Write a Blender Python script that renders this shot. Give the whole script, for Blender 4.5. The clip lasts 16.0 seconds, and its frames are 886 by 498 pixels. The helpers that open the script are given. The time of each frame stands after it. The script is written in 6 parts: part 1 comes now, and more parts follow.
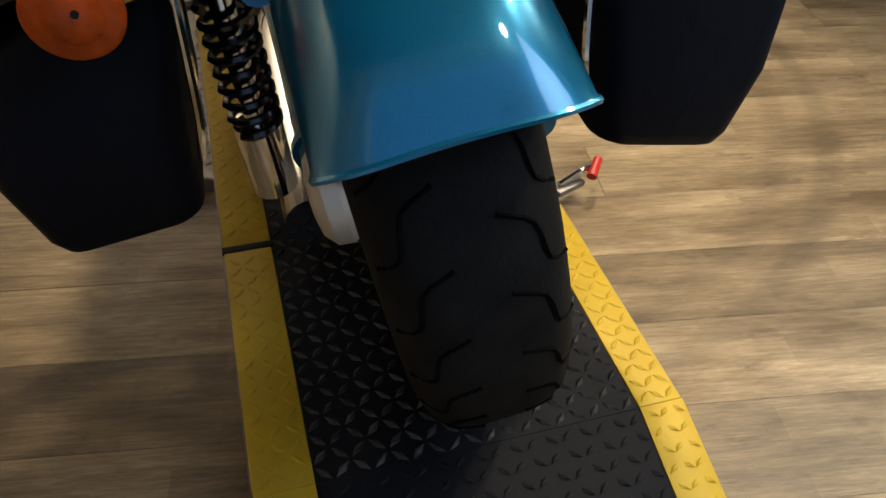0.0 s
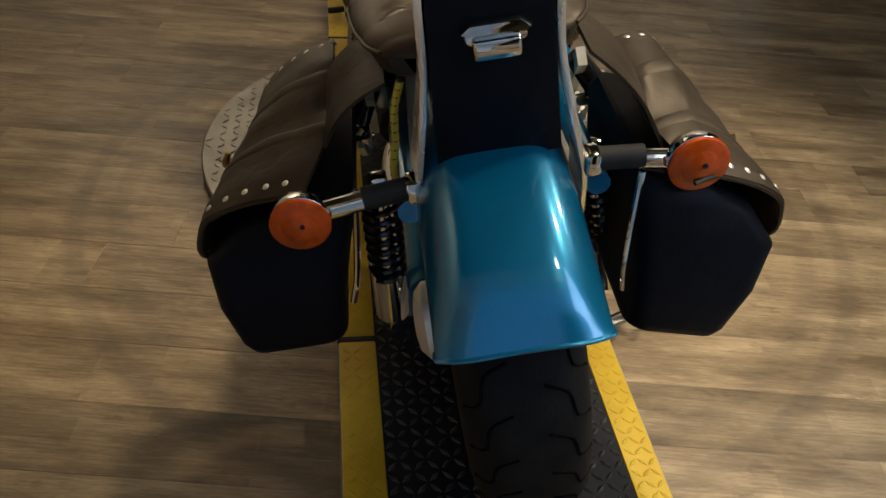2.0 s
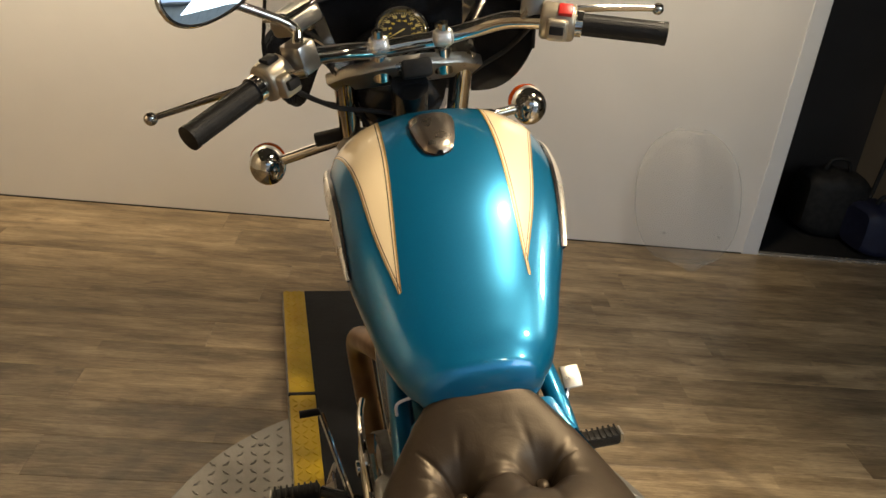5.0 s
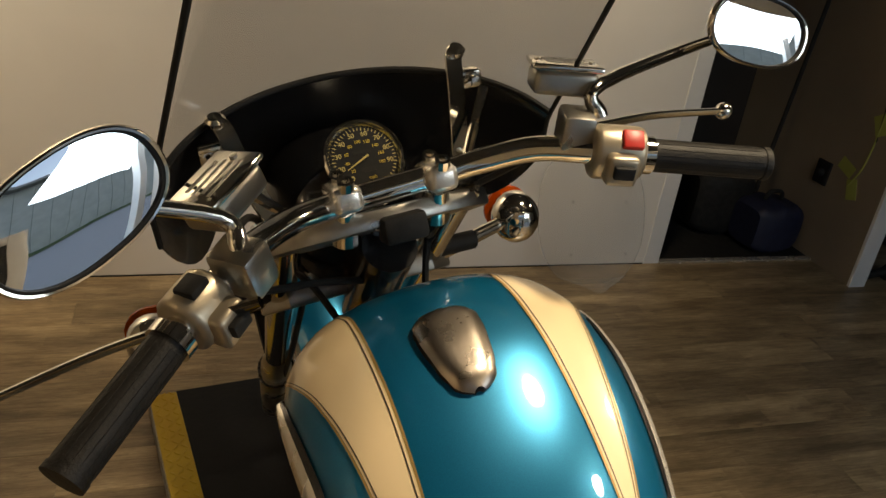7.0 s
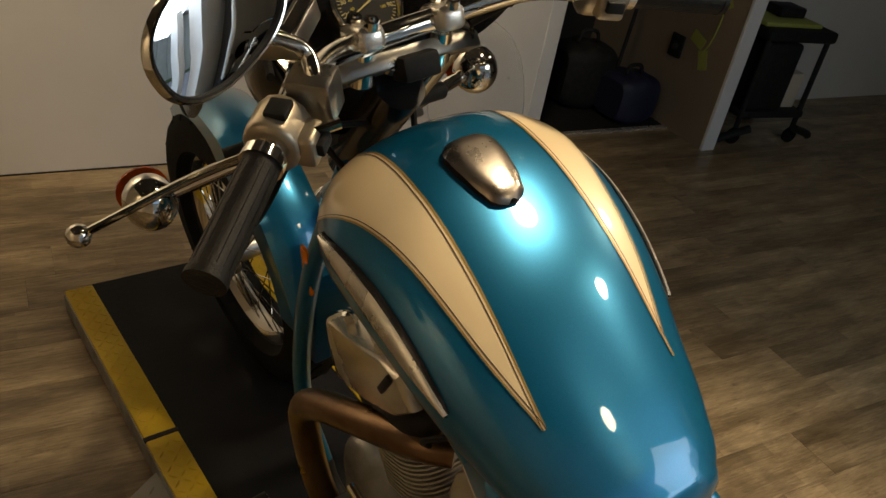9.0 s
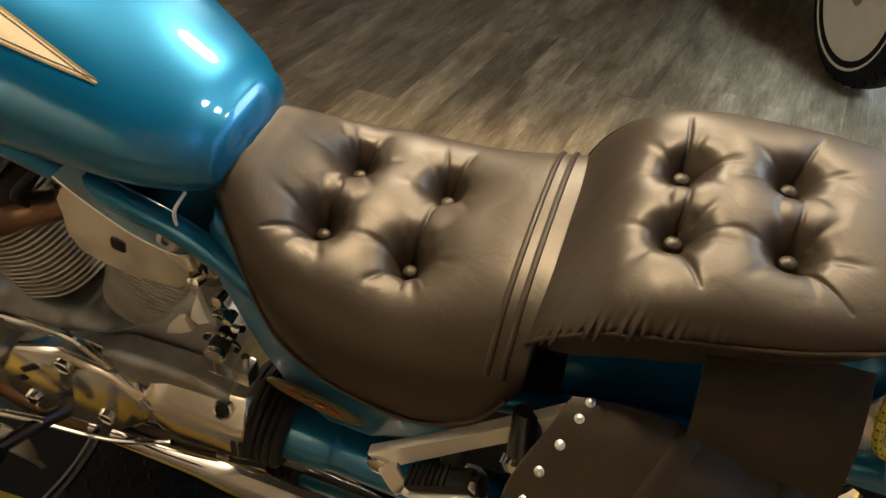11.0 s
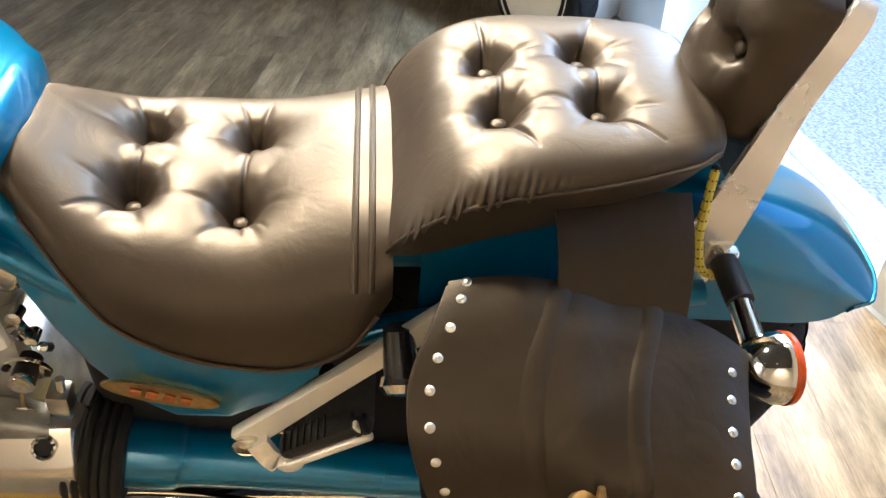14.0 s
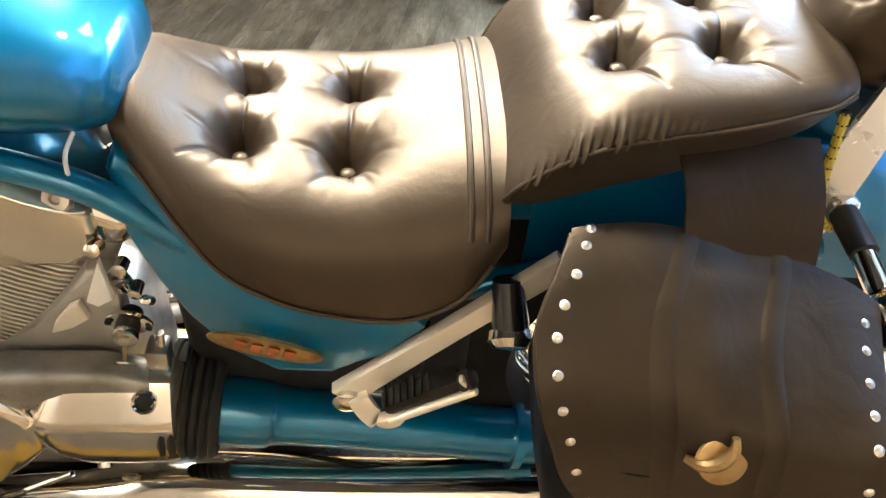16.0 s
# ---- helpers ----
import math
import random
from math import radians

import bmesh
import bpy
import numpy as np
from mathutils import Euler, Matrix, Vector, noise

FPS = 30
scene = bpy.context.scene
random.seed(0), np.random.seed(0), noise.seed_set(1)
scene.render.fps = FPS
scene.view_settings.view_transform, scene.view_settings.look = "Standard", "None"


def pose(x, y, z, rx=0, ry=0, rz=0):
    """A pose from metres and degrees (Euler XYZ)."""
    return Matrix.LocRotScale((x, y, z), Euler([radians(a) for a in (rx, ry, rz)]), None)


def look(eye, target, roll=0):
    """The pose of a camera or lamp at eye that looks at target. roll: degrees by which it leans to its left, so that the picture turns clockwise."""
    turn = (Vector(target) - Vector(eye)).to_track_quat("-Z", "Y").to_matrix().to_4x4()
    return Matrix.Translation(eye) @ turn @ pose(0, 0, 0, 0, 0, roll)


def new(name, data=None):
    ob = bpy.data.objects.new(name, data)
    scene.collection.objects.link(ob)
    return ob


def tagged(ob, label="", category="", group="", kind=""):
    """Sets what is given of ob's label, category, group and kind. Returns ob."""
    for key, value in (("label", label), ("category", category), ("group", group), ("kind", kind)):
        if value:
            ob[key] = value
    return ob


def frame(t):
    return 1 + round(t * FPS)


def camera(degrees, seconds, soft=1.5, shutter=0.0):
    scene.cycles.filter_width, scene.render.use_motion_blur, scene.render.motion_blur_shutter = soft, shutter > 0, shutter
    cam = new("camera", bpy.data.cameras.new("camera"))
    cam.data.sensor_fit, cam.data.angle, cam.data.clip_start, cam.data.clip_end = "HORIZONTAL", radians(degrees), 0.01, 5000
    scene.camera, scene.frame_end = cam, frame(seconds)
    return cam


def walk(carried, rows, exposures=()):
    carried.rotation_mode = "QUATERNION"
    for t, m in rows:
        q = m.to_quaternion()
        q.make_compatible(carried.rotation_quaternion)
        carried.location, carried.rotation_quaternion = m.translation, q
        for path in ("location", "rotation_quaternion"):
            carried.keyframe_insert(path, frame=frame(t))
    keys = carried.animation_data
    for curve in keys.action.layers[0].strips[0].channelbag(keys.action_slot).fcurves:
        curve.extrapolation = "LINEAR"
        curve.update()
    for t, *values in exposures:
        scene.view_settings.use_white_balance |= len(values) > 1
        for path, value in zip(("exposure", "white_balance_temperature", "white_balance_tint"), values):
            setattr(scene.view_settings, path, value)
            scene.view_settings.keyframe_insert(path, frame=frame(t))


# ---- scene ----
cam = camera(59.2, 16.0)
PATH = [
    (0, (-0.208, -0.836, 0.86), (0.217, 0.581, -0.486), 1.9),
    (0.5, (-0.199, -0.936, 0.882), (0.111, 0.516, -0.459), 5.0),
    (1, (-0.24, -0.992, 0.958), (0.091, 0.468, -0.368), 7.0),
    (1.5, (-0.252, -1.011, 1.065), (0.143, 0.455, -0.237), 5.9),
    (2, (-0.273, -0.993, 1.159), (-0.009, 0.543, -0.095), 5.0),
    (2.5, (-0.283, -0.962, 1.202), (0.063, 0.629, 0.041), 7.7),
    (3, (-0.319, -0.927, 1.254), (0.088, 0.751, 0.243), 7.0),
    (3.5, (-0.339, -0.85, 1.275), (0.073, 0.84, 0.288), 7.7),
    (4, (-0.312, -0.671, 1.307), (0.032, 1.079, 0.401), 6.9),
    (4.5, (-0.305, -0.489, 1.327), (-0.015, 1.288, 0.457), 4.7),
    (5, (-0.364, -0.344, 1.356), (0.083, 1.422, 0.53), 6.6),
    (5.2, (-0.394, -0.287, 1.373), (0.173, 1.434, 0.527), 6.2),
    (7.3, (-0.463, 0.294, 1.46), (0.449, 1.832, 0.563), 6.6),
    (7.5, (-0.492, 0.321, 1.472), (0.49, 1.802, 0.553), 5.8),
    (8, (-0.555, 0.353, 1.476), (0.65, 1.605, 0.484), 10.6),
    (8.5, (-0.624, 0.331, 1.456), (0.606, 1.548, 0.452), 13.9),
    (9, (-0.658, 0.237, 1.388), (0.485, 1.502, 0.342), 10.7),
    (9.5, (-0.693, 0.112, 1.318), (0.363, 1.336, 0.14), 4.7),
    (10, (-0.721, 0.06, 1.277), (0.446, 1.096, 0.028), 0.6),
    (10.2, (-0.727, 0.036, 1.27), (0.498, 0.965, -0.008), 0.8),
    (12.3, (-0.811, 0.082, 1.11), (0.868, -0.044, 0.031), -1.4),
    (12.5, (-0.818, 0.099, 1.109), (0.848, -0.047, 0.012), -1.0),
    (13, (-0.83, 0.109, 1.1), (0.816, -0.113, -0.015), 1.0),
    (13.5, (-0.838, 0.129, 1.108), (0.808, -0.065, -0.01), 1.1),
    (14, (-0.836, 0.132, 1.106), (0.81, -0.065, -0.014), 2.1),
    (14.5, (-0.835, 0.141, 1.1), (0.808, -0.063, -0.021), 2.1),
    (15, (-0.839, 0.169, 1.088), (0.802, -0.003, -0.044), 4.0),
    (15.5, (-0.832, 0.195, 1.09), (0.8, 0.056, -0.057), 2.6),
    (16, (-0.834, 0.217, 1.067), (0.794, 0.086, -0.088), 0.9),
]
walk(cam, [(t, look(eye, aim, roll)) for t, eye, aim, roll in PATH], exposures=[(0, 0.3, 6450, 10), (2.2, 0.1, 6400, 10), (3.0, 1.2, 6150, 10), (3.5, 1.45, 6200, 10), (4, 1.3, 6350, 10), (4.5, 0.85, 6650, 10), (5.2, 0.5, 6850, 10), (7.3, 0.0, 7400, 10), (8.5, 0.2, 7350, 10), (9.2, -0.22, 7450, 10), (9.5, -0.18, 7350, 10), (10.0, 0.3, 7050, 10), (10.2, 0.4, 7000, 10), (12.3, 1.9, 5720, 10), (14.5, 2.25, 5700, 10), (16, 2.45, 5700, 10)])

# ---------------------------------------------------------------- light
world = bpy.data.worlds.new("sky")
scene.world = world
world.use_nodes = True
_bg = world.node_tree.nodes["Background"]
_sky = world.node_tree.nodes.new("ShaderNodeTexSky")
_sky.sky_type = "NISHITA"
_sky.sun_disc = False
_sky.sun_elevation = radians(38)
_sky.sun_rotation = radians(100)
world.node_tree.links.new(_sky.outputs[0], _bg.inputs[0])
_bg.inputs[1].default_value = 0.15
sun = new("sun", bpy.data.lights.new("sun", "SUN"))
sun.data.energy, sun.data.angle, sun.data.color = 1.6, radians(12), (0.48, 0.72, 1.0)
sun.matrix_world = look((-6, -8, 8), (0, -4, 0))


def spot_light(x, y, z, watts, tx, ty, tz, cone, size=0.10):
    lamp = new("ceiling_or_fill_lamp", bpy.data.lights.new("ceiling_or_fill_lamp", "SPOT"))
    lamp.data.energy, lamp.data.color = watts, (1.0, 0.85, 0.63)
    lamp.data.shadow_soft_size, lamp.data.spot_size, lamp.data.spot_blend = size, radians(cone), 0.9
    lamp.matrix_world = look((x, y, z), (tx, ty, tz))
    return lamp


# place, watts, aim, cone
# some placed from highlights; seat-sheen and wall-wash lamps are unseen, added to brighten
LAMPS = [(0.55, 0.70, 2.62, 140, 0.12, 0.60, 0.0, 68), (1.25, -0.15, 2.62, 104, 0.25, -0.20, 0.0, 70), (2.60, 0.75, 2.62, 165, 0.05, 0.22, 0.65, 42), (0.50, -0.92, 2.62, 17, 0.0, -0.45, 0.0, 96),
         (-1.25, 2.20, 2.62, 165, -1.15, 2.95, 1.85, 100), (-1.75, 0.55, 2.62, 95, -2.70, 0.35, 1.80, 92), (0.95, 1.90, 2.62, 80, 1.00, 2.62, 1.70, 84)]
for _l in LAMPS:
    spot_light(*_l)

# sky light in the street opening
door_light = new("door_daylight", bpy.data.lights.new("door_daylight", "AREA"))
door_light.data.shape, door_light.data.size, door_light.data.size_y = "RECTANGLE", 1.4, 0.8
door_light.data.energy, door_light.data.color = 15, (0.70, 0.84, 1.0)
door_light.matrix_world = look((1.36, -1.13, 1.90), (1.70, 0.8, 0.0))

# ---------------------------------------------------------------- materials
def mat(name, c1, c2=None, scale=8.0, rough=0.5, metal=0.0, bump=0.0, bump_scale=60.0, coat=0.0,
        rough2=None, stretch=(1, 1, 1), per_object=0.0, spec=0.5, detail=6.0, coat_rough=0.05):
    m = bpy.data.materials.new(name)
    m.use_nodes = True
    nt = m.node_tree
    b = nt.nodes["Principled BSDF"]
    b.inputs["Base Color"].default_value = (*c1, 1)
    b.inputs["Roughness"].default_value = rough
    b.inputs["Metallic"].default_value = metal
    b.inputs["Coat Weight"].default_value = coat
    b.inputs["Coat Roughness"].default_value = coat_rough
    b.inputs["Specular IOR Level"].default_value = spec
    tc = nt.nodes.new("ShaderNodeTexCoord")
    mp = nt.nodes.new("ShaderNodeMapping")
    mp.inputs["Scale"].default_value = stretch
    nt.links.new(tc.outputs["Object"], mp.inputs[0])
    if c2 is not None:
        n = nt.nodes.new("ShaderNodeTexNoise")
        n.inputs["Scale"].default_value, n.inputs["Detail"].default_value = scale, detail
        nt.links.new(mp.outputs[0], n.inputs[0])
        r = nt.nodes.new("ShaderNodeValToRGB")
        r.color_ramp.elements[0].position, r.color_ramp.elements[1].position = 0.32, 0.68
        r.color_ramp.elements[0].color, r.color_ramp.elements[1].color = (*c1, 1), (*c2, 1)
        nt.links.new(n.outputs[0], r.inputs[0])
        out = r.outputs[0]
        if per_object:
            oi = nt.nodes.new("ShaderNodeObjectInfo")
            mr = nt.nodes.new("ShaderNodeMapRange")
            mr.inputs[3].default_value, mr.inputs[4].default_value = 1 - per_object, 1 + per_object
            nt.links.new(oi.outputs["Random"], mr.inputs[0])
            hs = nt.nodes.new("ShaderNodeHueSaturation")
            nt.links.new(mr.outputs[0], hs.inputs["Value"])
            nt.links.new(out, hs.inputs["Color"])
            out = hs.outputs[0]
        nt.links.new(out, b.inputs["Base Color"])
        if rough2 is not None:
            mr = nt.nodes.new("ShaderNodeMapRange")
            mr.inputs[1].default_value, mr.inputs[2].default_value = 0.3, 0.7
            mr.inputs[3].default_value, mr.inputs[4].default_value = rough, rough2
            nt.links.new(n.outputs[0], mr.inputs[0])
            nt.links.new(mr.outputs[0], b.inputs["Roughness"])
    if bump:
        n2 = nt.nodes.new("ShaderNodeTexNoise")
        n2.inputs["Scale"].default_value, n2.inputs["Detail"].default_value = bump_scale, 5
        nt.links.new(mp.outputs[0], n2.inputs[0])
        bp = nt.nodes.new("ShaderNodeBump")
        bp.inputs["Strength"].default_value, bp.inputs["Distance"].default_value = bump, 0.002
        nt.links.new(n2.outputs[0], bp.inputs["Height"])
        nt.links.new(bp.outputs[0], b.inputs["Normal"])
    return m


RINGS = [(0.825, 0.0), (0.850, 0.50), (0.874, 0.50), (0.890, 0.14), (0.926, 0.14), (0.940, 0.66), (0.964, 0.66), (0.988, 0.0)]


def wood_planks():
    """Grey-brown vinyl planks: long grain, cloudy stains and a tone of its own for each board."""
    m = bpy.data.materials.new("weathered_oak_plank")
    m.use_nodes = True
    nt = m.node_tree
    b = nt.nodes["Principled BSDF"]
    tc, oi = nt.nodes.new("ShaderNodeTexCoord"), nt.nodes.new("ShaderNodeObjectInfo")
    off = nt.nodes.new("ShaderNodeVectorMath")
    off.operation = "MULTIPLY_ADD"
    comb = nt.nodes.new("ShaderNodeCombineXYZ")
    for k in range(3):
        nt.links.new(oi.outputs["Random"], comb.inputs[k])
    nt.links.new(comb.outputs[0], off.inputs[0])
    off.inputs[1].default_value = (37, 91, 13)
    nt.links.new(tc.outputs["Object"], off.inputs[2])

    def layer(scale, stretch, lo, hi, detail):
        mp = nt.nodes.new("ShaderNodeMapping")
        mp.inputs["Scale"].default_value = stretch
        nt.links.new(off.outputs[0], mp.inputs[0])
        n = nt.nodes.new("ShaderNodeTexNoise")
        n.inputs["Scale"].default_value, n.inputs["Detail"].default_value = scale, detail
        n.inputs["Roughness"].default_value = 0.65
        nt.links.new(mp.outputs[0], n.inputs[0])
        r = nt.nodes.new("ShaderNodeMapRange")
        r.inputs[1].default_value, r.inputs[2].default_value = lo, hi
        nt.links.new(n.outputs[0], r.inputs[0])
        return r.outputs[0]

    cloud = layer(3.4, (1, 4.2, 1), 0.34, 0.66, 5)
    grain = layer(11, (1, 15, 1), 0.36, 0.66, 10)
    fine = layer(42, (1, 9, 1), 0.38, 0.64, 6)
    knots = layer(9, (1, 2.2, 1), 0.60, 0.78, 5)
    strips = nt.nodes.new("ShaderNodeTexBrick")
    strips.offset, strips.squash = 0.37, 1.0
    for key, val in (("Scale", 1.0), ("Mortar Size", 0.0), ("Mortar Smooth", 1.0), ("Bias", 0.0), ("Brick Width", 0.33), ("Row Height", 0.0507)):
        strips.inputs[key].default_value = val
    strips.inputs["Color1"].default_value, strips.inputs["Color2"].default_value = (0.74, 0.72, 0.69, 1), (1.18, 1.17, 1.14, 1)
    nt.links.new(off.outputs[0], strips.inputs["Vector"])

    def mix(kind, fac, a, c):
        x = nt.nodes.new("ShaderNodeMix")
        x.data_type, x.blend_type = "RGBA", kind
        for sock, v in ((x.inputs[0], fac), (x.inputs[6], a), (x.inputs[7], c)):
            if isinstance(v, (tuple, float)):
                sock.default_value = v
            else:
                nt.links.new(v, sock)
        return x.outputs[2]

    col = mix("MIX", cloud, (0.205, 0.145, 0.080, 1), (0.50, 0.385, 0.235, 1))
    col = mix("MULTIPLY", 0.8, col, strips.outputs["Color"])
    col = mix("MULTIPLY", 0.6, col, mix("MIX", grain, (0.55, 0.5, 0.45, 1), (1.1, 1.1, 1.1, 1)))
    col = mix("MULTIPLY", 0.5, col, mix("MIX", fine, (0.62, 0.58, 0.54, 1), (1.08, 1.08, 1.08, 1)))
    col = mix("MIX", knots, col, (0.110, 0.070, 0.040, 1))
    # two faint tyre rings round the turntable
    geo = nt.nodes.new("ShaderNodeNewGeometry")
    sub = nt.nodes.new("ShaderNodeVectorMath")
    sub.operation = "SUBTRACT"
    sub.inputs[1].default_value = (0.06, 0.68, 0.0)
    nt.links.new(geo.outputs["Position"], sub.inputs[0])
    ln = nt.nodes.new("ShaderNodeVectorMath")
    ln.operation = "LENGTH"
    nt.links.new(sub.outputs[0], ln.inputs[0])
    rp = nt.nodes.new("ShaderNodeValToRGB")
    rp.color_ramp.elements[0].position, rp.color_ramp.elements[0].color = 0.0, (0, 0, 0, 1)
    rp.color_ramp.elements[1].position, rp.color_ramp.elements[1].color = 1.0, (0, 0, 0, 1)
    for pos, val in RINGS:
        e = rp.color_ramp.elements.new(pos)
        e.color = (val, val, val, 1)
    nt.links.new(ln.outputs["Value"], rp.inputs[0])
    wn = nt.nodes.new("ShaderNodeTexNoise")
    wn.inputs["Scale"].default_value, wn.inputs["Detail"].default_value = 5.0, 6
    nt.links.new(geo.outputs["Position"], wn.inputs[0])
    wm = nt.nodes.new("ShaderNodeMath")
    wm.operation = "MULTIPLY"
    nt.links.new(rp.outputs[0], wm.inputs[0])
    nt.links.new(wn.outputs[0], wm.inputs[1])
    col = mix("MIX", wm.outputs[0], col, (0.09, 0.066, 0.045, 1))
    mr = nt.nodes.new("ShaderNodeMapRange")
    mr.inputs[3].default_value, mr.inputs[4].default_value = 0.78, 1.2
    nt.links.new(oi.outputs["Random"], mr.inputs[0])
    hs = nt.nodes.new("ShaderNodeHueSaturation")
    nt.links.new(mr.outputs[0], hs.inputs["Value"])
    nt.links.new(col, hs.inputs["Color"])
    nt.links.new(hs.outputs[0], b.inputs["Base Color"])
    rr = nt.nodes.new("ShaderNodeMapRange")
    rr.inputs[3].default_value, rr.inputs[4].default_value = 0.42, 0.30
    nt.links.new(grain, rr.inputs[0])
    nt.links.new(rr.outputs[0], b.inputs["Roughness"])
    bp = nt.nodes.new("ShaderNodeBump")
    bp.inputs["Strength"].default_value, bp.inputs["Distance"].default_value = 0.25, 0.001
    nt.links.new(grain, bp.inputs["Height"])
    nt.links.new(bp.outputs[0], b.inputs["Normal"])
    return m


def leather(name, c1, c2, rough, wrinkle=0.35, spec=0.5, tint=(1, 1, 1)):
    """Leather with a fine pebble grain and soft pull wrinkles."""
    m = mat(name, c1, c2, 7, rough, 0, 0, 1, rough2=rough + 0.08, spec=spec)
    nt = m.node_tree
    b = nt.nodes["Principled BSDF"]
    tc = nt.nodes.new("ShaderNodeTexCoord")
    b.inputs["Specular Tint"].default_value = (*tint, 1)
    v = nt.nodes.new("ShaderNodeTexVoronoi")
    v.inputs["Scale"].default_value = 420
    nt.links.new(tc.outputs["Object"], v.inputs[0])
    n = nt.nodes.new("ShaderNodeTexNoise")
    n.inputs["Scale"].default_value, n.inputs["Detail"].default_value, n.inputs["Distortion"].default_value = 22, 4, 0.7
    nt.links.new(tc.outputs["Object"], n.inputs[0])
    b1, b2 = nt.nodes.new("ShaderNodeBump"), nt.nodes.new("ShaderNodeBump")
    b1.inputs["Strength"].default_value, b1.inputs["Distance"].default_value = 0.06, 0.0008
    b2.inputs["Strength"].default_value, b2.inputs["Distance"].default_value = wrinkle, 0.006
    nt.links.new(v.outputs["Distance"], b1.inputs["Height"])
    nt.links.new(n.outputs[0], b2.inputs["Height"])
    nt.links.new(b1.outputs[0], b2.inputs["Normal"])
    nt.links.new(b2.outputs[0], b.inputs["Normal"])
    return m


def clear(name, tint, alpha, rough=0.03):
    """Thin clear sheet: mostly see-through, with its own gloss."""
    m = bpy.data.materials.new(name)
    m.use_nodes = True
    nt = m.node_tree
    b = nt.nodes["Principled BSDF"]
    b.inputs["Base Color"].default_value = (*tint, 1)
    b.inputs["Roughness"].default_value = rough
    tr = nt.nodes.new("ShaderNodeBsdfTransparent")
    mx = nt.nodes.new("ShaderNodeMixShader")
    mx.inputs[0].default_value = alpha
    nt.links.new(tr.outputs[0], mx.inputs[1])
    nt.links.new(b.outputs[0], mx.inputs[2])
    nt.links.new(mx.outputs[0], nt.nodes["Material Output"].inputs[0])
    return m


def lens_mat(name, c):
    m = mat(name, c, tuple(x * 0.6 for x in c), 45, 0.22, 0, 0.5, 130, coat=0.12, spec=0.3)
    return m


TEAL = mat("teal_metallic_paint", (0.0, 0.138, 0.283), (0.0, 0.164, 0.322), 900, 0.30, 0.55, coat=1.0, coat_rough=0.03, detail=2)
CREAM = mat("cream_paint", (0.80, 0.62, 0.37), (0.86, 0.68, 0.42), 5, 0.35, 0, coat=1.0)
GOLD = mat("gold_pinstripe", (0.35, 0.22, 0.07), (0.42, 0.28, 0.1), 30, 0.35, 0.3, coat=0.8)
DARKLINE = mat("dark_pinstripe", (0.03, 0.03, 0.03), (0.05, 0.04, 0.03), 30, 0.4, coat=0.6)
CHROME = mat("chrome", (0.72, 0.69, 0.63), (0.64, 0.61, 0.55), 14, 0.045, 1.0, rough2=0.11)
ALLOY = mat("polished_alloy", (0.50, 0.48, 0.44), (0.36, 0.34, 0.30), 18, 0.24, 1.0, 0.15, 90, rough2=0.38)
POLISH = mat("polished_cover_metal", (0.82, 0.76, 0.66), (0.74, 0.68, 0.58), 9, 0.10, 0.92, 0.03, 60, rough2=0.17)
HOUSE = mat("aged_cast_silver", (0.52, 0.45, 0.34), (0.42, 0.36, 0.27), 14, 0.26, 0.75, 0.12, 120, rough2=0.40)
SHIELDM = mat("polished_shield_metal", (0.80, 0.73, 0.60), (0.66, 0.58, 0.46), 7, 0.17, 0.72, 0.08, 70, rough2=0.28)
SATIN = mat("satin_silver_metal", (0.86, 0.80, 0.69), (0.76, 0.70, 0.59), 11, 0.28, 0.35, 0.08, 90, rough2=0.40)
BRIGHT = mat("bright_bar_metal", (0.87, 0.82, 0.74), (0.80, 0.75, 0.67), 12, 0.18, 0.75, 0.05, 80, rough2=0.32)
STUDM = mat("nickel_stud", (0.78, 0.74, 0.66), (0.70, 0.66, 0.58), 40, 0.33, 1.0)
FINM = mat("cylinder_fin_alloy", (0.62, 0.59, 0.52), (0.50, 0.47, 0.41), 20, 0.45, 0.45, 0.2, 120, rough2=0.55)
MATTC = mat("matt_cast_cover", (0.46, 0.44, 0.40), (0.38, 0.365, 0.33), 6, 0.38, 0.5, 0.15, 200, rough2=0.46)
CAST = mat("cast_aluminium", (0.34, 0.33, 0.31), (0.24, 0.23, 0.21), 26, 0.42, 0.9, 0.3, 160, rough2=0.55)
HEADER = mat("heat_browned_pipe", (0.30, 0.19, 0.11), (0.17, 0.10, 0.06), 12, 0.26, 1.0, rough2=0.4)
SEATL = leather("seat_leather", (0.022, 0.015, 0.010), (0.030, 0.021, 0.013), 0.385, 0.24, 0.50, (1.0, 0.82, 0.60))
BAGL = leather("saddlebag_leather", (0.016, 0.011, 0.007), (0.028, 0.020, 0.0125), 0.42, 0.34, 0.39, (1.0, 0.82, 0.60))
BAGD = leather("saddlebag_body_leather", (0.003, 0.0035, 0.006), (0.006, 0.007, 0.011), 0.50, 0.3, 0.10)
CAPM = mat("brushed_cap_metal", (0.46, 0.40, 0.34), (0.38, 0.33, 0.28), 30, 0.24, 1.0, 0.1, 200, rough2=0.34)
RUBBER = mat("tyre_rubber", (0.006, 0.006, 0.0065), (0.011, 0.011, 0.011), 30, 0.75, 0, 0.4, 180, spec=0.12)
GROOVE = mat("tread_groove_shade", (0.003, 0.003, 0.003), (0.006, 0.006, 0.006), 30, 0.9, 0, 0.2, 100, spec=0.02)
GRIPR = mat("grip_rubber", (0.008, 0.007, 0.006), (0.015, 0.013, 0.011), 60, 0.5, 0, 0.4, 300, spec=0.25)
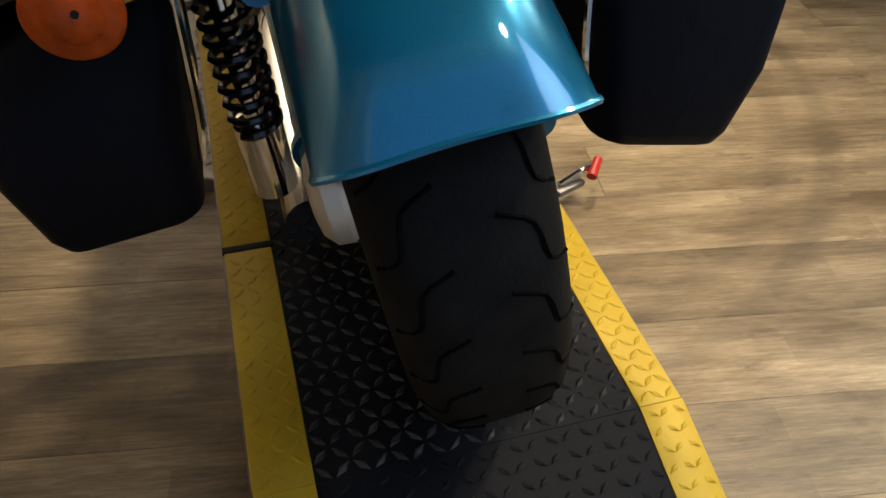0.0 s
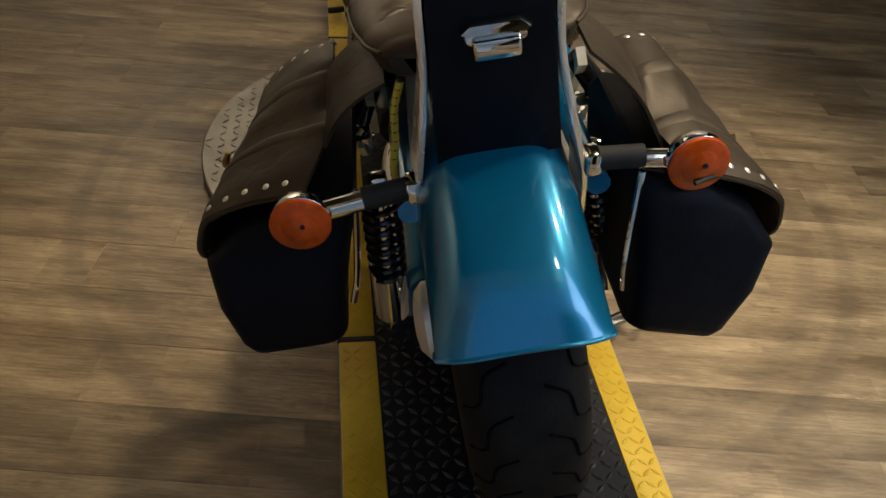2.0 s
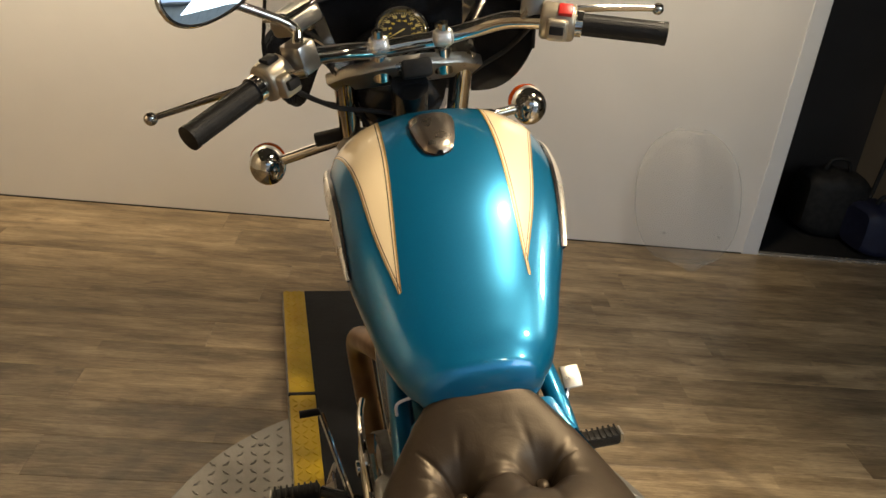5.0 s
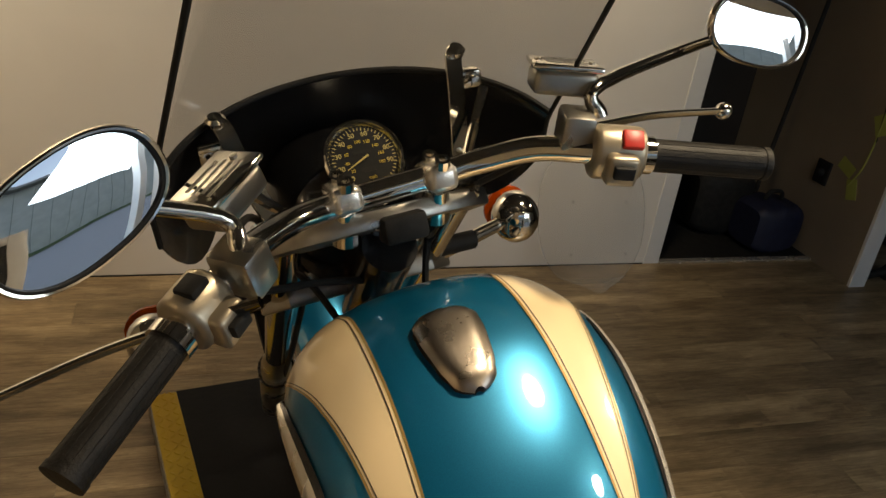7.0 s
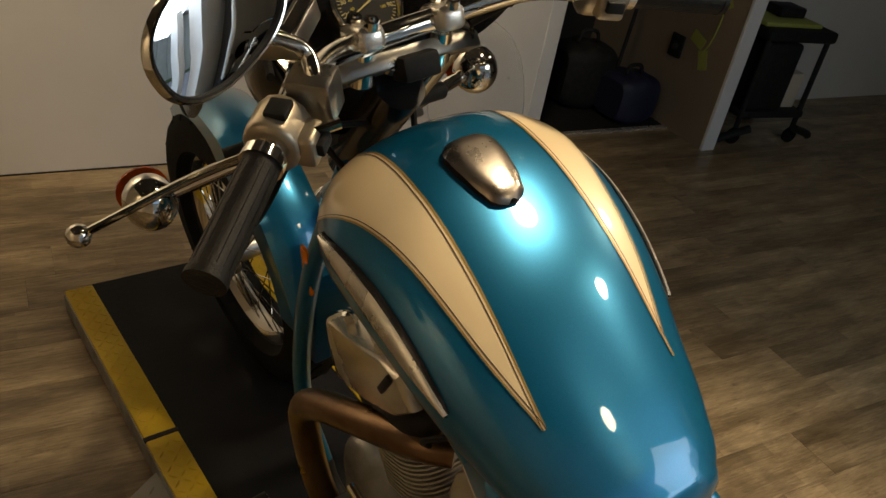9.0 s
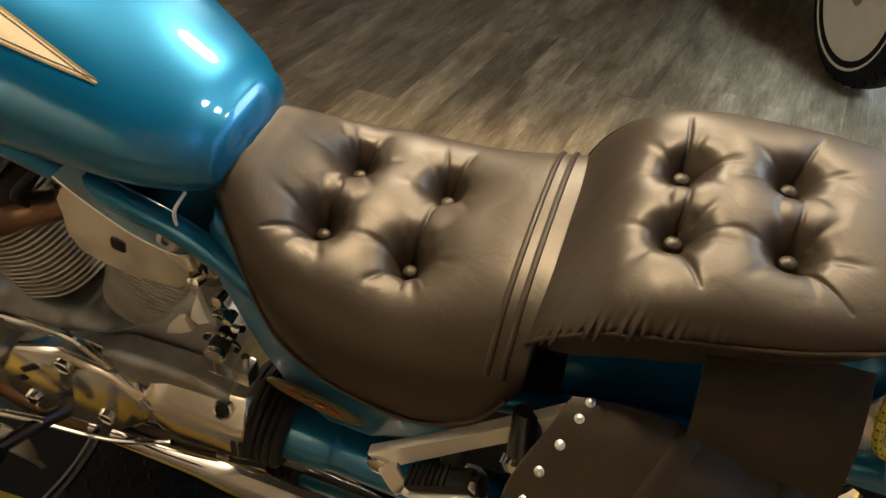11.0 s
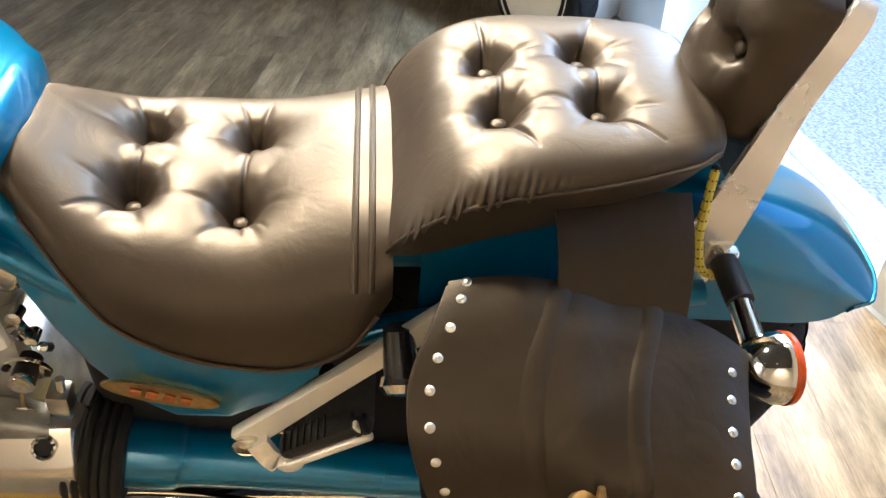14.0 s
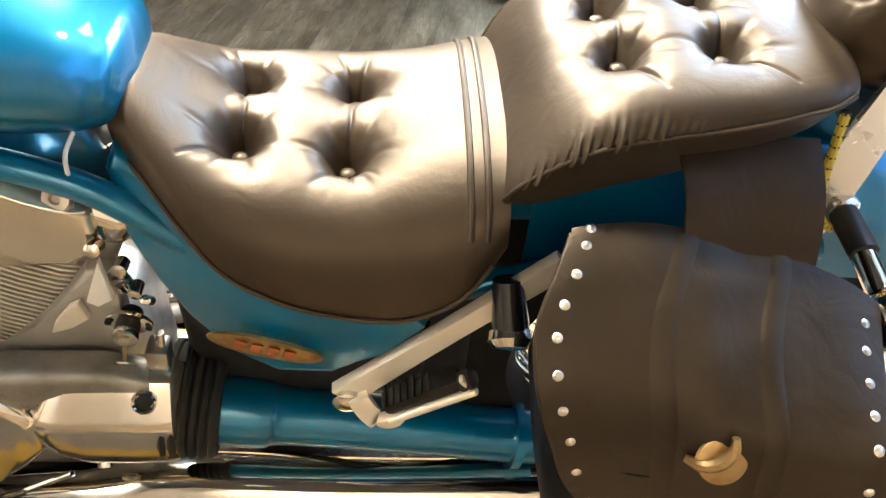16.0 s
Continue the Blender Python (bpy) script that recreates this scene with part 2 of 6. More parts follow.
BLACK = mat("black_enamel", (0.008, 0.008, 0.009), (0.014, 0.014, 0.015), 20, 0.25, 0, coat=0.4)
BLACKM = mat("matt_black_plastic", (0.012, 0.012, 0.012), (0.022, 0.021, 0.02), 40, 0.6, 0, 0.2, 200, spec=0.2)
AMBER = lens_mat("amber_lens", (0.56, 0.075, 0.004))
LINER = mat("dark_red_liner", (0.10, 0.012, 0.010), (0.06, 0.010, 0.010), 12, 0.6, 0, 0.2, 90)
REDP = mat("red_plastic", (0.55, 0.02, 0.015), (0.45, 0.015, 0.01), 40, 0.4)
YELLOW = mat("yellow_safety_paint", (0.62, 0.42, 0.012), (0.50, 0.32, 0.012), 9, 0.42, 0.1, 0.25, 90, rough2=0.6)
PLATEB = mat("black_plate", (0.007, 0.008, 0.010), (0.016, 0.016, 0.018), 7, 0.5, 0.0, 0.3, 60, rough2=0.65, spec=0.1)
STEEL = mat("diamond_plate_steel", (0.36, 0.34, 0.305), (0.25, 0.235, 0.21), 6, 0.36, 0.85, 0.25, 120, rough2=0.52)
WALLP = mat("off_white_wall_paint", (0.79, 0.755, 0.705), (0.84, 0.805, 0.755), 2.2, 0.7, 0, 0.12, 240)
# beige of the partition lowered to tan, standing in for its shaded side
WALLT = mat("shaded_partition_paint", (0.25, 0.20, 0.145), (0.30, 0.24, 0.175), 2.5, 0.75, 0, 0.15, 200)
WALLB = mat("beige_wall_paint", (0.58, 0.50, 0.39), (0.64, 0.555, 0.43), 2.5, 0.7, 0, 0.15, 200)
WHITET = mat("white_trim_paint", (0.74, 0.74, 0.74), (0.80, 0.80, 0.79), 6, 0.45, 0, 0.1, 120)
CEILM = mat("ceiling_paint", (0.045, 0.043, 0.042), (0.06, 0.058, 0.055), 2.5, 0.85, 0, 0.2, 180)
SIDEW = mat("taupe_wall_paint", (0.34, 0.30, 0.245), (0.40, 0.355, 0.29), 2.5, 0.75, 0, 0.12, 200)
WORN = mat("worn_black_steel", (0.035, 0.034, 0.032), (0.10, 0.095, 0.09), 40, 0.42, 0.8, 0.2, 120, rough2=0.5)
# wall colour taken near black to carry the gloom of the recess
DARKW = mat("recess_wall_shaded", (0.028, 0.022, 0.018), (0.038, 0.030, 0.025), 3, 0.8)
PLANK = wood_planks()
CONC = mat("concrete_threshold", (0.32, 0.32, 0.315), (0.41, 0.41, 0.40), 9, 0.8, 0, 0.5, 110)
ASPH = mat("asphalt", (0.12, 0.122, 0.13), (0.33, 0.335, 0.35), 85, 0.85, 0, 0.9, 160, detail=8)
BLUEBAG = mat("navy_nylon", (0.008, 0.010, 0.032), (0.012, 0.016, 0.046), 30, 0.6, 0, 0.4, 260)
CLEAR = clear("clear_acrylic", (0.66, 0.66, 0.64), 0.12)
SMOKE = clear("smoked_acrylic", (0.05, 0.05, 0.05), 0.22)
MIRROR = mat("mirror_glass", (0.86, 0.88, 0.9), None, 1, 0.012, 1.0)
DIAL = mat("dial_face", (0.012, 0.012, 0.013), (0.02, 0.02, 0.02), 40, 0.5, spec=0.15)
DIALW = mat("dial_print", (0.72, 0.58, 0.20), None, 1, 0.5)
DIALY = mat("dial_print_yellow", (0.75, 0.55, 0.06), None, 1, 0.5)
BRASS = mat("antique_brass", (0.50, 0.35, 0.16), (0.30, 0.20, 0.09), 60, 0.3, 1.0, 0.3, 150)
COPPER = mat("copper_badge", (0.55, 0.20, 0.07), (0.45, 0.15, 0.05), 40, 0.35, 0.7)
CORDY = mat("yellow_cord", (0.55, 0.45, 0.04), (0.45, 0.35, 0.03), 60, 0.7)
GREENT = mat("green_yellow_tape", (0.42, 0.45, 0.10), (0.36, 0.38, 0.08), 10, 0.6)
REFL = lens_mat("orange_reflector", (0.85, 0.22, 0.01))
WHITEW = mat("whitewall_rubber", (0.72, 0.68, 0.58), (0.66, 0.62, 0.52), 12, 0.55)
PAPER = mat("white_plastic", (0.7, 0.7, 0.68), (0.76, 0.76, 0.74), 20, 0.5)


# ---------------------------------------------------------------- mesh helpers
def part(name, bm, material, parent=None, label="", smooth=True, sharp=35):
    me = bpy.data.meshes.new(name)
    bmesh.ops.recalc_face_normals(bm, faces=bm.faces)
    bm.to_mesh(me)
    bm.free()
    me.materials.append(material)
    if smooth:
        me.shade_smooth()
        me.set_sharp_from_angle(angle=radians(sharp))
    ob = new(name, me)
    if parent is not None:
        ob.parent = parent
    return tagged(ob, label)


def thing(name, label, category, m=None, group="", kind=""):
    ob = new(name)
    ob.empty_display_size = 0.05
    if m is not None:
        ob.matrix_world = m
    return tagged(ob, label, category, group, kind)


def grid(P, cu=False, cv=False, cap=False, bm=None):
    """A sheet from rows of points; cu and cv close it along rows and across."""
    bm = bm or bmesh.new()
    V = [[bm.verts.new(Vector(p)) for p in row] for row in P]
    n, k = len(V), len(V[0])
    for i in range(n if cu else n - 1):
        for j in range(k if cv else k - 1):
            q = (V[i][j], V[i][(j + 1) % k], V[(i + 1) % n][(j + 1) % k], V[(i + 1) % n][j])
            try:
                bm.faces.new(q)
            except ValueError:
                pass
    if cap:
        bm.faces.new(V[0][::-1])
        bm.faces.new(V[-1])
    return bm


def shell(P, t):
    """A closed thin sheet of thickness t from rows of points."""
    A = np.array(P, float)
    du, dv = np.gradient(A, axis=0), np.gradient(A, axis=1)
    nn = np.cross(du, dv)
    nn /= np.maximum(np.linalg.norm(nn, axis=2, keepdims=True), 1e-9)
    C = A - nn * t
    bm = bmesh.new()
    n, k = A.shape[:2]
    a = [[bm.verts.new(A[i, j]) for j in range(k)] for i in range(n)]
    c = [[bm.verts.new(C[i, j]) for j in range(k)] for i in range(n)]
    for i in range(n - 1):
        for j in range(k - 1):
            bm.faces.new((a[i][j], a[i][j + 1], a[i + 1][j + 1], a[i + 1][j]))
            bm.faces.new((c[i][j], c[i + 1][j], c[i + 1][j + 1], c[i][j + 1]))
    for i in range(n - 1):
        bm.faces.new((a[i][0], a[i + 1][0], c[i + 1][0], c[i][0]))
        bm.faces.new((a[i][-1], c[i][-1], c[i + 1][-1], a[i + 1][-1]))
    for j in range(k - 1):
        bm.faces.new((a[0][j], c[0][j], c[0][j + 1], a[0][j + 1]))
        bm.faces.new((a[-1][j], a[-1][j + 1], c[-1][j + 1], c[-1][j]))
    return bm


def spline(pts, per=6):
    """Catmull-Rom through the points (any dimension)."""
    p = [np.array(q, float) for q in pts]
    p = [2 * p[0] - p[1]] + p + [2 * p[-1] - p[-2]]
    out = []
    for i in range(1, len(p) - 2):
        for k in range(per):
            t = k / per
            out.append(0.5 * (2 * p[i] + (p[i + 1] - p[i - 1]) * t + (2 * p[i - 1] - 5 * p[i] + 4 * p[i + 1] - p[i + 2]) * t * t
                              + (3 * p[i] - p[i - 1] - 3 * p[i + 1] + p[i + 2]) * t ** 3))
    out.append(p[-2])
    return out


def at(table, x):
    """Smooth value of a table of (x, y...) rows."""
    xs = [r[0] for r in table]
    ys = np.array([r[1:] for r in table], float)
    res = []
    for c in range(ys.shape[1]):
        y = ys[:, c]
        d = np.gradient(y, xs)
        i = min(max(int(np.searchsorted(xs, x)) - 1, 0), len(xs) - 2)
        h = xs[i + 1] - xs[i]
        t = min(max((x - xs[i]) / h, 0), 1)
        res.append((2 * t ** 3 - 3 * t ** 2 + 1) * y[i] + (t ** 3 - 2 * t ** 2 + t) * h * d[i] + (3 * t ** 2 - 2 * t ** 3) * y[i + 1] + (t ** 3 - t ** 2) * h * d[i + 1])
    return res


def tube(pts, r, n=10, per=6, bm=None, cap=True, flat=1.0):
    """A pipe through the points; r is one radius or one for each point."""
    rs = r if isinstance(r, (list, tuple)) else [r] * len(pts)
    full = spline([(*p, q) for p, q in zip(pts, rs)], per) if len(pts) > 2 else [np.array((*p, q), float) for p, q in zip(pts, rs)]
    c = [Vector(q[:3]) for q in full]
    rad = [q[3] for q in full]
    rows, ref = [], None
    for i, p in enumerate(c):
        d = (c[min(i + 1, len(c) - 1)] - c[max(i - 1, 0)]).normalized()
        if ref is None:
            ref = d.orthogonal().normalized()
        ref = (ref - d * ref.dot(d)).normalized()
        s = d.cross(ref)
        rows.append([p + (ref * math.cos(a) * flat + s * math.sin(a)) * rad[i] for a in (2 * math.pi * k / n for k in range(n))])
    return grid(rows, cv=True, cap=cap, bm=bm)


def lathe(profile, m=None, n=24, bm=None):
    """Turns (radius, height) rows round z, then moves by m."""
    m = m or Matrix()
    rows = [[m @ Vector((max(r, 1e-4) * math.cos(a), max(r, 1e-4) * math.sin(a), h)) for a in (2 * math.pi * k / n for k in range(n))] for r, h in profile]
    return grid(rows, cv=True, cap=True, bm=bm)


def axis(p, d):
    """A pose at p whose z points along d."""
    d = Vector(d).normalized()
    return Matrix.Translation(p) @ d.to_track_quat("Z", "Y").to_matrix().to_4x4()


def box(sx, sy, sz, m=None, bevel=0.003, seg=2, bm=None):
    b = bmesh.new()
    bmesh.ops.create_cube(b, size=1.0)
    bmesh.ops.scale(b, vec=(sx, sy, sz), verts=b.verts)
    if bevel:
        bmesh.ops.bevel(b, geom=b.edges[:], offset=bevel, segments=seg, profile=0.5, affect="EDGES")
    if m is not None:
        bmesh.ops.transform(b, matrix=m, verts=b.verts)
    if bm is None:
        return b
    tmp = bpy.data.meshes.new("tmp")
    b.to_mesh(tmp)
    b.free()
    bm.from_mesh(tmp)
    bpy.data.meshes.remove(tmp)
    return bm


def prism(poly, t, m=None, bevel=0.002, seg=2):
    """An outline in x, y, t thick along z, edges rounded."""
    b = bmesh.new()
    lo = [b.verts.new((x, y, -t / 2)) for x, y in poly]
    hi = [b.verts.new((x, y, t / 2)) for x, y in poly]
    b.faces.new(lo[::-1])
    b.faces.new(hi)
    k = len(poly)
    for i in range(k):
        b.faces.new((lo[i], lo[(i + 1) % k], hi[(i + 1) % k], hi[i]))
    if bevel:
        e = [e for e in b.edges if abs(e.verts[0].co.z - e.verts[1].co.z) < 1e-6]
        bmesh.ops.bevel(b, geom=e, offset=bevel, segments=seg, profile=0.5, affect="EDGES")
    if m is not None:
        bmesh.ops.transform(b, matrix=m, verts=b.verts)
    return b


def ball(r, p, n=16, scale=(1, 1, 1)):
    b = bmesh.new()
    bmesh.ops.create_uvsphere(b, u_segments=n, v_segments=max(6, n // 2), radius=r)
    bmesh.ops.transform(b, matrix=Matrix.Translation(p) @ Matrix.Diagonal((*scale, 1)), verts=b.verts)
    return b


def smoothstep(a, b, x):
    t = min(max((x - a) / (b - a), 0.0), 1.0)
    return t * t * (3 - 2 * t)


# left-hand side plane of the bike: x is along the bike, y up, z outwards
def side(u, sgn=-1):
    m = Matrix(((0, 0, sgn, u), (1, 0, 0, 0), (0, 1, 0, 0), (0, 0, 0, 1)))
    return m

# ---------------------------------------------------------------- the room
A11 = radians(-8.9)
ROOM = Matrix.Translation((1.850, 2.530, 0)) @ Matrix.Rotation(A11, 4, "Z")  # x along the white wall, y into it


def slab(name, x0, x1, y0, y1, z0, z1, material, m=None, bevel=0.0, parent=None):
    mm = (m or Matrix()) @ Matrix.Translation(((x0 + x1) / 2, (y0 + y1) / 2, (z0 + z1) / 2))
    return part(name, box(x1 - x0, y1 - y0, z1 - z0, mm, bevel), material, parent, smooth=False)


CEIL = 2.75
WNX = (-2.70 - 1.85 + 0.30 * math.sin(A11)) / math.cos(A11)
tagged(slab("wall_north", WNX, -0.075, 0, 0.14, 0, CEIL, WALLP, ROOM), "smooth off-white painted wall behind the motorcycle", "wall", kind="structure")
tagged(slab("trim", -0.075, 0, -0.004, 0.144, 0, CEIL, WHITET, ROOM, 0.004), "white painted corner trim beside the dark doorway", "trim", kind="structure")
tagged(slab("wall_recess_back", -0.6, 1.0, 0.75, 0.85, 0, CEIL, DARKW, ROOM), "back wall of the doorway recess, its shade put into the colour", "wall", kind="structure")
tagged(slab("wall_recess_side", -0.7, -0.6, 0.145, 0.85, 0, CEIL, DARKW, ROOM), "side wall of the doorway recess, its shade put into the colour", "wall", kind="structure")
tagged(slab("wall_stub", 0.815, 0.890, -0.245, 0.745, 0, CEIL, WALLT, ROOM), "painted partition beside the doorway, its shade put into the colour", "wall", kind="structure")
tagged(slab("trim_stub", 0.810, 0.895, -0.265, -0.247, 0, CEIL, WHITET, ROOM, 0.003), "white painted end of the partition", "trim", kind="structure")
tagged(slab("wall_east_part", 0.893, 5.0, 0.25, 0.36, 0, CEIL, WALLP, ROOM), "off-white wall beyond the partition", "wall", kind="structure")
tagged(slab("recess_floor", -0.595, 0.81, 0.022, 0.745, 0.0, 0.008, BLACKM, ROOM), "black floor of the doorway recess", "floor", kind="structure")
tagged(slab("threshold", 0.0, 0.81, -0.012, 0.02, 0.0, 0.012, BRIGHT, ROOM, 0.003), "thin metal threshold strip of the doorway", "threshold", kind="structure")
tagged(slab("wall_west", -2.85, -2.70, -1.22, 2.53 + WNX * math.sin(A11) + 0.13, 0, CEIL, WALLB), "pale beige painted side wall", "wall", kind="structure")
tagged(slab("wall_east", 6.2, 6.35, -1.35, 2.7, 0, CEIL, SIDEW), "taupe painted far side wall", "wall", kind="structure")
OPEN0, OPEN1, BACKY = -0.80, 2.17, -1.06
tagged(slab("wall_south_west", -2.7, OPEN0, BACKY - 0.16, BACKY, 0, CEIL, WALLP), "white wall beside the open street door", "wall", kind="structure")
tagged(slab("wall_south_east", OPEN1, 6.2, BACKY - 0.16, BACKY, 0, CEIL, WALLP), "white wall beside the open street door", "wall", kind="structure")
tagged(slab("wall_south_lintel", OPEN0, OPEN1, BACKY - 0.16, BACKY, 2.12, CEIL, WALLP), "white lintel above the open street door", "wall", kind="structure")
tagged(slab("ceiling", -2.86, 6.4, -1.25, 3.9, CEIL, CEIL + 0.1, CEILM), "dark painted ceiling", "ceiling", kind="structure")
# black sliver imitates the slight contact shadow between floor and wall
tagged(slab("baseboard", WNX + 0.03, -0.08, -0.004, 0.0, 0.0, 0.005, BLACKM, ROOM), "thin dark strip drawn for the shadow along the wall foot", "baseboard", kind="structure")
# door frames and posts at the street opening
for x0, x1, y0, y1 in ((OPEN1 - 0.10, OPEN1, BACKY - 0.17, BACKY + 0.02), (OPEN1 - 0.30, OPEN1 - 0.19, BACKY - 0.30, BACKY - 0.19), (OPEN0, OPEN0 + 0.05, BACKY - 0.17, BACKY + 0.02)):
    tagged(slab("door_frame", x0, x1, y0, y1, 0, 2.12, WHITET, None, 0.004), "white painted door frame post", "door frame", kind="structure")

# ground outside
gm = bmesh.new()
bmesh.ops.create_grid(gm, x_segments=2, y_segments=2, size=1.0)
bmesh.ops.transform(gm, matrix=Matrix.Translation((0, 0, -0.05)) @ Matrix.Diagonal((400, 400, 1, 1)), verts=gm.verts)
tagged(part("ground", gm, ASPH, smooth=False), "worn grey asphalt street outside the door", "ground", kind="structure")
tagged(slab("subfloor", -2.8, 6.3, -1.05, 3.8, -0.045, -0.009, BLACKM), "dark bed under the floor planks", "floor", kind="structure")
apron = tagged(slab("door_apron", -2.8, 6.3, -1.22, -1.055, -0.045, 0.004, CONC, None, 0.004), "pale concrete strip in the street doorway", "threshold", kind="structure")
kerb = tagged(slab("kerb", -2.8, 6.3, -1.345, -1.226, -0.045, 0.0, CONC, None, 0.01), "pale concrete kerb strip at the street edge", "kerb", kind="structure")
apr2 = tagged(slab("door_sill", -0.05, 4.2, -0.16, 0.0, -0.008, 0.0035, CONC, Matrix.Translation((0.45, -1.03, 0)) @ Matrix.Rotation(radians(6), 4, "Z"), 0.002), "grey concrete strip inside the street doorway", "threshold", kind="structure")


# ---------------------------------------------------------------- turntable and wheel ramp
def treads(bm, x0, x1, y0, y1, z, pitch=0.030, size=0.017, turn=0.0, inside=None, h=0.0016):
    """Raised lens-shaped treads in a basket pattern."""
    ny, nx = int((y1 - y0) / pitch), int((x1 - x0) / pitch)
    for i in range(nx + 1):
        for j in range(ny + 1):
            x, y = x0 + (i + 0.5) * (x1 - x0) / (nx + 1), y0 + (j + 0.5) * (y1 - y0) / (ny + 1)
            if inside and not inside(x, y):
                continue
            a = turn + (radians(45) if (i + j) % 2 else radians(-45))
            ca, sa = math.cos(a), math.sin(a)
            L, W = size * 0.5, size * 0.19
            loc = [(-L, 0, 0), (0, -W, 0), (L, 0, 0), (0, W, 0), (-L * 0.55, 0, h), (L * 0.55, 0, h)]
            v = [bm.verts.new((x + ca * p - sa * q, y + sa * p + ca * q, z(x, y) + r if callable(z) else z + r)) for p, q, r in loc]
            for f in ((0, 1, 4), (4, 1, 5), (1, 2, 5), (2, 3, 5), (5, 3, 4), (3, 0, 4)):
                bm.faces.new([v[k] for k in f])
    return bm


DISC = (-0.012, 0.854)
DR = 0.615
RX0, RX1, RY0, RY1, RZ = -0.277, 0.262, -0.340, 2.078, 0.06
# toggle clamp lying beside the ramp
clampt = thing("toggle_clamp", "steel toggle clamp with a red rubber handle on the turntable", "clamp", pose(0.335, 0.135, 0.0, 0, 0, 22))
part("base", box(0.06, 0.03, 0.012, Matrix.Translation((-0.03, 0.012, 0.039)), 0.003), CAST, clampt)
part("arm", tube([(-0.05, 0.012, 0.05), (-0.01, 0.006, 0.064), (0.02, 0.0, 0.066)], 0.006, 8), CHROME, clampt)
part("handle", tube([(0.0, -0.014, 0.060), (0.034, 0.006, 0.072)], [0.009, 0.008], 10), REDP, clampt, "red rubber handle")
part("bolt", lathe([(0.008, 0), (0.008, 0.01), (0.004, 0.012), (0, 0.012)], Matrix.Translation((0.045, 0.015, 0.05)), 8), ALLOY, clampt)
turntable = thing("turntable", "round diamond-plate steel turntable lying on the floor", "turntable", pose(DISC[0], DISC[1], 0))
part("disc", lathe([(DR - 0.02, 0.001), (DR, 0.004), (DR, 0.030), (DR - 0.003, 0.033), (0.0, 0.033)], n=96), STEEL, turntable)
dt = treads(bmesh.new(), -DR, DR, -DR, DR, 0.033, 0.033, 0.024, h=0.0028, inside=lambda x, y: math.hypot(x, y) < DR - 0.015 and not (RX0 - 0.01 < x + DISC[0] < RX1 + 0.01))
tagged(part("tread_pattern", dt, STEEL, turntable, smooth=False), "raised steel tread marks", kind="stuff")
for k in range(12):
    a = 2 * math.pi * (k + 0.3) / 12
    part("bolt", lathe([(0.006, 0.033), (0.006, 0.036), (0.002, 0.037)], Matrix.Translation((math.cos(a) * (DR - 0.05), math.sin(a) * (DR - 0.05), 0)), 8), CAST, turntable)

ramp = thing("wheel_ramp", "long black wheel ramp with yellow diamond-plate edges", "ramp", pose(0, 0, 0, 0, 0, 0.6))
YW = 0.071
LOWY = -0.540
SLOPE = 0.285


DECK0, DECK1 = RX0 + YW, RX1 - 0.060


def rz(x, y):
    return RZ if y > RY0 else RZ + (y - RY0) * SLOPE


part("deck", box(DECK1 - DECK0, RY1 - RY0, 0.020, Matrix.Translation(((DECK0 + DECK1) / 2, (RY0 + RY1) / 2, RZ - 0.0115)), 0.002), PLATEB, ramp, "black deck between the yellow edges")
sl = math.atan(SLOPE)
part("ramp_plate", box(DECK1 - DECK0, (RY0 - LOWY) / math.cos(sl), 0.004,
                       Matrix.Translation(((DECK0 + DECK1) / 2, (RY0 + LOWY) / 2, rz(0, (RY0 + LOWY) / 2) - 0.003)) @ Matrix.Rotation(sl, 4, "X"), 0.001), PLATEB, ramp, "black diamond-plate ramp")
JOINTS = [RY0 - 0.0, 0.084, 1.474, RY1]
for sx, yw in ((RX0, YW), (DECK1, RX1 - DECK1)):
    for y0, y1 in zip(JOINTS, JOINTS[1:]):
        part("edge_plate", box(yw, y1 - y0 - (0.012 if y0 > RY0 else 0.006), 0.056, Matrix.Translation((sx + yw / 2, (y0 + y1) / 2 - (0 if y0 > RY0 else 0.003), RZ - 0.028 + 0.0005)), 0.003), YELLOW, ramp, "yellow diamond-plate edge")
    for yj in JOINTS[1:3]:
        part("joint_strip", box(yw + 0.004, 0.013, 0.054, Matrix.Translation((sx + yw / 2, yj, RZ - 0.027 + 0.0012)), 0.001), BLACKM, ramp, "black joint strip")
    yl = (RY0 - LOWY) / math.cos(sl)
    part("edge_plate", box(yw, yl, 0.005, Matrix.Translation((sx + yw / 2, (RY0 + LOWY) / 2, rz(0, (RY0 + LOWY) / 2) - 0.0015)) @ Matrix.Rotation(sl, 4, "X"), 0.001), YELLOW, ramp, "yellow diamond-plate ramp edge")
    tm = treads(bmesh.new(), sx + 0.004, sx + yw - 0.004, LOWY, RY1, lambda x, y: rz(x, y) + 0.0006, 0.0225, 0.023, inside=lambda x, y: min(abs(y - q) for q in JOINTS[1:3]) > 0.017)
    tagged(part("tread_pattern", tm, YELLOW, ramp, smooth=False), "raised yellow tread marks", kind="stuff")
tb = treads(bmesh.new(), DECK0, DECK1, LOWY, RY0, lambda x, y: rz(x, y) - 0.001, 0.0235, 0.025)
tagged(part("tread_pattern", tb, PLATEB, ramp, smooth=False), "raised black tread marks", kind="stuff")
tb = treads(bmesh.new(), DECK0, DECK1, RY0, 0.30, RZ - 0.0015, 0.0235, 0.026, h=0.003)
tagged(part("tread_pattern", tb, WORN, ramp, smooth=False), "raised worn steel tread marks", kind="stuff")
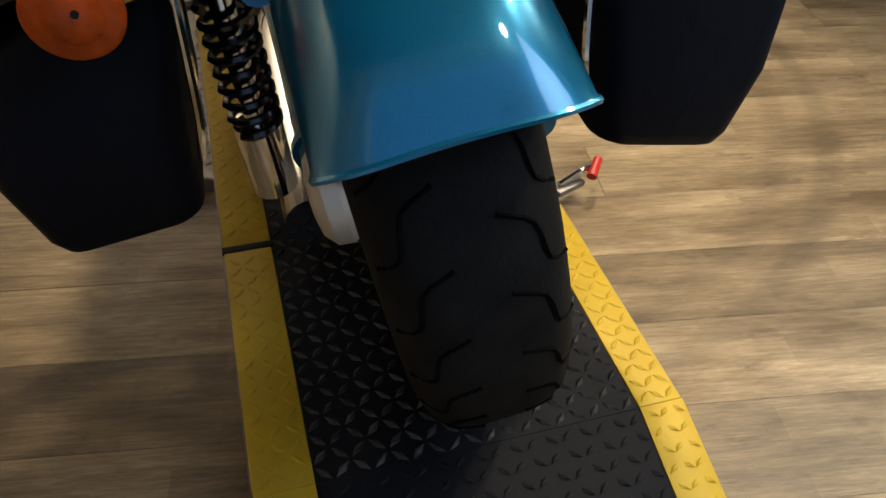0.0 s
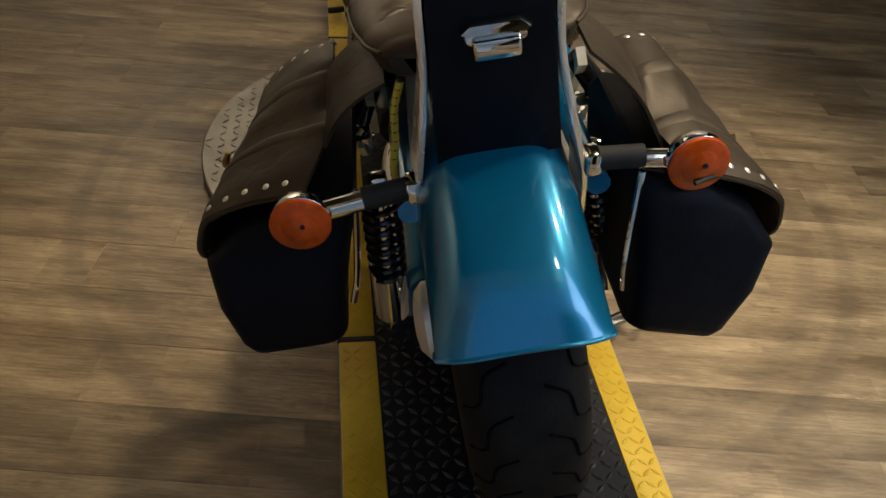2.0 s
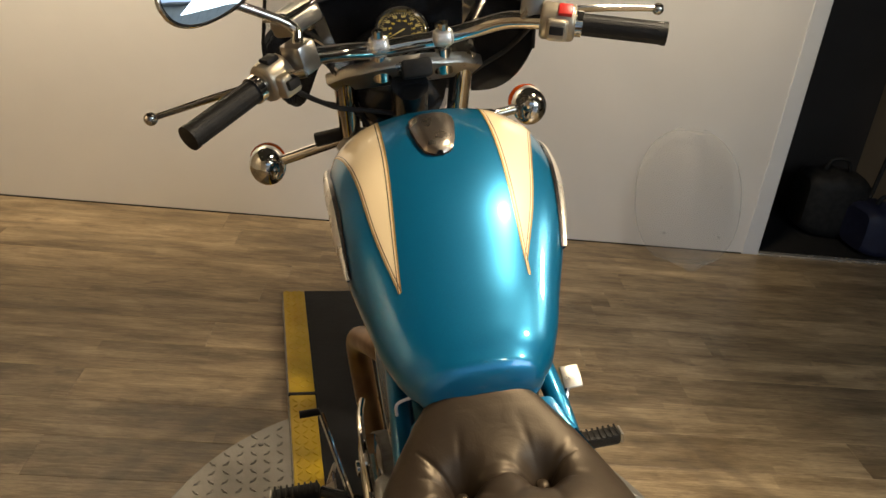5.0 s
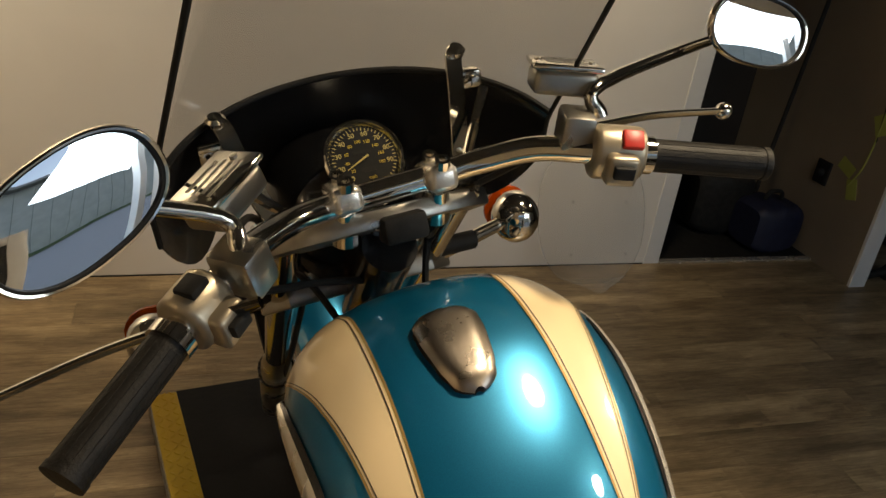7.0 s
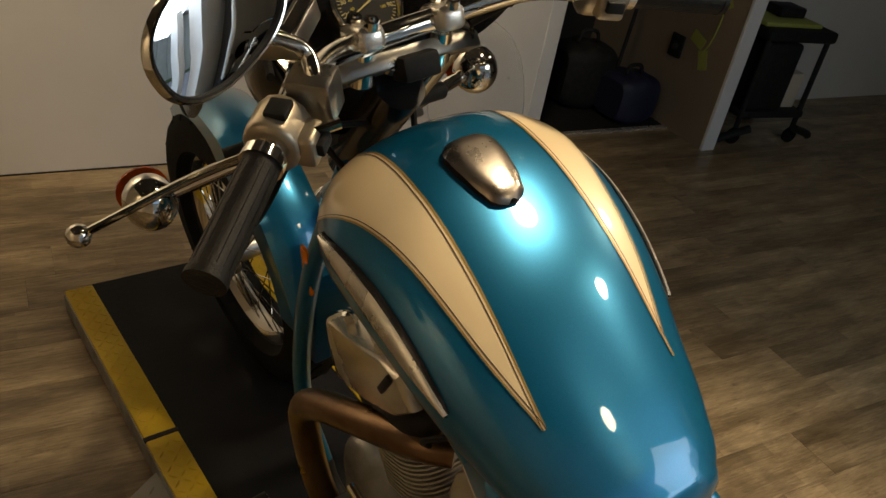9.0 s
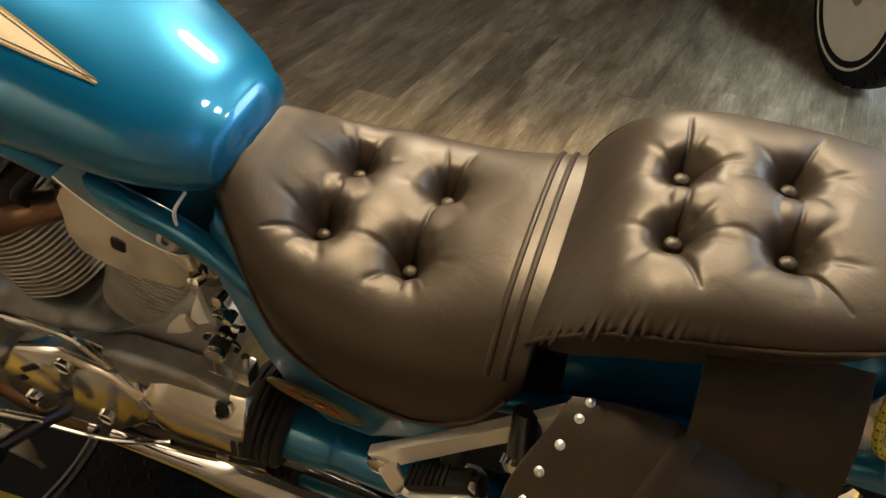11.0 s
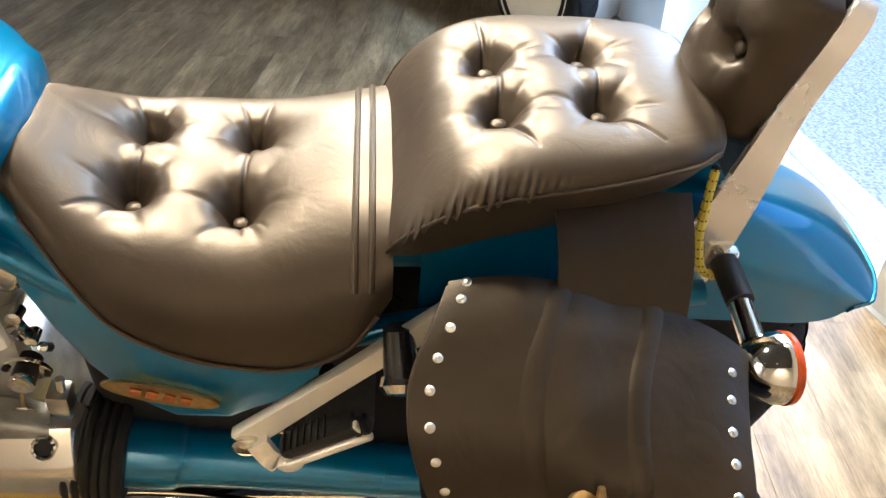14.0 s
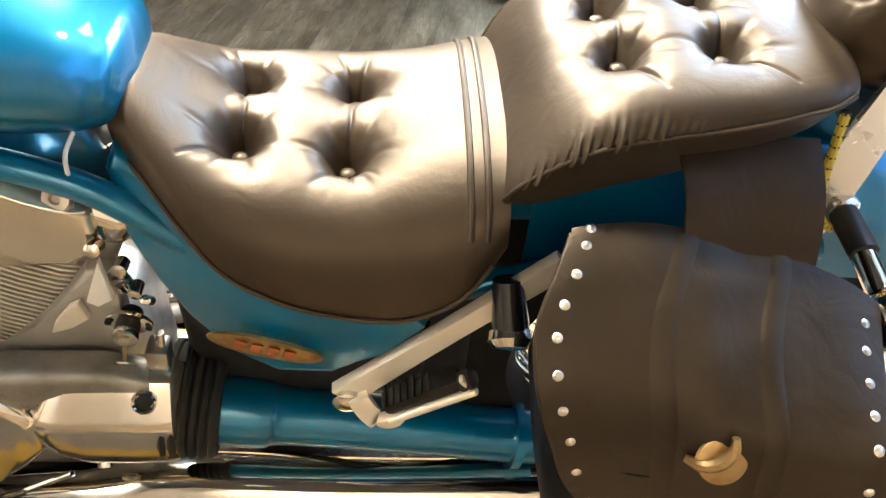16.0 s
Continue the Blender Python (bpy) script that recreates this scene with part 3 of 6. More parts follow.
tb = treads(bmesh.new(), DECK0, DECK1, 0.30, 0.90, RZ - 0.0015, 0.0235, 0.026, h=0.002)
tagged(part("tread_pattern", tb, PLATEB, ramp, smooth=False), "raised black tread marks", kind="stuff")
for sx in (RX0 - 0.0025, RX1 - 0.0005):
    part("side_rail", box(0.003, RY1 - RY0 - 0.02, 0.05, Matrix.Translation((sx + 0.0015, (RY0 + RY1) / 2, 0.03)), 0.0), CAST, ramp, "dark worn steel side rail")

# ---------------------------------------------------------------- the motorcycle
BIKE = pose(0.049, 0.032, 0.041, 2.143, -11.226, -1.66)
bike = thing("motorcycle", "teal and cream cruiser motorcycle leaning on its side stand", "motorcycle", BIKE)

# tank: along, half width, top, widest height, bottom
TANK = [(0.444, 0.030, 0.742, 0.722, 0.700), (0.450, 0.062, 0.762, 0.727, 0.694), (0.470, 0.090, 0.784, 0.737, 0.690), (0.515, 0.118, 0.817, 0.755, 0.690), (0.580, 0.140, 0.859, 0.782, 0.700),
        (0.660, 0.164, 0.908, 0.815, 0.720), (0.740, 0.178, 0.944, 0.843, 0.745), (0.810, 0.183, 0.967, 0.860, 0.768), (0.870, 0.179, 0.974, 0.868, 0.785),
        (0.915, 0.162, 0.964, 0.868, 0.800), (0.945, 0.136, 0.944, 0.865, 0.812), (0.962, 0.095, 0.918, 0.862, 0.825), (0.968, 0.035, 0.890, 0.860, 0.838)]


def tank_shift(v):
    return 0.019 * smoothstep(0.50, 0.80, v)



def tank_at(v, phi, off=0.0):
    """A point of the tank's skin; phi from 0 at the top to 180 underneath, negative to the left."""
    a, top, mid, bot = at(TANK, v)
    s, c = math.sin(abs(phi)), math.cos(phi)
    e = 2 / 2.25
    u = (a + off) * abs(s) ** e * (1 if phi > 0 else -1)
    h = (top + off - mid) if c > 0 else (mid - bot + off)
    return Vector((u + tank_shift(v), v, mid + h * abs(c) ** e * (1 if c > 0 else -1)))


vs = np.concatenate([np.linspace(0.444, 0.50, 10), np.linspace(0.51, 0.90, 34), np.linspace(0.908, 0.968, 14)])
tank = part("fuel_tank", grid([[tank_at(v, p) for p in np.linspace(-math.pi, math.pi, 72, endpoint=False) + 0.001] for v in vs], cv=True, cap=True), TEAL, bike, "glossy metallic teal fuel tank", sharp=60)


def phi_of(u, v):
    a = at(TANK, v)[0]
    return math.asin(min(0.9999, (abs(u) / a) ** (2.25 / 2)))


TIPV, TOPV = 0.560, 0.952
STRIPE_OUT = [(0.555, 37), (0.60, 40), (0.65, 42.5), (0.70, 44), (0.75, 46), (0.80, 50), (0.84, 56), (0.88, 68), (0.91, 82), (0.93, 95), (0.955, 99)]


def stripe(sg):
    rows, inn, outl = [], [], []
    for v in np.linspace(TIPV, TOPV, 40):
        k = (v - TIPV) / (TOPV - TIPV)
        ui = 0.0885 - 0.004 * k + sg * (0.003 - 0.007 * k)
        pin = phi_of(ui, v)
        pout = max(radians(at(STRIPE_OUT, v)[0]), pin + radians(0.6))
        if k > 0.86:
            pin = pin + (k - 0.86) * 0.6
        rows.append([tank_at(v, sg * (pin + (pout - pin) * q), 0.0009) for q in np.linspace(0, 1, 14)])
        inn.append((v, pin))
        outl.append((v, pout))
    part("cream_stripe", grid(rows), CREAM, tank, "cream painted stripe tapering to a point")
    for line, s in ((inn, -1), (outl, 1)):
        for width, d, mtl, nm in ((radians(1.0), 0.0, GOLD, "pinstripe"), (radians(0.5), radians(-1.6), DARKLINE, "pinstripe")):
            rr = [[tank_at(v, sg * (p + s * d + s * q), 0.0014) for q in (0, width)] for v, p in line]
            part(nm, grid(rr), mtl, tank)


for sg in (-1, 1):
    stripe(sg)
    # chrome tank badge trim: a bright teardrop with a dark rim
    for grow, lift, mtl, nm in ((1.25, 0.0012, BLACK, "trim_rim"), (1.0, 0.0025, BRIGHT, "tank_trim")):
        rows = []
        for v in np.linspace(0.632, 0.872, 30):
            k = (v - 0.632) / 0.24
            wd = radians(0.4 + 8.2 * grow * math.sin(math.pi * min(1, k ** 0.85 * 0.93 + 0.02)) ** 0.75)
            c = radians(79.5 - 7 * k + 5 * k * k)
            rows.append([tank_at(v, sg * (c + wd * q), lift + 0.006 * (1 - q * q)) for q in np.linspace(-1, 1, 9)])
        part(nm, grid(rows), mtl, tank, "chrome teardrop tank trim" if nm == "tank_trim" else "")
# filler cap
CAP = [(0.752, 0.004), (0.755, 0.012), (0.768, 0.021), (0.794, 0.028), (0.820, 0.031), (0.834, 0.028), (0.840, 0.018), (0.842, 0.006)]
CU = 0.012
rows = []
for v in np.linspace(0.752, 0.842, 24):
    hw = at(CAP, v)[0]
    edge = min(1, (v - 0.752) / 0.012 + 0.05, (0.842 - v) / 0.010 + 0.05)
    rows.append([Vector((CU + hw * q, v, tank_at(v, 0.0001).z + 0.003 + 0.006 * (1 - q ** 6) * edge ** 0.5 - 0.0014 * q * q)) for q in np.linspace(-1, 1, 13)])
cap = part("filler_cap", shell(rows, 0.006), CAPM, tank, "chrome teardrop filler cap with lock", sharp=50)
part("cap_base", shell([[p + Vector(((p.x - CU) * 0.06, 0, -0.0065)) for p in r] for r in rows], 0.004), BLACKM, tank)
part("lock", lathe([(0.010, 0), (0.010, 0.003), (0.0085, 0.004), (0.006, 0.002), (0.0, 0.002)], axis((CU + 0.002, 0.815, tank_at(0.815, 0.0001).z + 0.008), (0, -0.25, 1)), 18), ALLOY, tank)


# seats
def near(u, v, a, b):
    """Distance to a line from a to b, and how far along it."""
    du, dv = b[0] - a[0], b[1] - a[1]
    t = ((u - a[0]) * du + (v - a[1]) * dv) / (du * du + dv * dv)
    t = min(max(t, 0.0), 1.0)
    return math.hypot(u - a[0] - du * t, v - a[1] - dv * t), t


def dimple(u, v, buttons, depth, rad, creases=()):
    d = 0.0
    for bu, bv in buttons:
        r = math.hypot(u - bu, v - bv) / rad
        d += depth * (0.72 * math.exp(-(r / 0.52) ** 2.2) + 0.28 * math.exp(-(r / 1.15) ** 2))
        a = math.atan2(v - bv, u - bu)
        d += 0.0016 * math.exp(-((r - 0.95) / 0.4) ** 2) * max(0, math.cos(a * 6 + bu * 40)) ** 4
    for a, b, deep in creases:
        q, t = near(u, v, a, b)
        d += deep * (1 - t * 0.85) * (0.95 * math.exp(-(q / 0.0020) ** 2) + 0.35 * math.exp(-(q / 0.008) ** 2))
    return d


B1 = [(-0.053, 0.355), (0.049, 0.355), (-0.068, 0.246), (0.043, 0.241)]
B2 = [(-0.054, -0.008), (0.034, -0.004), (-0.054, -0.105), (0.038, -0.101)]
F1 = [(B1[0], (0.0, 0.352), 0.008), (B1[1], (0.0, 0.356), 0.008), (B1[2], (0.0, 0.243), 0.009), (B1[3], (0.0, 0.241), 0.009), (B1[0], (-0.098, 0.402), 0.007), (B1[0], (-0.100, 0.372), 0.004),
      (B1[2], (-0.112, 0.278), 0.006), (B1[2], (-0.112, 0.240), 0.006), (B1[2], (-0.105, 0.215), 0.004), (B1[3], (0.105, 0.262), 0.005), (B1[3], (0.108, 0.226), 0.005), (B1[1], (0.098, 0.375), 0.005), (B1[1], (0.09, 0.335), 0.004), (B1[2], (-0.058, 0.300), 0.004)]
F2 = [(B2[0], (0.0, -0.013), 0.008), (B2[1], (0.0, -0.013), 0.008), (B2[2], (0.0, -0.110), 0.008), (B2[3], (0.0, -0.110), 0.008), (B2[0], (-0.118, -0.034), 0.007), (B2[2], (-0.112, -0.150), 0.007), (B2[1], (0.108, 0.000), 0.006), (B2[3], (0.105, -0.125), 0.006), (B2[0], (-0.044, -0.060), 0.003), (B2[1], (0.047, -0.06), 0.003)]
# along, half width, top, lower edge
SEAT1 = [(0.092, 0.160, 0.716, 0.646), (0.12, 0.176, 0.712, 0.602), (0.18, 0.186, 0.699, 0.566), (0.25, 0.186, 0.690, 0.568), (0.32, 0.176, 0.692, 0.585), (0.37, 0.156, 0.698, 0.606),
         (0.405, 0.130, 0.712, 0.640), (0.43, 0.106, 0.728, 0.664), (0.452, 0.085, 0.740, 0.682), (0.468, 0.066, 0.735, 0.696), (0.476, 0.045, 0.722, 0.702)]
SEAT2 = [(-0.226, 0.060, 0.793, 0.787), (-0.216, 0.092, 0.803, 0.787), (-0.195, 0.114, 0.808, 0.785), (-0.15, 0.131, 0.811, 0.780), (-0.08, 0.143, 0.810, 0.771), (-0.03, 0.148, 0.806, 0.766),
         (0.010, 0.150, 0.795, 0.758), (0.040, 0.150, 0.778, 0.746), (0.062, 0.149, 0.758, 0.730), (0.080, 0.145, 0.735, 0.712), (0.094, 0.139, 0.711, 0.692), (0.103, 0.132, 0.690, 0.672), (0.107, 0.122, 0.676, 0.662)]
SU = -0.008


def cushion(table, buttons, depth, rad, creases, n=330, k=261, power=2.6, pucker=0.0):
    v0, v1 = table[0][0], table[-1][0]
    rows = []
    for i in range(n):
        s = i / (n - 1)
        v = v0 + (v1 - v0) * (0.5 - 0.5 * math.cos(math.pi * (0.08 + 0.84 * s)) - 0.5 + 0.5 * math.cos(math.pi * 0.08)) / math.cos(math.pi * 0.08)
        a, top, low = at(table, v)
        row = []
        for j in range(k):
            p = math.pi * (j / (k - 1)) * 1.16 - math.pi * 0.08
            c, sn = math.cos(p), math.sin(p)
            u = -a * abs(c) ** (2 / power) * (1 if c > 0 else -1)
            w = low + (top - low) * abs(sn) ** (2 / power) * (1 if sn > 0 else -0.25)
            if sn < 0:
                u *= 0.97
            # gathered leather along the lower left edge
            tight = pucker * smoothstep(-0.10, 0.05, v) * math.exp(-((p - 0.10) / 0.30) ** 2)
            u -= tight * (0.5 + 0.5 * math.sin(v * 700 + 9 * p)) * (0.6 + 0.4 * math.sin(v * 190))
            u += SU
            ww = w - dimple(u, v, buttons, depth, rad, creases) * smoothstep(0.25, 0.65, sn)
            row.append((u, v, ww))
        rows.append(row)
    return grid(rows, cap=True)


seat = part("rider_seat", cushion(SEAT1, B1, 0.048, 0.042, F1), SEATL, bike, "black leather rider seat with deep buttons", sharp=180)
pill = part("passenger_seat", cushion(SEAT2, B2, 0.037, 0.040, F2, pucker=0.0095), SEATL, bike, "black leather button-tufted passenger seat", sharp=180)


def button(p, d, parent, r=0.0085):
    part("button", lathe([(0.0, 0.0045), (r * 0.55, 0.004), (r * 0.9, 0.002), (r, -0.001), (r * 0.6, -0.004)], axis(p, d), 14), SEATL, parent)


def top_of(table, u, v, power=2.6):
    a, top, low = at(table, v)
    return low + (top - low) * (1 - min(0.999, abs((u - SU) / a)) ** power) ** (1 / power)


for bu, bv in B1:
    button((bu, bv, top_of(SEAT1, bu, bv) - 0.041), (0, 0, 1), seat)
for bu, bv in B2:
    button((bu, bv, top_of(SEAT2, bu, bv) - 0.030), (0, 0, 1), pill)
# upright side panels under the passenger cushion
PANEL = [(-0.205, 0.757, 0.790), (-0.15, 0.735, 0.784), (-0.05, 0.704, 0.772), (0.01, 0.688, 0.761), (0.04, 0.676, 0.749), (0.062, 0.668, 0.733), (0.080, 0.662, 0.714), (0.100, 0.656, 0.682)]
rows = []
for v in np.linspace(-0.205, 0.100, 22):
    lo, hi = at(PANEL, v)
    a = at(SEAT2, v)[0]
    rows.append([(SU + a * f, v, w) for f, w in ((-0.76, lo), (-0.85, lo + 0.005), (-0.915, (lo + hi) / 2), (-0.962, hi), (-0.80, hi - 0.006), (-0.70, hi - 0.03), (0.70, hi - 0.03), (0.80, hi - 0.006), (0.962, hi), (0.915, (lo + hi) / 2), (0.85, lo + 0.005), (0.76, lo))])
part("lower_panel", grid(rows, cv=True, cap=True), SEATL, pill, "plain leather side panel under the cushion")
# welted seams
for table, v, parent, cut in ((SEAT1, 0.128, seat, 0.03), (SEAT1, 0.112, seat, 0.03)):
    part("welt", tube([(u, v, top_of(table, u, v) + 0.0005) for u in np.linspace(-0.172, 0.158, 25)], 0.0034, 8, 2), SEATL, parent, "raised leather welt")
for sg in (-1, 1):
    part("piping", tube([(SU + sg * (at(SEAT2, v)[0] + 0.001), v, at(SEAT2, v)[2] + 0.004) for v in np.linspace(-0.205, 0.100, 22)], 0.0026, 8, 3), SEATL, pill, "leather piping")
    part("piping", tube([(SU + sg * (at(SEAT1, v)[0] + 0.001), v, at(SEAT1, v)[2] + 0.006) for v in np.linspace(0.105, 0.45, 14)], 0.003, 8, 3), SEATL, seat, "leather piping")

# backrest pad in the sissy bar
back = thing("backrest", "", "")
back.parent = bike
lean = Matrix.Translation((-0.002, -0.280, 0.848)) @ Matrix.Rotation(radians(11), 4, "X")
PAD = [(-0.098, 0.046, 0.034), (-0.088, 0.061, 0.052), (-0.060, 0.069, 0.070), (0.0, 0.071, 0.076), (0.045, 0.069, 0.068), (0.066, 0.061, 0.050), (0.074, 0.046, 0.032)]
rows = []
BB = [(-0.034, -0.005), (0.034, -0.005)]
for h in np.linspace(-0.098, 0.074, 60):
    a, th = at(PAD, h)
    row = []
    for p in np.linspace(0, math.pi, 60):
        c, s = math.cos(p), math.sin(p)
        x = -a * abs(c) ** 0.72 * (1 if c > 0 else -1)
        y = th * abs(s) ** 0.72
        y -= dimple(x, h, BB, 0.030, 0.026) * smoothstep(0.3, 0.8, s)
        row.append(lean @ Vector((x, y, h)))
    rows.append(row)
pad = part("backrest_pad", grid(rows, cap=True), SEATL, back, "black leather buttoned backrest pad", sharp=180)
for x, h in BB:
    button(lean @ Vector((x, 0.052, h)), lean.to_3x3() @ Vector((0, 1, 0)), pad)
bar = [(-0.101, -0.215, 0.555), (-0.099, -0.240, 0.63), (-0.086, -0.268, 0.71), (-0.070, -0.293, 0.81), (-0.066, -0.315, 0.892), (-0.060, -0.322, 0.915), (-0.046, -0.3245, 0.921)]
wide = [0.034, 0.034, 0.026, 0.017, 0.015, 0.011, 0.009]


def flat_bar(pts, widths, across, t):
    """A flat strip of metal: its width runs along 'across' projected square to the path."""
    full = spline([(*p, w) for p, w in zip(pts, widths)], 8)
    rows = []
    for i, q in enumerate(full):
        p = Vector(q[:3])
        d = (Vector(full[min(i + 1, len(full) - 1)][:3]) - Vector(full[max(i - 1, 0)][:3])).normalized()
        a = Vector(across(i / (len(full) - 1)))
        a = (a - d * a.dot(d)).normalized()
        nrm = d.cross(a)
        w = q[3]
        rows.append([p + a * w * x + nrm * t * y for x, y in ((-1, -0.3), (-0.95, -0.5), (0.95, -0.5), (1, -0.3), (1, 0.3), (0.95, 0.5), (-0.95, 0.5), (-1, 0.3))])
    return grid(rows, cv=True, cap=True)


hoop = bar + [(0.0, -0.325, 0.921)] + [(-x, y, z) for x, y, z in bar[::-1]]
part("sissy_bar", flat_bar([(x - 0.003, y + 0.012, z) for x, y, z in hoop], wide + [0.009] + wide[::-1], lambda s: (0, 1, 0.25), 0.008), BRIGHT, back, "wide flat chrome sissy bar")
part("back_plate", prism([(-0.070, -0.145), (0.070, -0.145), (0.059, 0.084), (0.052, 0.095), (-0.052, 0.095), (-0.059, 0.084)], 0.012,
                         Matrix.Translation((-0.003, -0.300, 0.823)) @ Matrix.Rotation(radians(11 + 90), 4, "X"), 0.002), BAGD, back, "black padded back panel")
lm = Matrix.Translation((0.000, -0.318, 0.852)) @ Matrix.Rotation(radians(11 + 90), 4, "X")
part("latch", prism([(-0.034, 0.004), (-0.024, 0.013), (0.024, 0.013), (0.034, 0.004), (0.026, -0.004), (0.02, -0.016), (-0.02, -0.016), (-0.026, -0.004)], 0.012, lm, 0.003), CHROME, back, "chrome latch")
part("latch_body", box(0.047, 0.023, 0.020, lm @ Matrix.Translation((0, -0.012, 0.004)), 0.004, 3), CHROME, back, "chrome latch body")

# rear fender
AX = (-0.148, 0.351)


def arc_fender(ax, r, a0, a1, half, crown, skirt, n=40, flare=0.0, k=26):
    rows = []
    for i in range(n):
        s = i / (n - 1)
        a = radians(a0 + (a1 - a0) * s)
        rr = r + flare * max(0, s - 0.55) ** 2 * 4
        row = []
        for j in range(k):
            q = -1 + 2 * j / (k - 1)
            e = abs(q)
            x = half * math.copysign(min(1, e * 1.28) ** 0.9 if e < 0.78 else 1.0 + (e - 0.78) * 0.12, q)
            d = crown * (1 - min(1, e / 0.78) ** 2.2) - (skirt * (e - 0.78) / 0.22 if e > 0.78 else 0)
            row.append(Vector((x, ax[0] + (rr + d) * math.cos(a), ax[1] + (rr + d) * math.sin(a))))
        rows.append(row)
    return rows


CROWN = [(0.060, 0.690), (-0.080, 0.704), (-0.200, 0.704), (-0.284, 0.693), (-0.350, 0.673), (-0.408, 0.646), (-0.450, 0.618), (-0.481, 0.586)]
EDGE = [(0.060, 0.565), (-0.080, 0.562), (-0.200, 0.557), (-0.280, 0.553), (-0.340, 0.550), (-0.390, 0.547), (-0.426, 0.555), (-0.447, 0.576)]
rows = []
for (cv, cw), (ev, ew) in zip(spline(CROWN, 7), spline(EDGE, 7)):
    row = []
    for j in range(39):
        q = -1 + 2 * j / 38
        e = abs(q)
        g = (max(0.0, e - 0.25) / 0.75) ** 2.6
        hw = 0.094 * math.copysign(min(1.0, (e / 0.80)) ** 0.92 if e < 0.80 else 1.0, q)
        row.append(Vector((hw - 0.012, cv + (ev - cv) * g, cw + (ew - cw) * g - 0.012 * (e ** 2))))
    rows.append(row)
fender = part("rear_fender", shell(rows, 0.003), TEAL, bike, "metallic teal rear fender", sharp=50)
part("rolled_edge", tube(rows[-1], 0.0028, 6, 1), TEAL, fender)
part("liner", shell([[q + Vector((-0.004 * math.copysign(1, q.x + 0.012), 0.004, -0.0045)) for q in r] for r in rows[17:-1]], 0.002), LINER, fender, "dark red inside of the fender")


def wheel(name, ax, r, half, rim_r, parent, spokes, steer=0.0, mu=0.0, wall=None):
    m = Matrix.Translation((mu, ax[0], ax[1])) @ Matrix.Rotation(radians(steer), 4, "Z") @ Matrix.Rotation(radians(90), 4, "Y")
    w = thing(name, "", "")
    w.parent = parent
    prof = []
    for i in range(25):
        p = math.pi * i / 24
        prof.append((rim_r + 0.004 + (r - rim_r - 0.004) * abs(math.sin(p)) ** 0.5, -half * math.copysign(abs(math.cos(p)) ** 0.62, math.cos(p))))
    prof += [(rim_r - 0.012, half * 0.6), (rim_r - 0.012, -half * 0.6)]
    rows = [[m @ Vector((rr * math.cos(a), rr * math.sin(a), h)) for a in (2 * math.pi * k / 72 for k in range(72))] for rr, h in prof]
    tyre = part("tyre", grid(rows, cu=True, cv=True), RUBBER, w, "black road tyre")
    # thin near-black tubes on the tread draw the shade inside its grooves
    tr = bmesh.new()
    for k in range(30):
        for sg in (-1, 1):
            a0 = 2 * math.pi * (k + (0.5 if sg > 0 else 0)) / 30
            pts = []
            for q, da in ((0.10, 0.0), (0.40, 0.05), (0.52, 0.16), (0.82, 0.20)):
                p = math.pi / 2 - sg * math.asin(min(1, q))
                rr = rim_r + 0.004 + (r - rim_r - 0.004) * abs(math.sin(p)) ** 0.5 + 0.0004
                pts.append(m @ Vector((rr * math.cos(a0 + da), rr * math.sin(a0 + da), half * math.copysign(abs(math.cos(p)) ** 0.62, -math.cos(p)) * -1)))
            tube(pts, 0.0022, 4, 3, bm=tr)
    part("groove_shade_strip", tr, GROOVE, tyre, smooth=False)
    rp = [(rim_r + 0.010, -half * 0.66), (rim_r + 0.010, -half * 0.58), (rim_r - 0.004, -half * 0.5), (rim_r - 0.020, -half * 0.25), (rim_r - 0.022, 0), (rim_r - 0.020, half * 0.25), (rim_r - 0.004, half * 0.5), (rim_r + 0.010, half * 0.58), (rim_r + 0.010, half * 0.66), (rim_r - 0.008, half * 0.55), (rim_r - 0.026, half * 0.2), (rim_r - 0.026, -half * 0.2), (rim_r - 0.008, -half * 0.55)]
    rows = [[m @ Vector((rr * math.cos(a), rr * math.sin(a), h)) for a in (2 * math.pi * k / 64 for k in range(64))] for rr, h in rp]
    part("rim", grid(rows, cu=True, cv=True), CHROME, w, "chrome rim")
    part("hub", lathe([(0.02, -0.06), (0.045, -0.055), (0.045, -0.045), (0.026, -0.035), (0.026, 0.035), (0.045, 0.045), (0.045, 0.055), (0.02, 0.06)], m, 24), ALLOY, w, "polished hub")
    if spokes:
        for k in range(spokes):
            a = 2 * math.pi * k / spokes
            sg = 1 if k % 2 else -1
            b = a + (0.5 if (k // 2) % 2 else -0.5)
            part("spoke", tube([m @ Vector((0.042 * math.cos(b), 0.042 * math.sin(b), sg * 0.045)), m @ Vector(((rim_r - 0.02) * math.cos(a), (rim_r - 0.02) * math.sin(a), sg * 0.008))], 0.0017, 5), CHROME, w)
    if wall:
        part("whitewall", lathe([(rim_r + 0.012, half * 0.9), (rim_r + 0.035, half * 1.03), (rim_r + 0.012, half * 0.95)], m, 64), wall, w)
        part("whitewall", lathe([(rim_r + 0.012, -half * 0.9), (rim_r + 0.035, -half * 1.03), (rim_r + 0.012, -half * 0.95)], m, 64), wall, w)
    return w


rear = wheel("rear_wheel", AX, 0.3295, 0.083, 0.195, bike, 32, mu=-0.012)
FAX = (1.615, 0.290)
front = wheel("front_wheel", FAX, 0.338, 0.056, 0.246, bike, 36, steer=4, mu=-0.012)
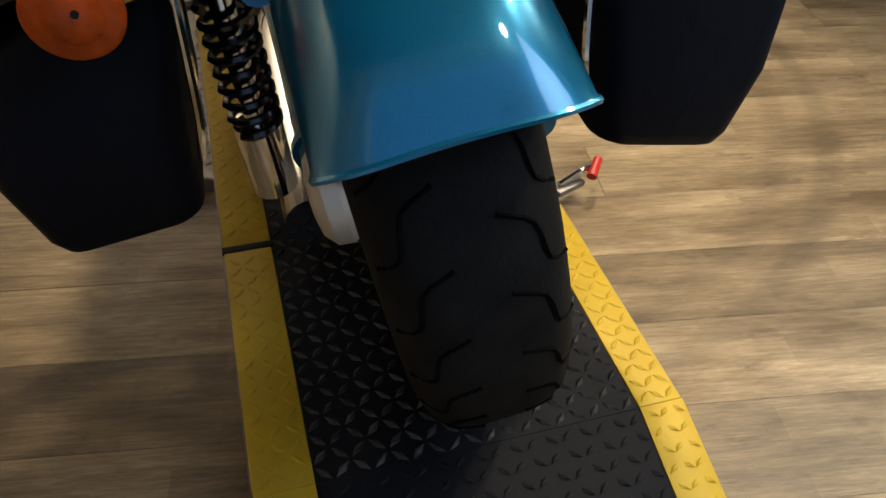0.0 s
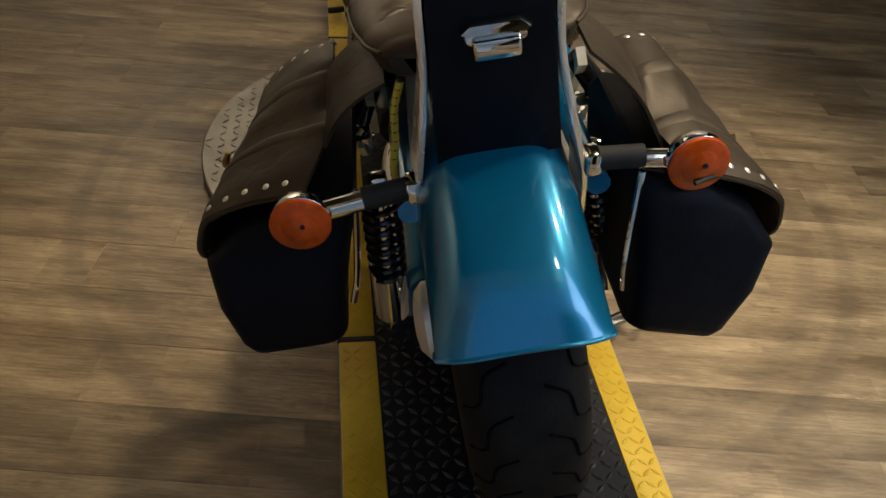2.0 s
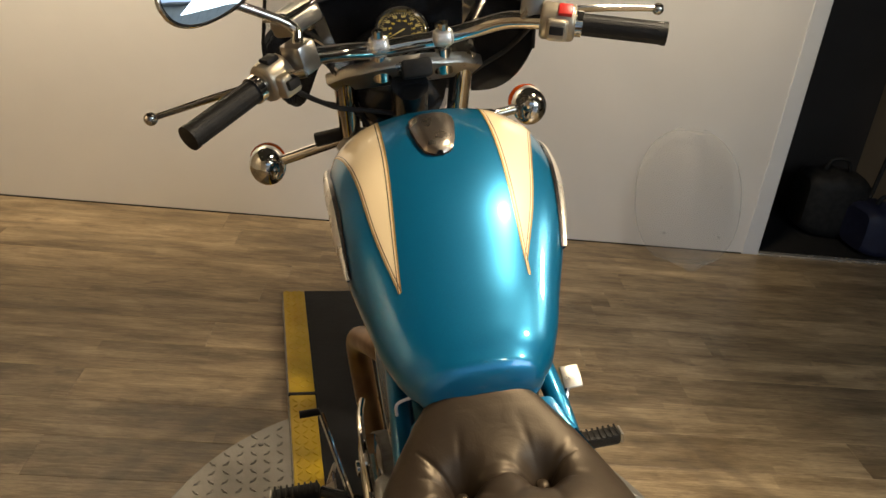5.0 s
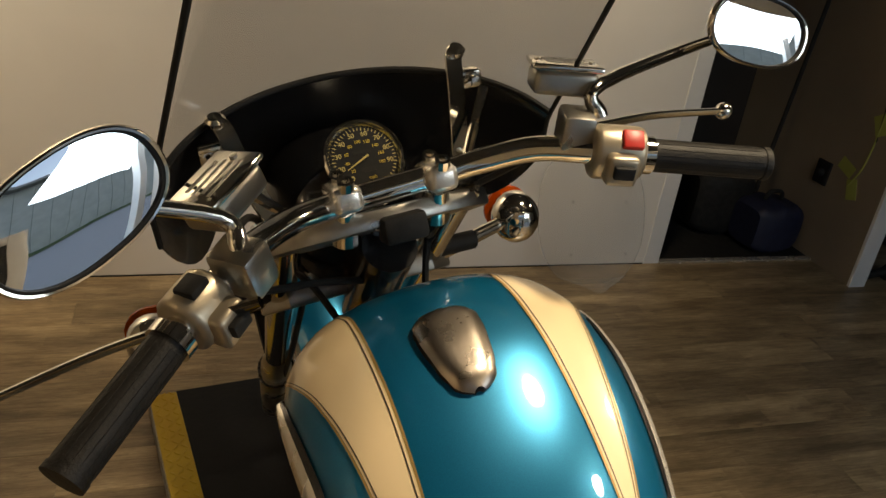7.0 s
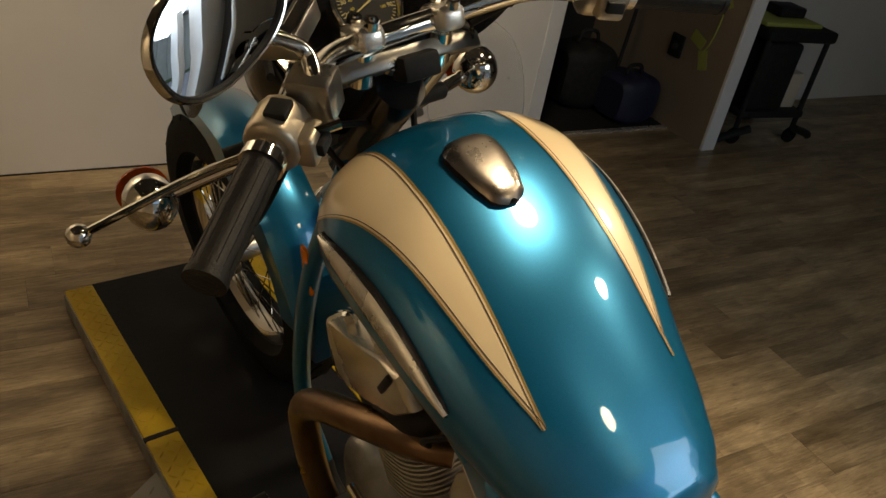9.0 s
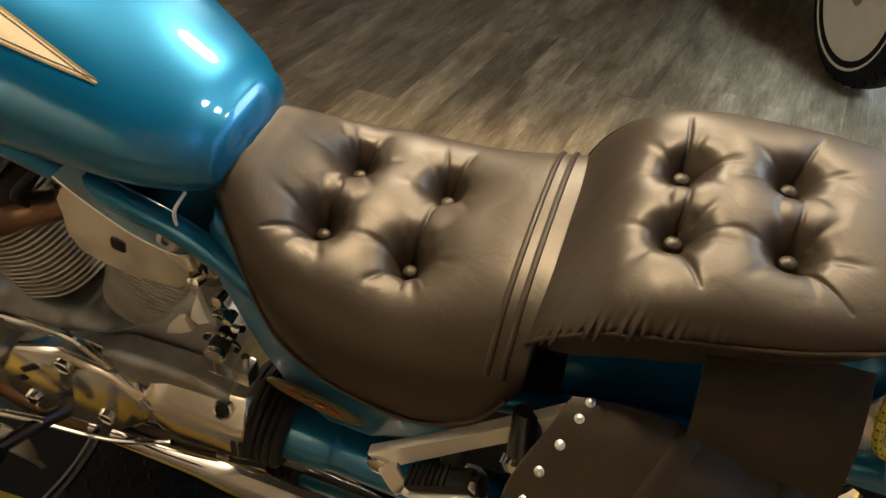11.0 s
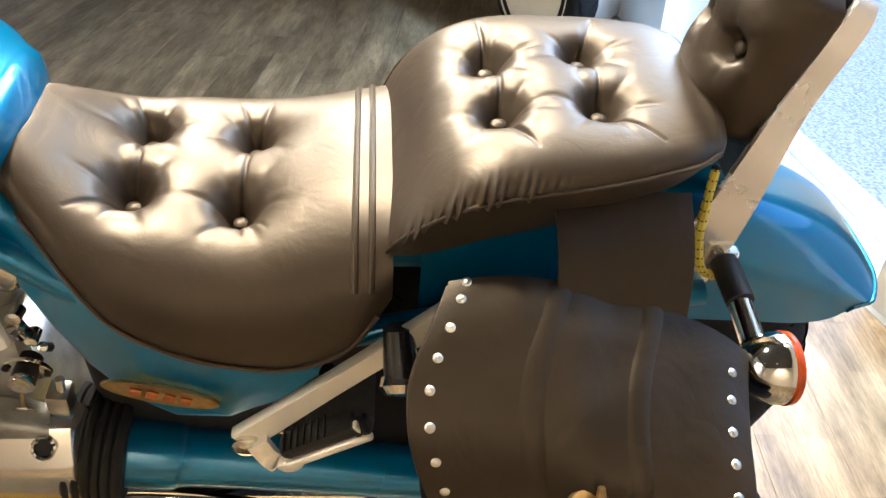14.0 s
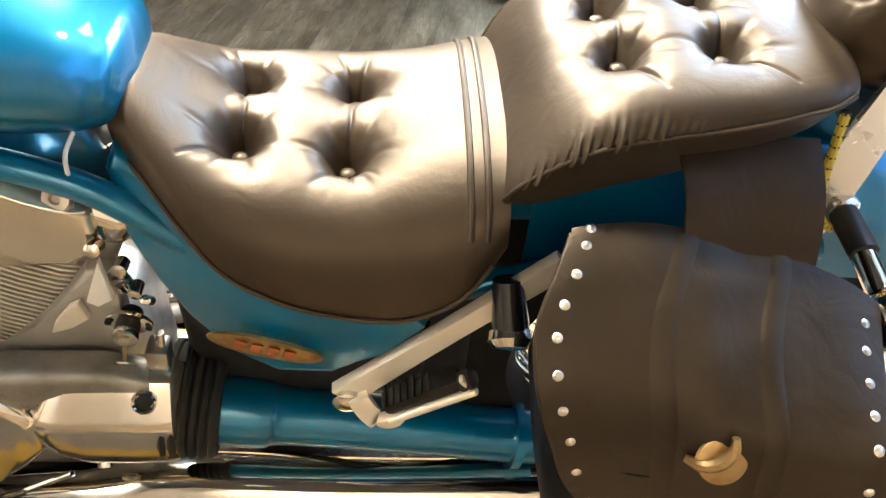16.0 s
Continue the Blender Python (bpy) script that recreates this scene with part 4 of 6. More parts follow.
part("front_fender", shell(arc_fender(FAX, 0.352, 48, 172, 0.062, 0.018, 0.06), 0.003), TEAL, bike, "metallic teal front fender", sharp=50)

# forks, clamps, headlamp shell
FD = Vector((0, 0.6236, -0.7817))
for sg in (-1, 1):
    top = Vector((sg * 0.104 - 0.004, 0.985, 1.030))
    leg = part("fork_leg", tube([top + FD * 0.56, top + FD * 0.66, top + FD * 0.86, top + FD * 1.065], [0.020, 0.029, 0.029, 0.025], 18, 3), ALLOY, bike, "polished alloy fork leg")
    part("fork_tube", tube([top, top + FD * 0.68], 0.0205, 16), CHROME, bike, "chrome fork tube")
    part("fork_cap", lathe([(0.022, 0), (0.022, 0.010), (0.015, 0.013), (0.012, 0.018), (0, 0.018)], axis(top, -FD), 16), CHROME, bike)
    part("dust_seal", tube([top + FD * 0.665, top + FD * 0.69], 0.034, 16), CHROME, bike, "chrome ring")
    # front turn signals
    c = Vector((sg * 0.268 - 0.010, 1.150, 0.843 + sg * 0.025))
    sig = thing("front_turn_signal", "", "")
    sig.parent = bike
    part("bowl", ball(0.040, c, 24, (0.9, 1.0, 1.0)), CHROME, sig, "chrome round signal housing")
    part("stalk", tube([c, (sg * 0.12, 1.11, 0.865)], 0.0105, 12), CHROME, sig)
    part("boot", tube([(sg * 0.175, 1.122, 0.866), (sg * 0.11, 1.108, 0.877)], 0.014, 12), BLACKM, sig)
    part("lens", lathe([(0.0, 0.008), (0.02, 0.006), (0.035, 0.0), (0.036, -0.006)], axis(c + Vector((0, 0.036, 0)), (0, 1, 0)), 20), AMBER, sig, "amber lens")
part("top_clamp", prism([(-0.135, -0.01), (-0.10, -0.035), (-0.03, -0.05), (0.03, -0.05), (0.10, -0.035), (0.135, -0.01), (0.12, 0.03), (0.05, 0.028), (-0.05, 0.028), (-0.12, 0.03)], 0.022,
                        Matrix.Translation((-0.004, 0.985, 1.015)) @ Matrix.Rotation(radians(-36), 4, "X"), 0.004), ALLOY, bike, "polished top fork clamp")
part("lower_clamp", prism([(-0.135, 0), (-0.1, -0.035), (0.1, -0.035), (0.135, 0), (0.1, 0.035), (-0.1, 0.035)], 0.03, Matrix.Translation(Vector((-0.004, 0.985, 1.015)) + FD * 0.2) @ Matrix.Rotation(radians(-36), 4, "X"), 0.004), ALLOY, bike, "polished lower fork clamp")
part("steering_head", tube([(0, 0.955, 1.0), Vector((0, 0.955, 1.0)) + FD * 0.24], 0.032, 18), BLACK, bike, "black steering head")
part("stem_nut", lathe([(0.02, 0), (0.02, 0.012), (0.012, 0.018), (0, 0.018)], axis((-0.004, 0.966, 1.027), (0, -0.59, 0.81)), 8), CHROME, bike)
part("ignition_switch", box(0.05, 0.036, 0.03, Matrix.Translation((0.012, 0.940, 1.03)) @ Matrix.Rotation(radians(-20), 4, "X"), 0.005), BLACKM, bike, "black switch box")
part("headlamp_shell", lathe([(0.03, 0.0), (0.085, 0.02), (0.105, 0.07), (0.108, 0.12), (0.10, 0.14)], axis((-0.004, 1.06, 0.965), (0, 1, -0.12)), 32), BLACK, bike, "black round headlamp shell")

MIRN = (0.385, -0.898, 0.200)
# handlebar
BARPTS = [(-0.326, 0.712, 1.041), (-0.255, 0.778, 1.066), (-0.210, 0.818, 1.080), (-0.160, 0.872, 1.086), (-0.105, 0.930, 1.074), (-0.045, 0.960, 1.064), (0.01, 0.962, 1.067), (0.062, 0.962, 1.070),
          (0.115, 0.952, 1.080), (0.165, 0.925, 1.094), (0.215, 0.892, 1.094), (0.270, 0.868, 1.086), (0.385, 0.830, 1.068)]
part("handlebar", tube(BARPTS, 0.0142, 16, 8), CHROME, bike, "chrome handlebar")
for x in (-0.045, 0.062):
    ris = thing("riser", "", "")
    ris.parent = bike
    part("post", tube([(x, 0.972, 1.012), (x, 0.962, 1.056)], [0.017, 0.0155], 16), CHROME, ris)
    part("clamp", box(0.034, 0.056, 0.030, Matrix.Translation((x, 0.960, 1.071)) @ Matrix.Rotation(radians(-15), 4, "X"), 0.009, 3), BRIGHT, ris, "chrome bar clamp")
    for dy in (-0.019, 0.019):
        part("bolt", lathe([(0.0085, 0), (0.0085, 0.011), (0.0045, 0.011), (0.0045, 0.006), (0, 0.006)], axis((x, 0.960 + dy, 1.084 - dy * 0.27), (0, -0.25, 1)), 10), CHROME, ris)


def grip(a, b):
    g = part("grip", tube([a, b], 0.0175, 20), GRIPR, bike, "black rubber grip")
    a, b = Vector(a), Vector(b)
    d = (b - a).normalized()
    part("end_ring", tube([b - d * 0.003, b + d * 0.004], 0.0185, 20), GRIPR, g)
    part("collar", tube([a - d * 0.006, a + d * 0.006], 0.0205, 20), CHROME, g, "chrome collar")
    for k in range(16):
        an = 2 * math.pi * k / 16
        o = d.orthogonal().normalized()
        s = d.cross(o)
        off = (o * math.cos(an) + s * math.sin(an)) * 0.0173
        part("rib", tube([a + d * 0.012 + off, b - d * 0.008 + off], 0.0006, 4), GRIPR, g)


grip((-0.240, 0.793, 1.070), (-0.330, 0.709, 1.040))
grip((0.268, 0.869, 1.087), (0.393, 0.826, 1.066))


def bar_frame(p, d):
    """A pose on the bar: x along it outwards, z up."""
    d = Vector(d).normalized()
    z = (Vector((0, 0, 1)) - d * d.z).normalized()
    y = z.cross(d)
    return Matrix.Translation(p) @ Matrix((d, y, z)).transposed().to_4x4()


for sg, p, d in ((-1, (-0.214, 0.815, 1.078), (-0.72, -0.66, -0.22)), (1, (0.238, 0.880, 1.092), (0.9, -0.33, -0.14))):
    m = bar_frame(p, d)
    sw = thing("switch_housing", "", "")
    sw.parent = bike
    part("body", prism([(0.03 * math.cos(a), 0.027 * math.sin(a)) for a in np.linspace(0, 2 * math.pi, 14, endpoint=False)], 0.046 if sg < 0 else 0.056, m @ Matrix.Rotation(radians(90), 4, "Y"), 0.007, 3), HOUSE, sw, "cast alloy switch housing")
    part("thumb_block", box(0.034, 0.022, 0.034, m @ Matrix.Translation((0.0, -sg * 0.028, -0.006)), 0.006, 3), HOUSE, sw)
    rm = Matrix.Translation((0.0, 0.006, 0.030)) if sg < 0 else Matrix.Translation((0.010, -0.017, 0.023)) @ Matrix.Rotation(radians(38), 4, "X")
    part("rocker", box(0.022, 0.021, 0.008, m @ rm, 0.002), REDP if sg > 0 else BLACKM, sw, "red engine stop switch" if sg > 0 else "black rocker switch")
    part("rocker", box(0.022, 0.008, 0.014, m @ Matrix.Translation((0.0, -sg * 0.042, -0.004)), 0.002), BLACKM, sw, "black switch button")
    mc = thing("master_cylinder", "", "")
    mc.parent = bike
    q = (-0.168, 0.880, 1.140) if sg < 0 else (0.212, 0.953, 1.151)
    mm = bar_frame(q, d) @ Matrix.Rotation(radians(-8 * sg), 4, "X")
    part("reservoir", box(0.070, 0.046, 0.028, mm @ Matrix.Translation((0, 0, 0.003)), 0.007, 3), ALLOY, mc, "cast brake fluid reservoir")
    lid = part("lid", box(0.078, 0.054, 0.007, mm @ Matrix.Translation((0, 0, 0.020)), 0.003), CHROME, mc, "chrome reservoir lid with lettering")
    for r2 in range(4):
        part("lettering", box(0.050 - 0.006 * (r2 % 2), 0.0035, 0.0005, mm @ Matrix.Translation((0, 0.013 - 0.009 * r2, 0.0237)), 0), CAST, lid)
    for dx in (-0.03, 0.03):
        part("screw", lathe([(0.004, 0), (0.004, 0.0015), (0, 0.002)], mm @ Matrix.Translation((dx, 0, 0.0235)), 8), ALLOY, lid)
    part("bracket", box(0.036, 0.044, 0.046, m @ Matrix.Translation((-0.044, sg * -0.002 + 0.02, 0.014)), 0.006), ALLOY, mc)
    end = Vector((-0.398, 0.815, 1.041)) if sg < 0 else Vector((0.431, 0.938, 1.079))
    st = m @ Vector((-0.02, 0.052, 0.004))
    midp = (st + end) / 2 + Vector((0, 0.012, 0.0))
    lev = part("lever", tube([st, midp, end], [0.010, 0.008, 0.0065], 10, 8, flat=0.55), CHROME, bike, "chrome hand lever")
    part("lever_ball", ball(0.0105, end, 14), CHROME, lev)
    # mirror
    mi = thing("mirror", "", "")
    mi.parent = bike
    c = Vector((-0.272, 0.750, 1.222)) if sg < 0 else Vector((0.480, 0.955, 1.164))
    fw = Vector(MIRN) if sg < 0 else Vector((-0.09, -0.95, 0.29))
    zx = Vector((0.941, 0.0, 0.338)) if sg < 0 else Vector((0.85, 0.0, -0.35))
    fw.normalize()
    zx = (zx - fw * zx.dot(fw)).normalized()
    yy = fw.cross(zx)
    MM = Matrix.Translation(c) @ Matrix((zx, yy, fw)).transposed().to_4x4()

    def oval(s, h):
        return [MM @ Vector((0.070 * s * math.copysign(abs(math.cos(a)) ** 0.85, math.cos(a)), 0.0415 * s * math.copysign(abs(math.sin(a)) ** 0.85, math.sin(a)), h)) for a in (2 * math.pi * k / 48 for k in range(48))]

    shellm = part("shell", grid([oval(0.25, -0.027), oval(0.55, -0.022), oval(0.80, -0.013), oval(0.95, -0.004), oval(1.0, 0.0), oval(0.99, 0.004), oval(0.965, 0.0062), oval(0.935, 0.0058), oval(0.918, 0.001)], cv=True, cap=True), CHROME, mi, "chrome oval mirror shell")
    part("gasket", grid([oval(0.930, 0.0046), oval(0.902, 0.0046), oval(0.897, 0.0012)], cv=True), BLACKM, mi)
    part("glass", grid([oval(s, 0.0022 + 0.0026 * (1 - (s / 0.905) ** 2)) for s in (0.905, 0.84, 0.76, 0.66, 0.54, 0.4, 0.25, 0.1, 0.02)], cv=True, cap=True), MIRROR, mi, "mirror glass")
    foot = m @ Vector((-0.045 if sg < 0 else -0.018, 0.024, 0.030))
    part("stem", tube([foot, foot + Vector((0.01 * sg, 0.015, 0.03)), c + MM.to_3x3() @ Vector((0.0, 0.0, -0.05)), c + MM.to_3x3() @ Vector((0, 0, -0.03))], [0.009, 0.0075, 0.0065, 0.008], 12, 6), CHROME, mi, "chrome mirror stem")

# speedometer
SP = axis((0.004, 1.038, 1.070), (0, -0.72, 0.69)) @ Matrix.Scale(0.91, 4)
spd = thing("speedometer", "", "")
spd.parent = bike
part("cup", lathe([(0.02, -0.06), (0.040, -0.05), (0.047, -0.02), (0.048, 0.0), (0.050, 0.002), (0.050, 0.006), (0.046, 0.007), (0.043, 0.002), (0.0, 0.001)], SP, 40), CHROME, spd, "chrome speedometer cup")
part("bezel", tube([SP @ Vector((0.0488 * math.cos(a), 0.0488 * math.sin(a), 0.005)) for a in np.linspace(0, 2 * math.pi, 49)], 0.0032, 8, 1), CHROME, spd, "bright chrome bezel")
dial = part("dial", lathe([(0.0425, 0.0012), (0.0425, 0.0026), (0.0, 0.0027)], SP, 40), DIAL, spd, "black dial with pale numbers")
# the dial's own up direction
SPI = SP.to_3x3().inverted()
_up = SPI @ Vector((0, 0.69, 0.72))
_th = math.atan2(_up.y, _up.x) - math.pi / 2
DL = SP @ Matrix.Rotation(_th, 4, "Z") @ Matrix.Translation((0, 0, 0.0030))


def text(name, body, size, m, material, parent):
    cu = bpy.data.curves.new("t", "FONT")
    cu.body, cu.size, cu.align_x, cu.align_y, cu.extrude = body, size, "CENTER", "CENTER", 0.0002
    ob = bpy.data.objects.new("t", cu)
    me = bpy.data.meshes.new_from_object(ob)
    bpy.data.objects.remove(ob)
    me.transform(m)
    me.materials.append(material)
    o = new(name, me)
    o.parent = parent
    return o


for k in range(9):
    a = radians(225 - 30 * k)
    text("number", str((k + 1) * 10), 0.0088, DL @ Matrix.Translation((0.033 * math.cos(a), 0.033 * math.sin(a), 0)), DIALW, dial)
    a2 = a - radians(8)
    text("number", str(20 + k * 20), 0.0060, DL @ Matrix.Translation((0.023 * math.cos(a2), 0.023 * math.sin(a2), 0)), DIALY, dial)
for k in range(41):
    a = radians(232 - 6.9 * k)
    part("tick", box(0.003 if k % 2 else 0.0045, 0.0008, 0.0003, DL @ Matrix.Translation((0.0395 * math.cos(a), 0.0395 * math.sin(a), 0)) @ Matrix.Rotation(a, 4, "Z"), 0), DIALW, dial, smooth=False)
text("lettering", "mph", 0.0062, DL @ Matrix.Translation((0.004, -0.026, 0)), DIALY, dial)
part("odometer", box(0.024, 0.005, 0.0006, DL @ Matrix.Translation((0, 0.009, 0)), 0), BLACKM, dial, smooth=False)
part("trip_meter", box(0.019, 0.006, 0.0006, DL @ Matrix.Translation((0.002, -0.015, 0)), 0), BLACKM, dial, smooth=False)
na = radians(205)
part("needle", tube([DL @ Vector((-0.006 * math.cos(na), -0.006 * math.sin(na), 0.003)), DL @ Vector((0.028 * math.cos(na), 0.028 * math.sin(na), 0.003))], [0.0014, 0.0005], 6), DIALW, dial)

# windscreen with a black lower shell
scr = thing("windscreen", "", "")
scr.parent = bike


def screen(a, h):
    """Sheet of the screen: a from -1 to 1 across, h from 0 at the foot to 1 at the top."""
    over = max(0.0, h - 0.43)
    half = 0.240 - 0.165 * over
    x = half * math.sin(a * 1.2) / math.sin(1.2)
    y = 1.235 - 0.16 * h - 0.50 * over - 0.13 * (1 - math.cos(a * 1.2)) / (1 - math.cos(1.2))
    z = 0.90 + 0.52 * h + 0.10 * over - 0.075 * a * a * (1 - h) - 0.02 * a ** 4 * h
    return Vector((x + 0.004, y, z))


def low_edge(a):
    """Lower rim of the black shell, cut away beside the speedometer."""
    return 0.02 + 0.30 * a ** 4 + 0.22 * math.exp(-((a + 0.44) / 0.20) ** 2)


part("clear_sheet", shell([[screen(a, h) for a in np.linspace(-1, 1, 41)] for h in np.linspace(0.45, 1, 24)], 0.003), SMOKE, scr, "clear acrylic wind sheet")
part("lower_shell", shell([[screen(a, low_edge(a) + q * (0.445 - low_edge(a))) + Vector((0, 0.002, 0)) for a in np.linspace(-1, 1, 41)] for q in np.linspace(0, 1, 12)], 0.004), BLACK, scr, "black lower screen shell")
edge = [screen(-1, h) for h in np.linspace(0.32, 1, 14)] + [screen(a, 1) for a in np.linspace(-0.9, 0.9, 12)] + [screen(1, h) for h in np.linspace(1, 0.32, 14)]
part("edge_trim", tube(edge, 0.0030, 8, 2), BLACKM, scr, "black rubber edge trim")
part("opening_trim", tube([screen(a, 0.445) + Vector((0, -0.003, 0)) for a in np.linspace(-1, 1, 20)], 0.004, 8, 2), BLACKM, scr)
for sg, dl in ((-1, -0.03), (1, 0.0)):
    part("bracket", flat_bar([(sg * 0.112, 1.01, 1.03), (sg * 0.128, 1.05, 1.10 + dl), (sg * 0.140, 1.085, 1.150 + dl), (sg * 0.146, 1.10, 1.152 + dl)], [0.011, 0.012, 0.011, 0.010], lambda s: (1, 0.3, 0), 0.005), CHROME, scr, "chrome screen bracket")
    part("clamp", box(0.03, 0.022, 0.022, Matrix.Translation((sg * 0.158, 1.085, 1.125 + dl)), 0.004), CHROME, scr)
    part("stay", tube([(sg * 0.105, 0.985, 1.055), (sg * 0.165, 1.055, 1.12 + dl)], 0.006, 10), CHROME, scr, "chrome stay")
    part("knob", lathe([(0.011, 0), (0.012, 0.006), (0.008, 0.010), (0, 0.010)], axis((sg * 0.146, 1.092, 1.155 + dl), (0, -0.3, 1)), 14), CHROME, scr)

# cables
for pts in (((-0.20, 0.90, 1.04), (-0.16, 1.00, 0.98), (-0.09, 1.05, 0.93), (-0.05, 1.0, 0.86)), ((0.22, 0.93, 1.09), (0.19, 1.03, 1.02), (0.10, 1.07, 0.95), (0.05, 1.0, 0.86)),
            ((-0.17, 0.93, 1.07), (-0.13, 1.03, 1.03), (-0.08, 1.09, 0.9), (-0.09, 1.2, 0.72), (-0.10, 1.38, 0.5)), ((-0.19, 0.90, 1.03), (-0.13, 0.965, 0.975), (-0.075, 0.985, 0.955), (0.02, 0.985, 0.93))):
    part("cable", tube(pts, 0.0045, 8, 8), BLACKM, bike, "black control cable")

# side covers, frame, engine
PROF = [(0.155, 0.545), (0.165, 0.530), (0.210, 0.482), (0.262, 0.442), (0.325, 0.442), (0.375, 0.458), (0.418, 0.496), (0.446, 0.545), (0.460, 0.610), (0.474, 0.672), (0.460, 0.700), (0.425, 0.668), (0.385, 0.618), (0.325, 0.588), (0.255, 0.572), (0.195, 0.560)]


def tuck(b, sg):
    """Draws the front of a side panel in towards the tank."""
    for v in b.verts:
        v.co.x -= sg * (0.058 * smoothstep(0.30, 0.50, v.co.y) + 0.022 * smoothstep(0.60, 0.70, v.co.z))
    return b


for sg in (-1, 1):
    cov = part("side_cover", tuck(prism(PROF, 0.050, side(sg * 0.148, sg), 0.012, 4), sg), TEAL, bike, "metallic teal side cover")
    bd = prism([(0.062 * math.cos(a), 0.0155 * math.sin(a)) for a in np.linspace(0, 2 * math.pi, 28, endpoint=False)], 0.004, side(sg * 0.1735, sg) @ Matrix.Translation((0.332, 0.495, 0)) @ Matrix.Rotation(radians(20), 4, "Z"), 0.001)
    badge = part("badge", bd, BRASS, cov, "oval copper and brass side badge")
    for k in range(4):
        part("badge_bar", box(0.012, 0.012, 0.002, side(sg * 0.1772, sg) @ Matrix.Translation((0.332, 0.495, 0)) @ Matrix.Rotation(radians(20), 4, "Z") @ Matrix.Translation((-0.026 + 0.0175 * k, 0, 0)), 0.0008), COPPER, badge)
    part("frame_rail", tube([(sg * 0.10, 0.93, 0.80), (sg * 0.10, 0.70, 0.72), (sg * 0.11, 0.50, 0.665), (sg * 0.12, 0.38, 0.585), (sg * 0.125, 0.2, 0.53), (sg * 0.12, 0.0, 0.565), (sg * 0.115, -0.25, 0.60)], 0.0155, 12, 6), TEAL, bike, "teal frame tube")
    part("down_tube", tube([(sg * 0.045, 1.02, 0.86), (sg * 0.09, 1.10, 0.6), (sg * 0.11, 1.14, 0.32), (sg * 0.11, 1.08, 0.18)], 0.0165, 12, 6), TEAL, bike, "teal frame tube")
    part("lower_rail", tube([(sg * 0.11, 1.08, 0.18), (sg * 0.11, 1.03, 0.13), (sg * 0.105, 0.8, 0.115), (sg * 0.10, 0.4, 0.135), (sg * 0.10, 0.2, 0.26), (sg * 0.10, 0.17, 0.45)], 0.0165, 12, 6), BLACKM, bike, "black lower frame tube")
    part("cross_strut", flat_bar([(sg * 0.180, 0.254, 0.417), (sg * 0.170, 0.145, 0.515), (sg * 0.158, 0.03, 0.616)], [0.017, 0.013, 0.014], lambda s: (0, 0.66, 0.75), 0.014), SATIN, bike, "satin silver frame strut")
    part("strut_bolt", lathe([(0.016, -0.004), (0.017, 0.006), (0.012, 0.010), (0, 0.011)], axis((sg * 0.186, 0.248, 0.416), (sg, 0, 0)), 18), CHROME, bike)
    pg = thing("passenger_peg", "", "")
    pg.parent = bike
    part("arm", flat_bar([(sg * 0.192, 0.236, 0.428), (sg * 0.196, 0.224, 0.404), (sg * 0.200, 0.213, 0.394), (sg * 0.204, 0.198, 0.402), (sg * 0.206, 0.186, 0.420)], [0.012, 0.012, 0.011, 0.010, 0.006], lambda s: (0, 0.80, 0.55), 0.012), SATIN, pg, "curved silver peg arm")
    pm = Matrix.Translation((sg * 0.200, 0.166, 0.455)) @ Matrix.Rotation(radians(-33), 4, "X")
    rub = part("rubber", box(0.028, 0.098, 0.020, pm, 0.007), GRIPR, pg, "ribbed rubber foot peg")
    for k in range(7):
        part("rib", box(0.029, 0.003, 0.003, pm @ Matrix.Translation((0, 0.040 - 0.009 * k, 0.0105)), 0.001), GRIPR, rub)
    part("bar", box(0.010, 0.112, 0.010, pm @ Matrix.Translation((sg * 0.014, -0.004, -0.014)), 0.004, 3), SATIN, pg, "silver peg bar")
    part("end_stop", lathe([(0.004, -0.012), (0.011, -0.010), (0.012, 0.004), (0.008, 0.008), (0, 0.009)], pm @ Matrix.Translation((sg * 0.006, -0.056, -0.002)) @ Matrix.Rotation(radians(90), 4, "X"), 14), BLACKM, pg)
    part("end_hook", box(0.010, 0.006, 0.030, pm @ Matrix.Translation((sg * 0.012, -0.054, -0.002)), 0.0025), SATIN, pg)
    sh = thing("shock_absorber", "", "")
    sh.parent = bike
    t0, t1 = Vector((sg * 0.148 - 0.01, -0.125, 0.560)), Vector((sg * 0.170 - 0.01, -0.130, 0.305))
    dd = (t1 - t0)
    part("upper_mount", lathe([(0.016, -0.012), (0.018, 0), (0.016, 0.012)], axis(t0, (sg, 0, 0)), 16), CHROME, sh)
    part("damper", tube([t0, t1], 0.013, 12), CHROME, sh)
    part("body", tube([t0 + dd * 0.62, t0 + dd * 0.97], 0.026, 18), CHROME, sh, "chrome lower shroud")
    hel = []
    o = dd.normalized().orthogonal().normalized()
    s2 = dd.normalized().cross(o)
    for k in range(8 * 12 + 1):
        a = 2 * math.pi * k / 12
        hel.append(t0 + dd * (0.08 + 0.56 * k / 96) + (o * math.cos(a) + s2 * math.sin(a)) * 0.025)
    part("spring", tube(hel, 0.0048, 6, 1), BLACK, sh, "black coil spring")
    # rear turn signals
    c = Vector((-0.241, -0.270, 0.632) if sg < 0 else (0.224, -0.270, 0.630))
    sig = thing("rear_turn_signal", "", "")
    sig.parent = bike
    part("bowl", lathe([(0.010, 0.032), (0.022, 0.026), (0.031, 0.013), (0.035, 0.0), (0.035, -0.006), (0.033, -0.008)], axis(c, (0, 1, 0.0)), 28), CHROME, sig, "chrome signal bowl")
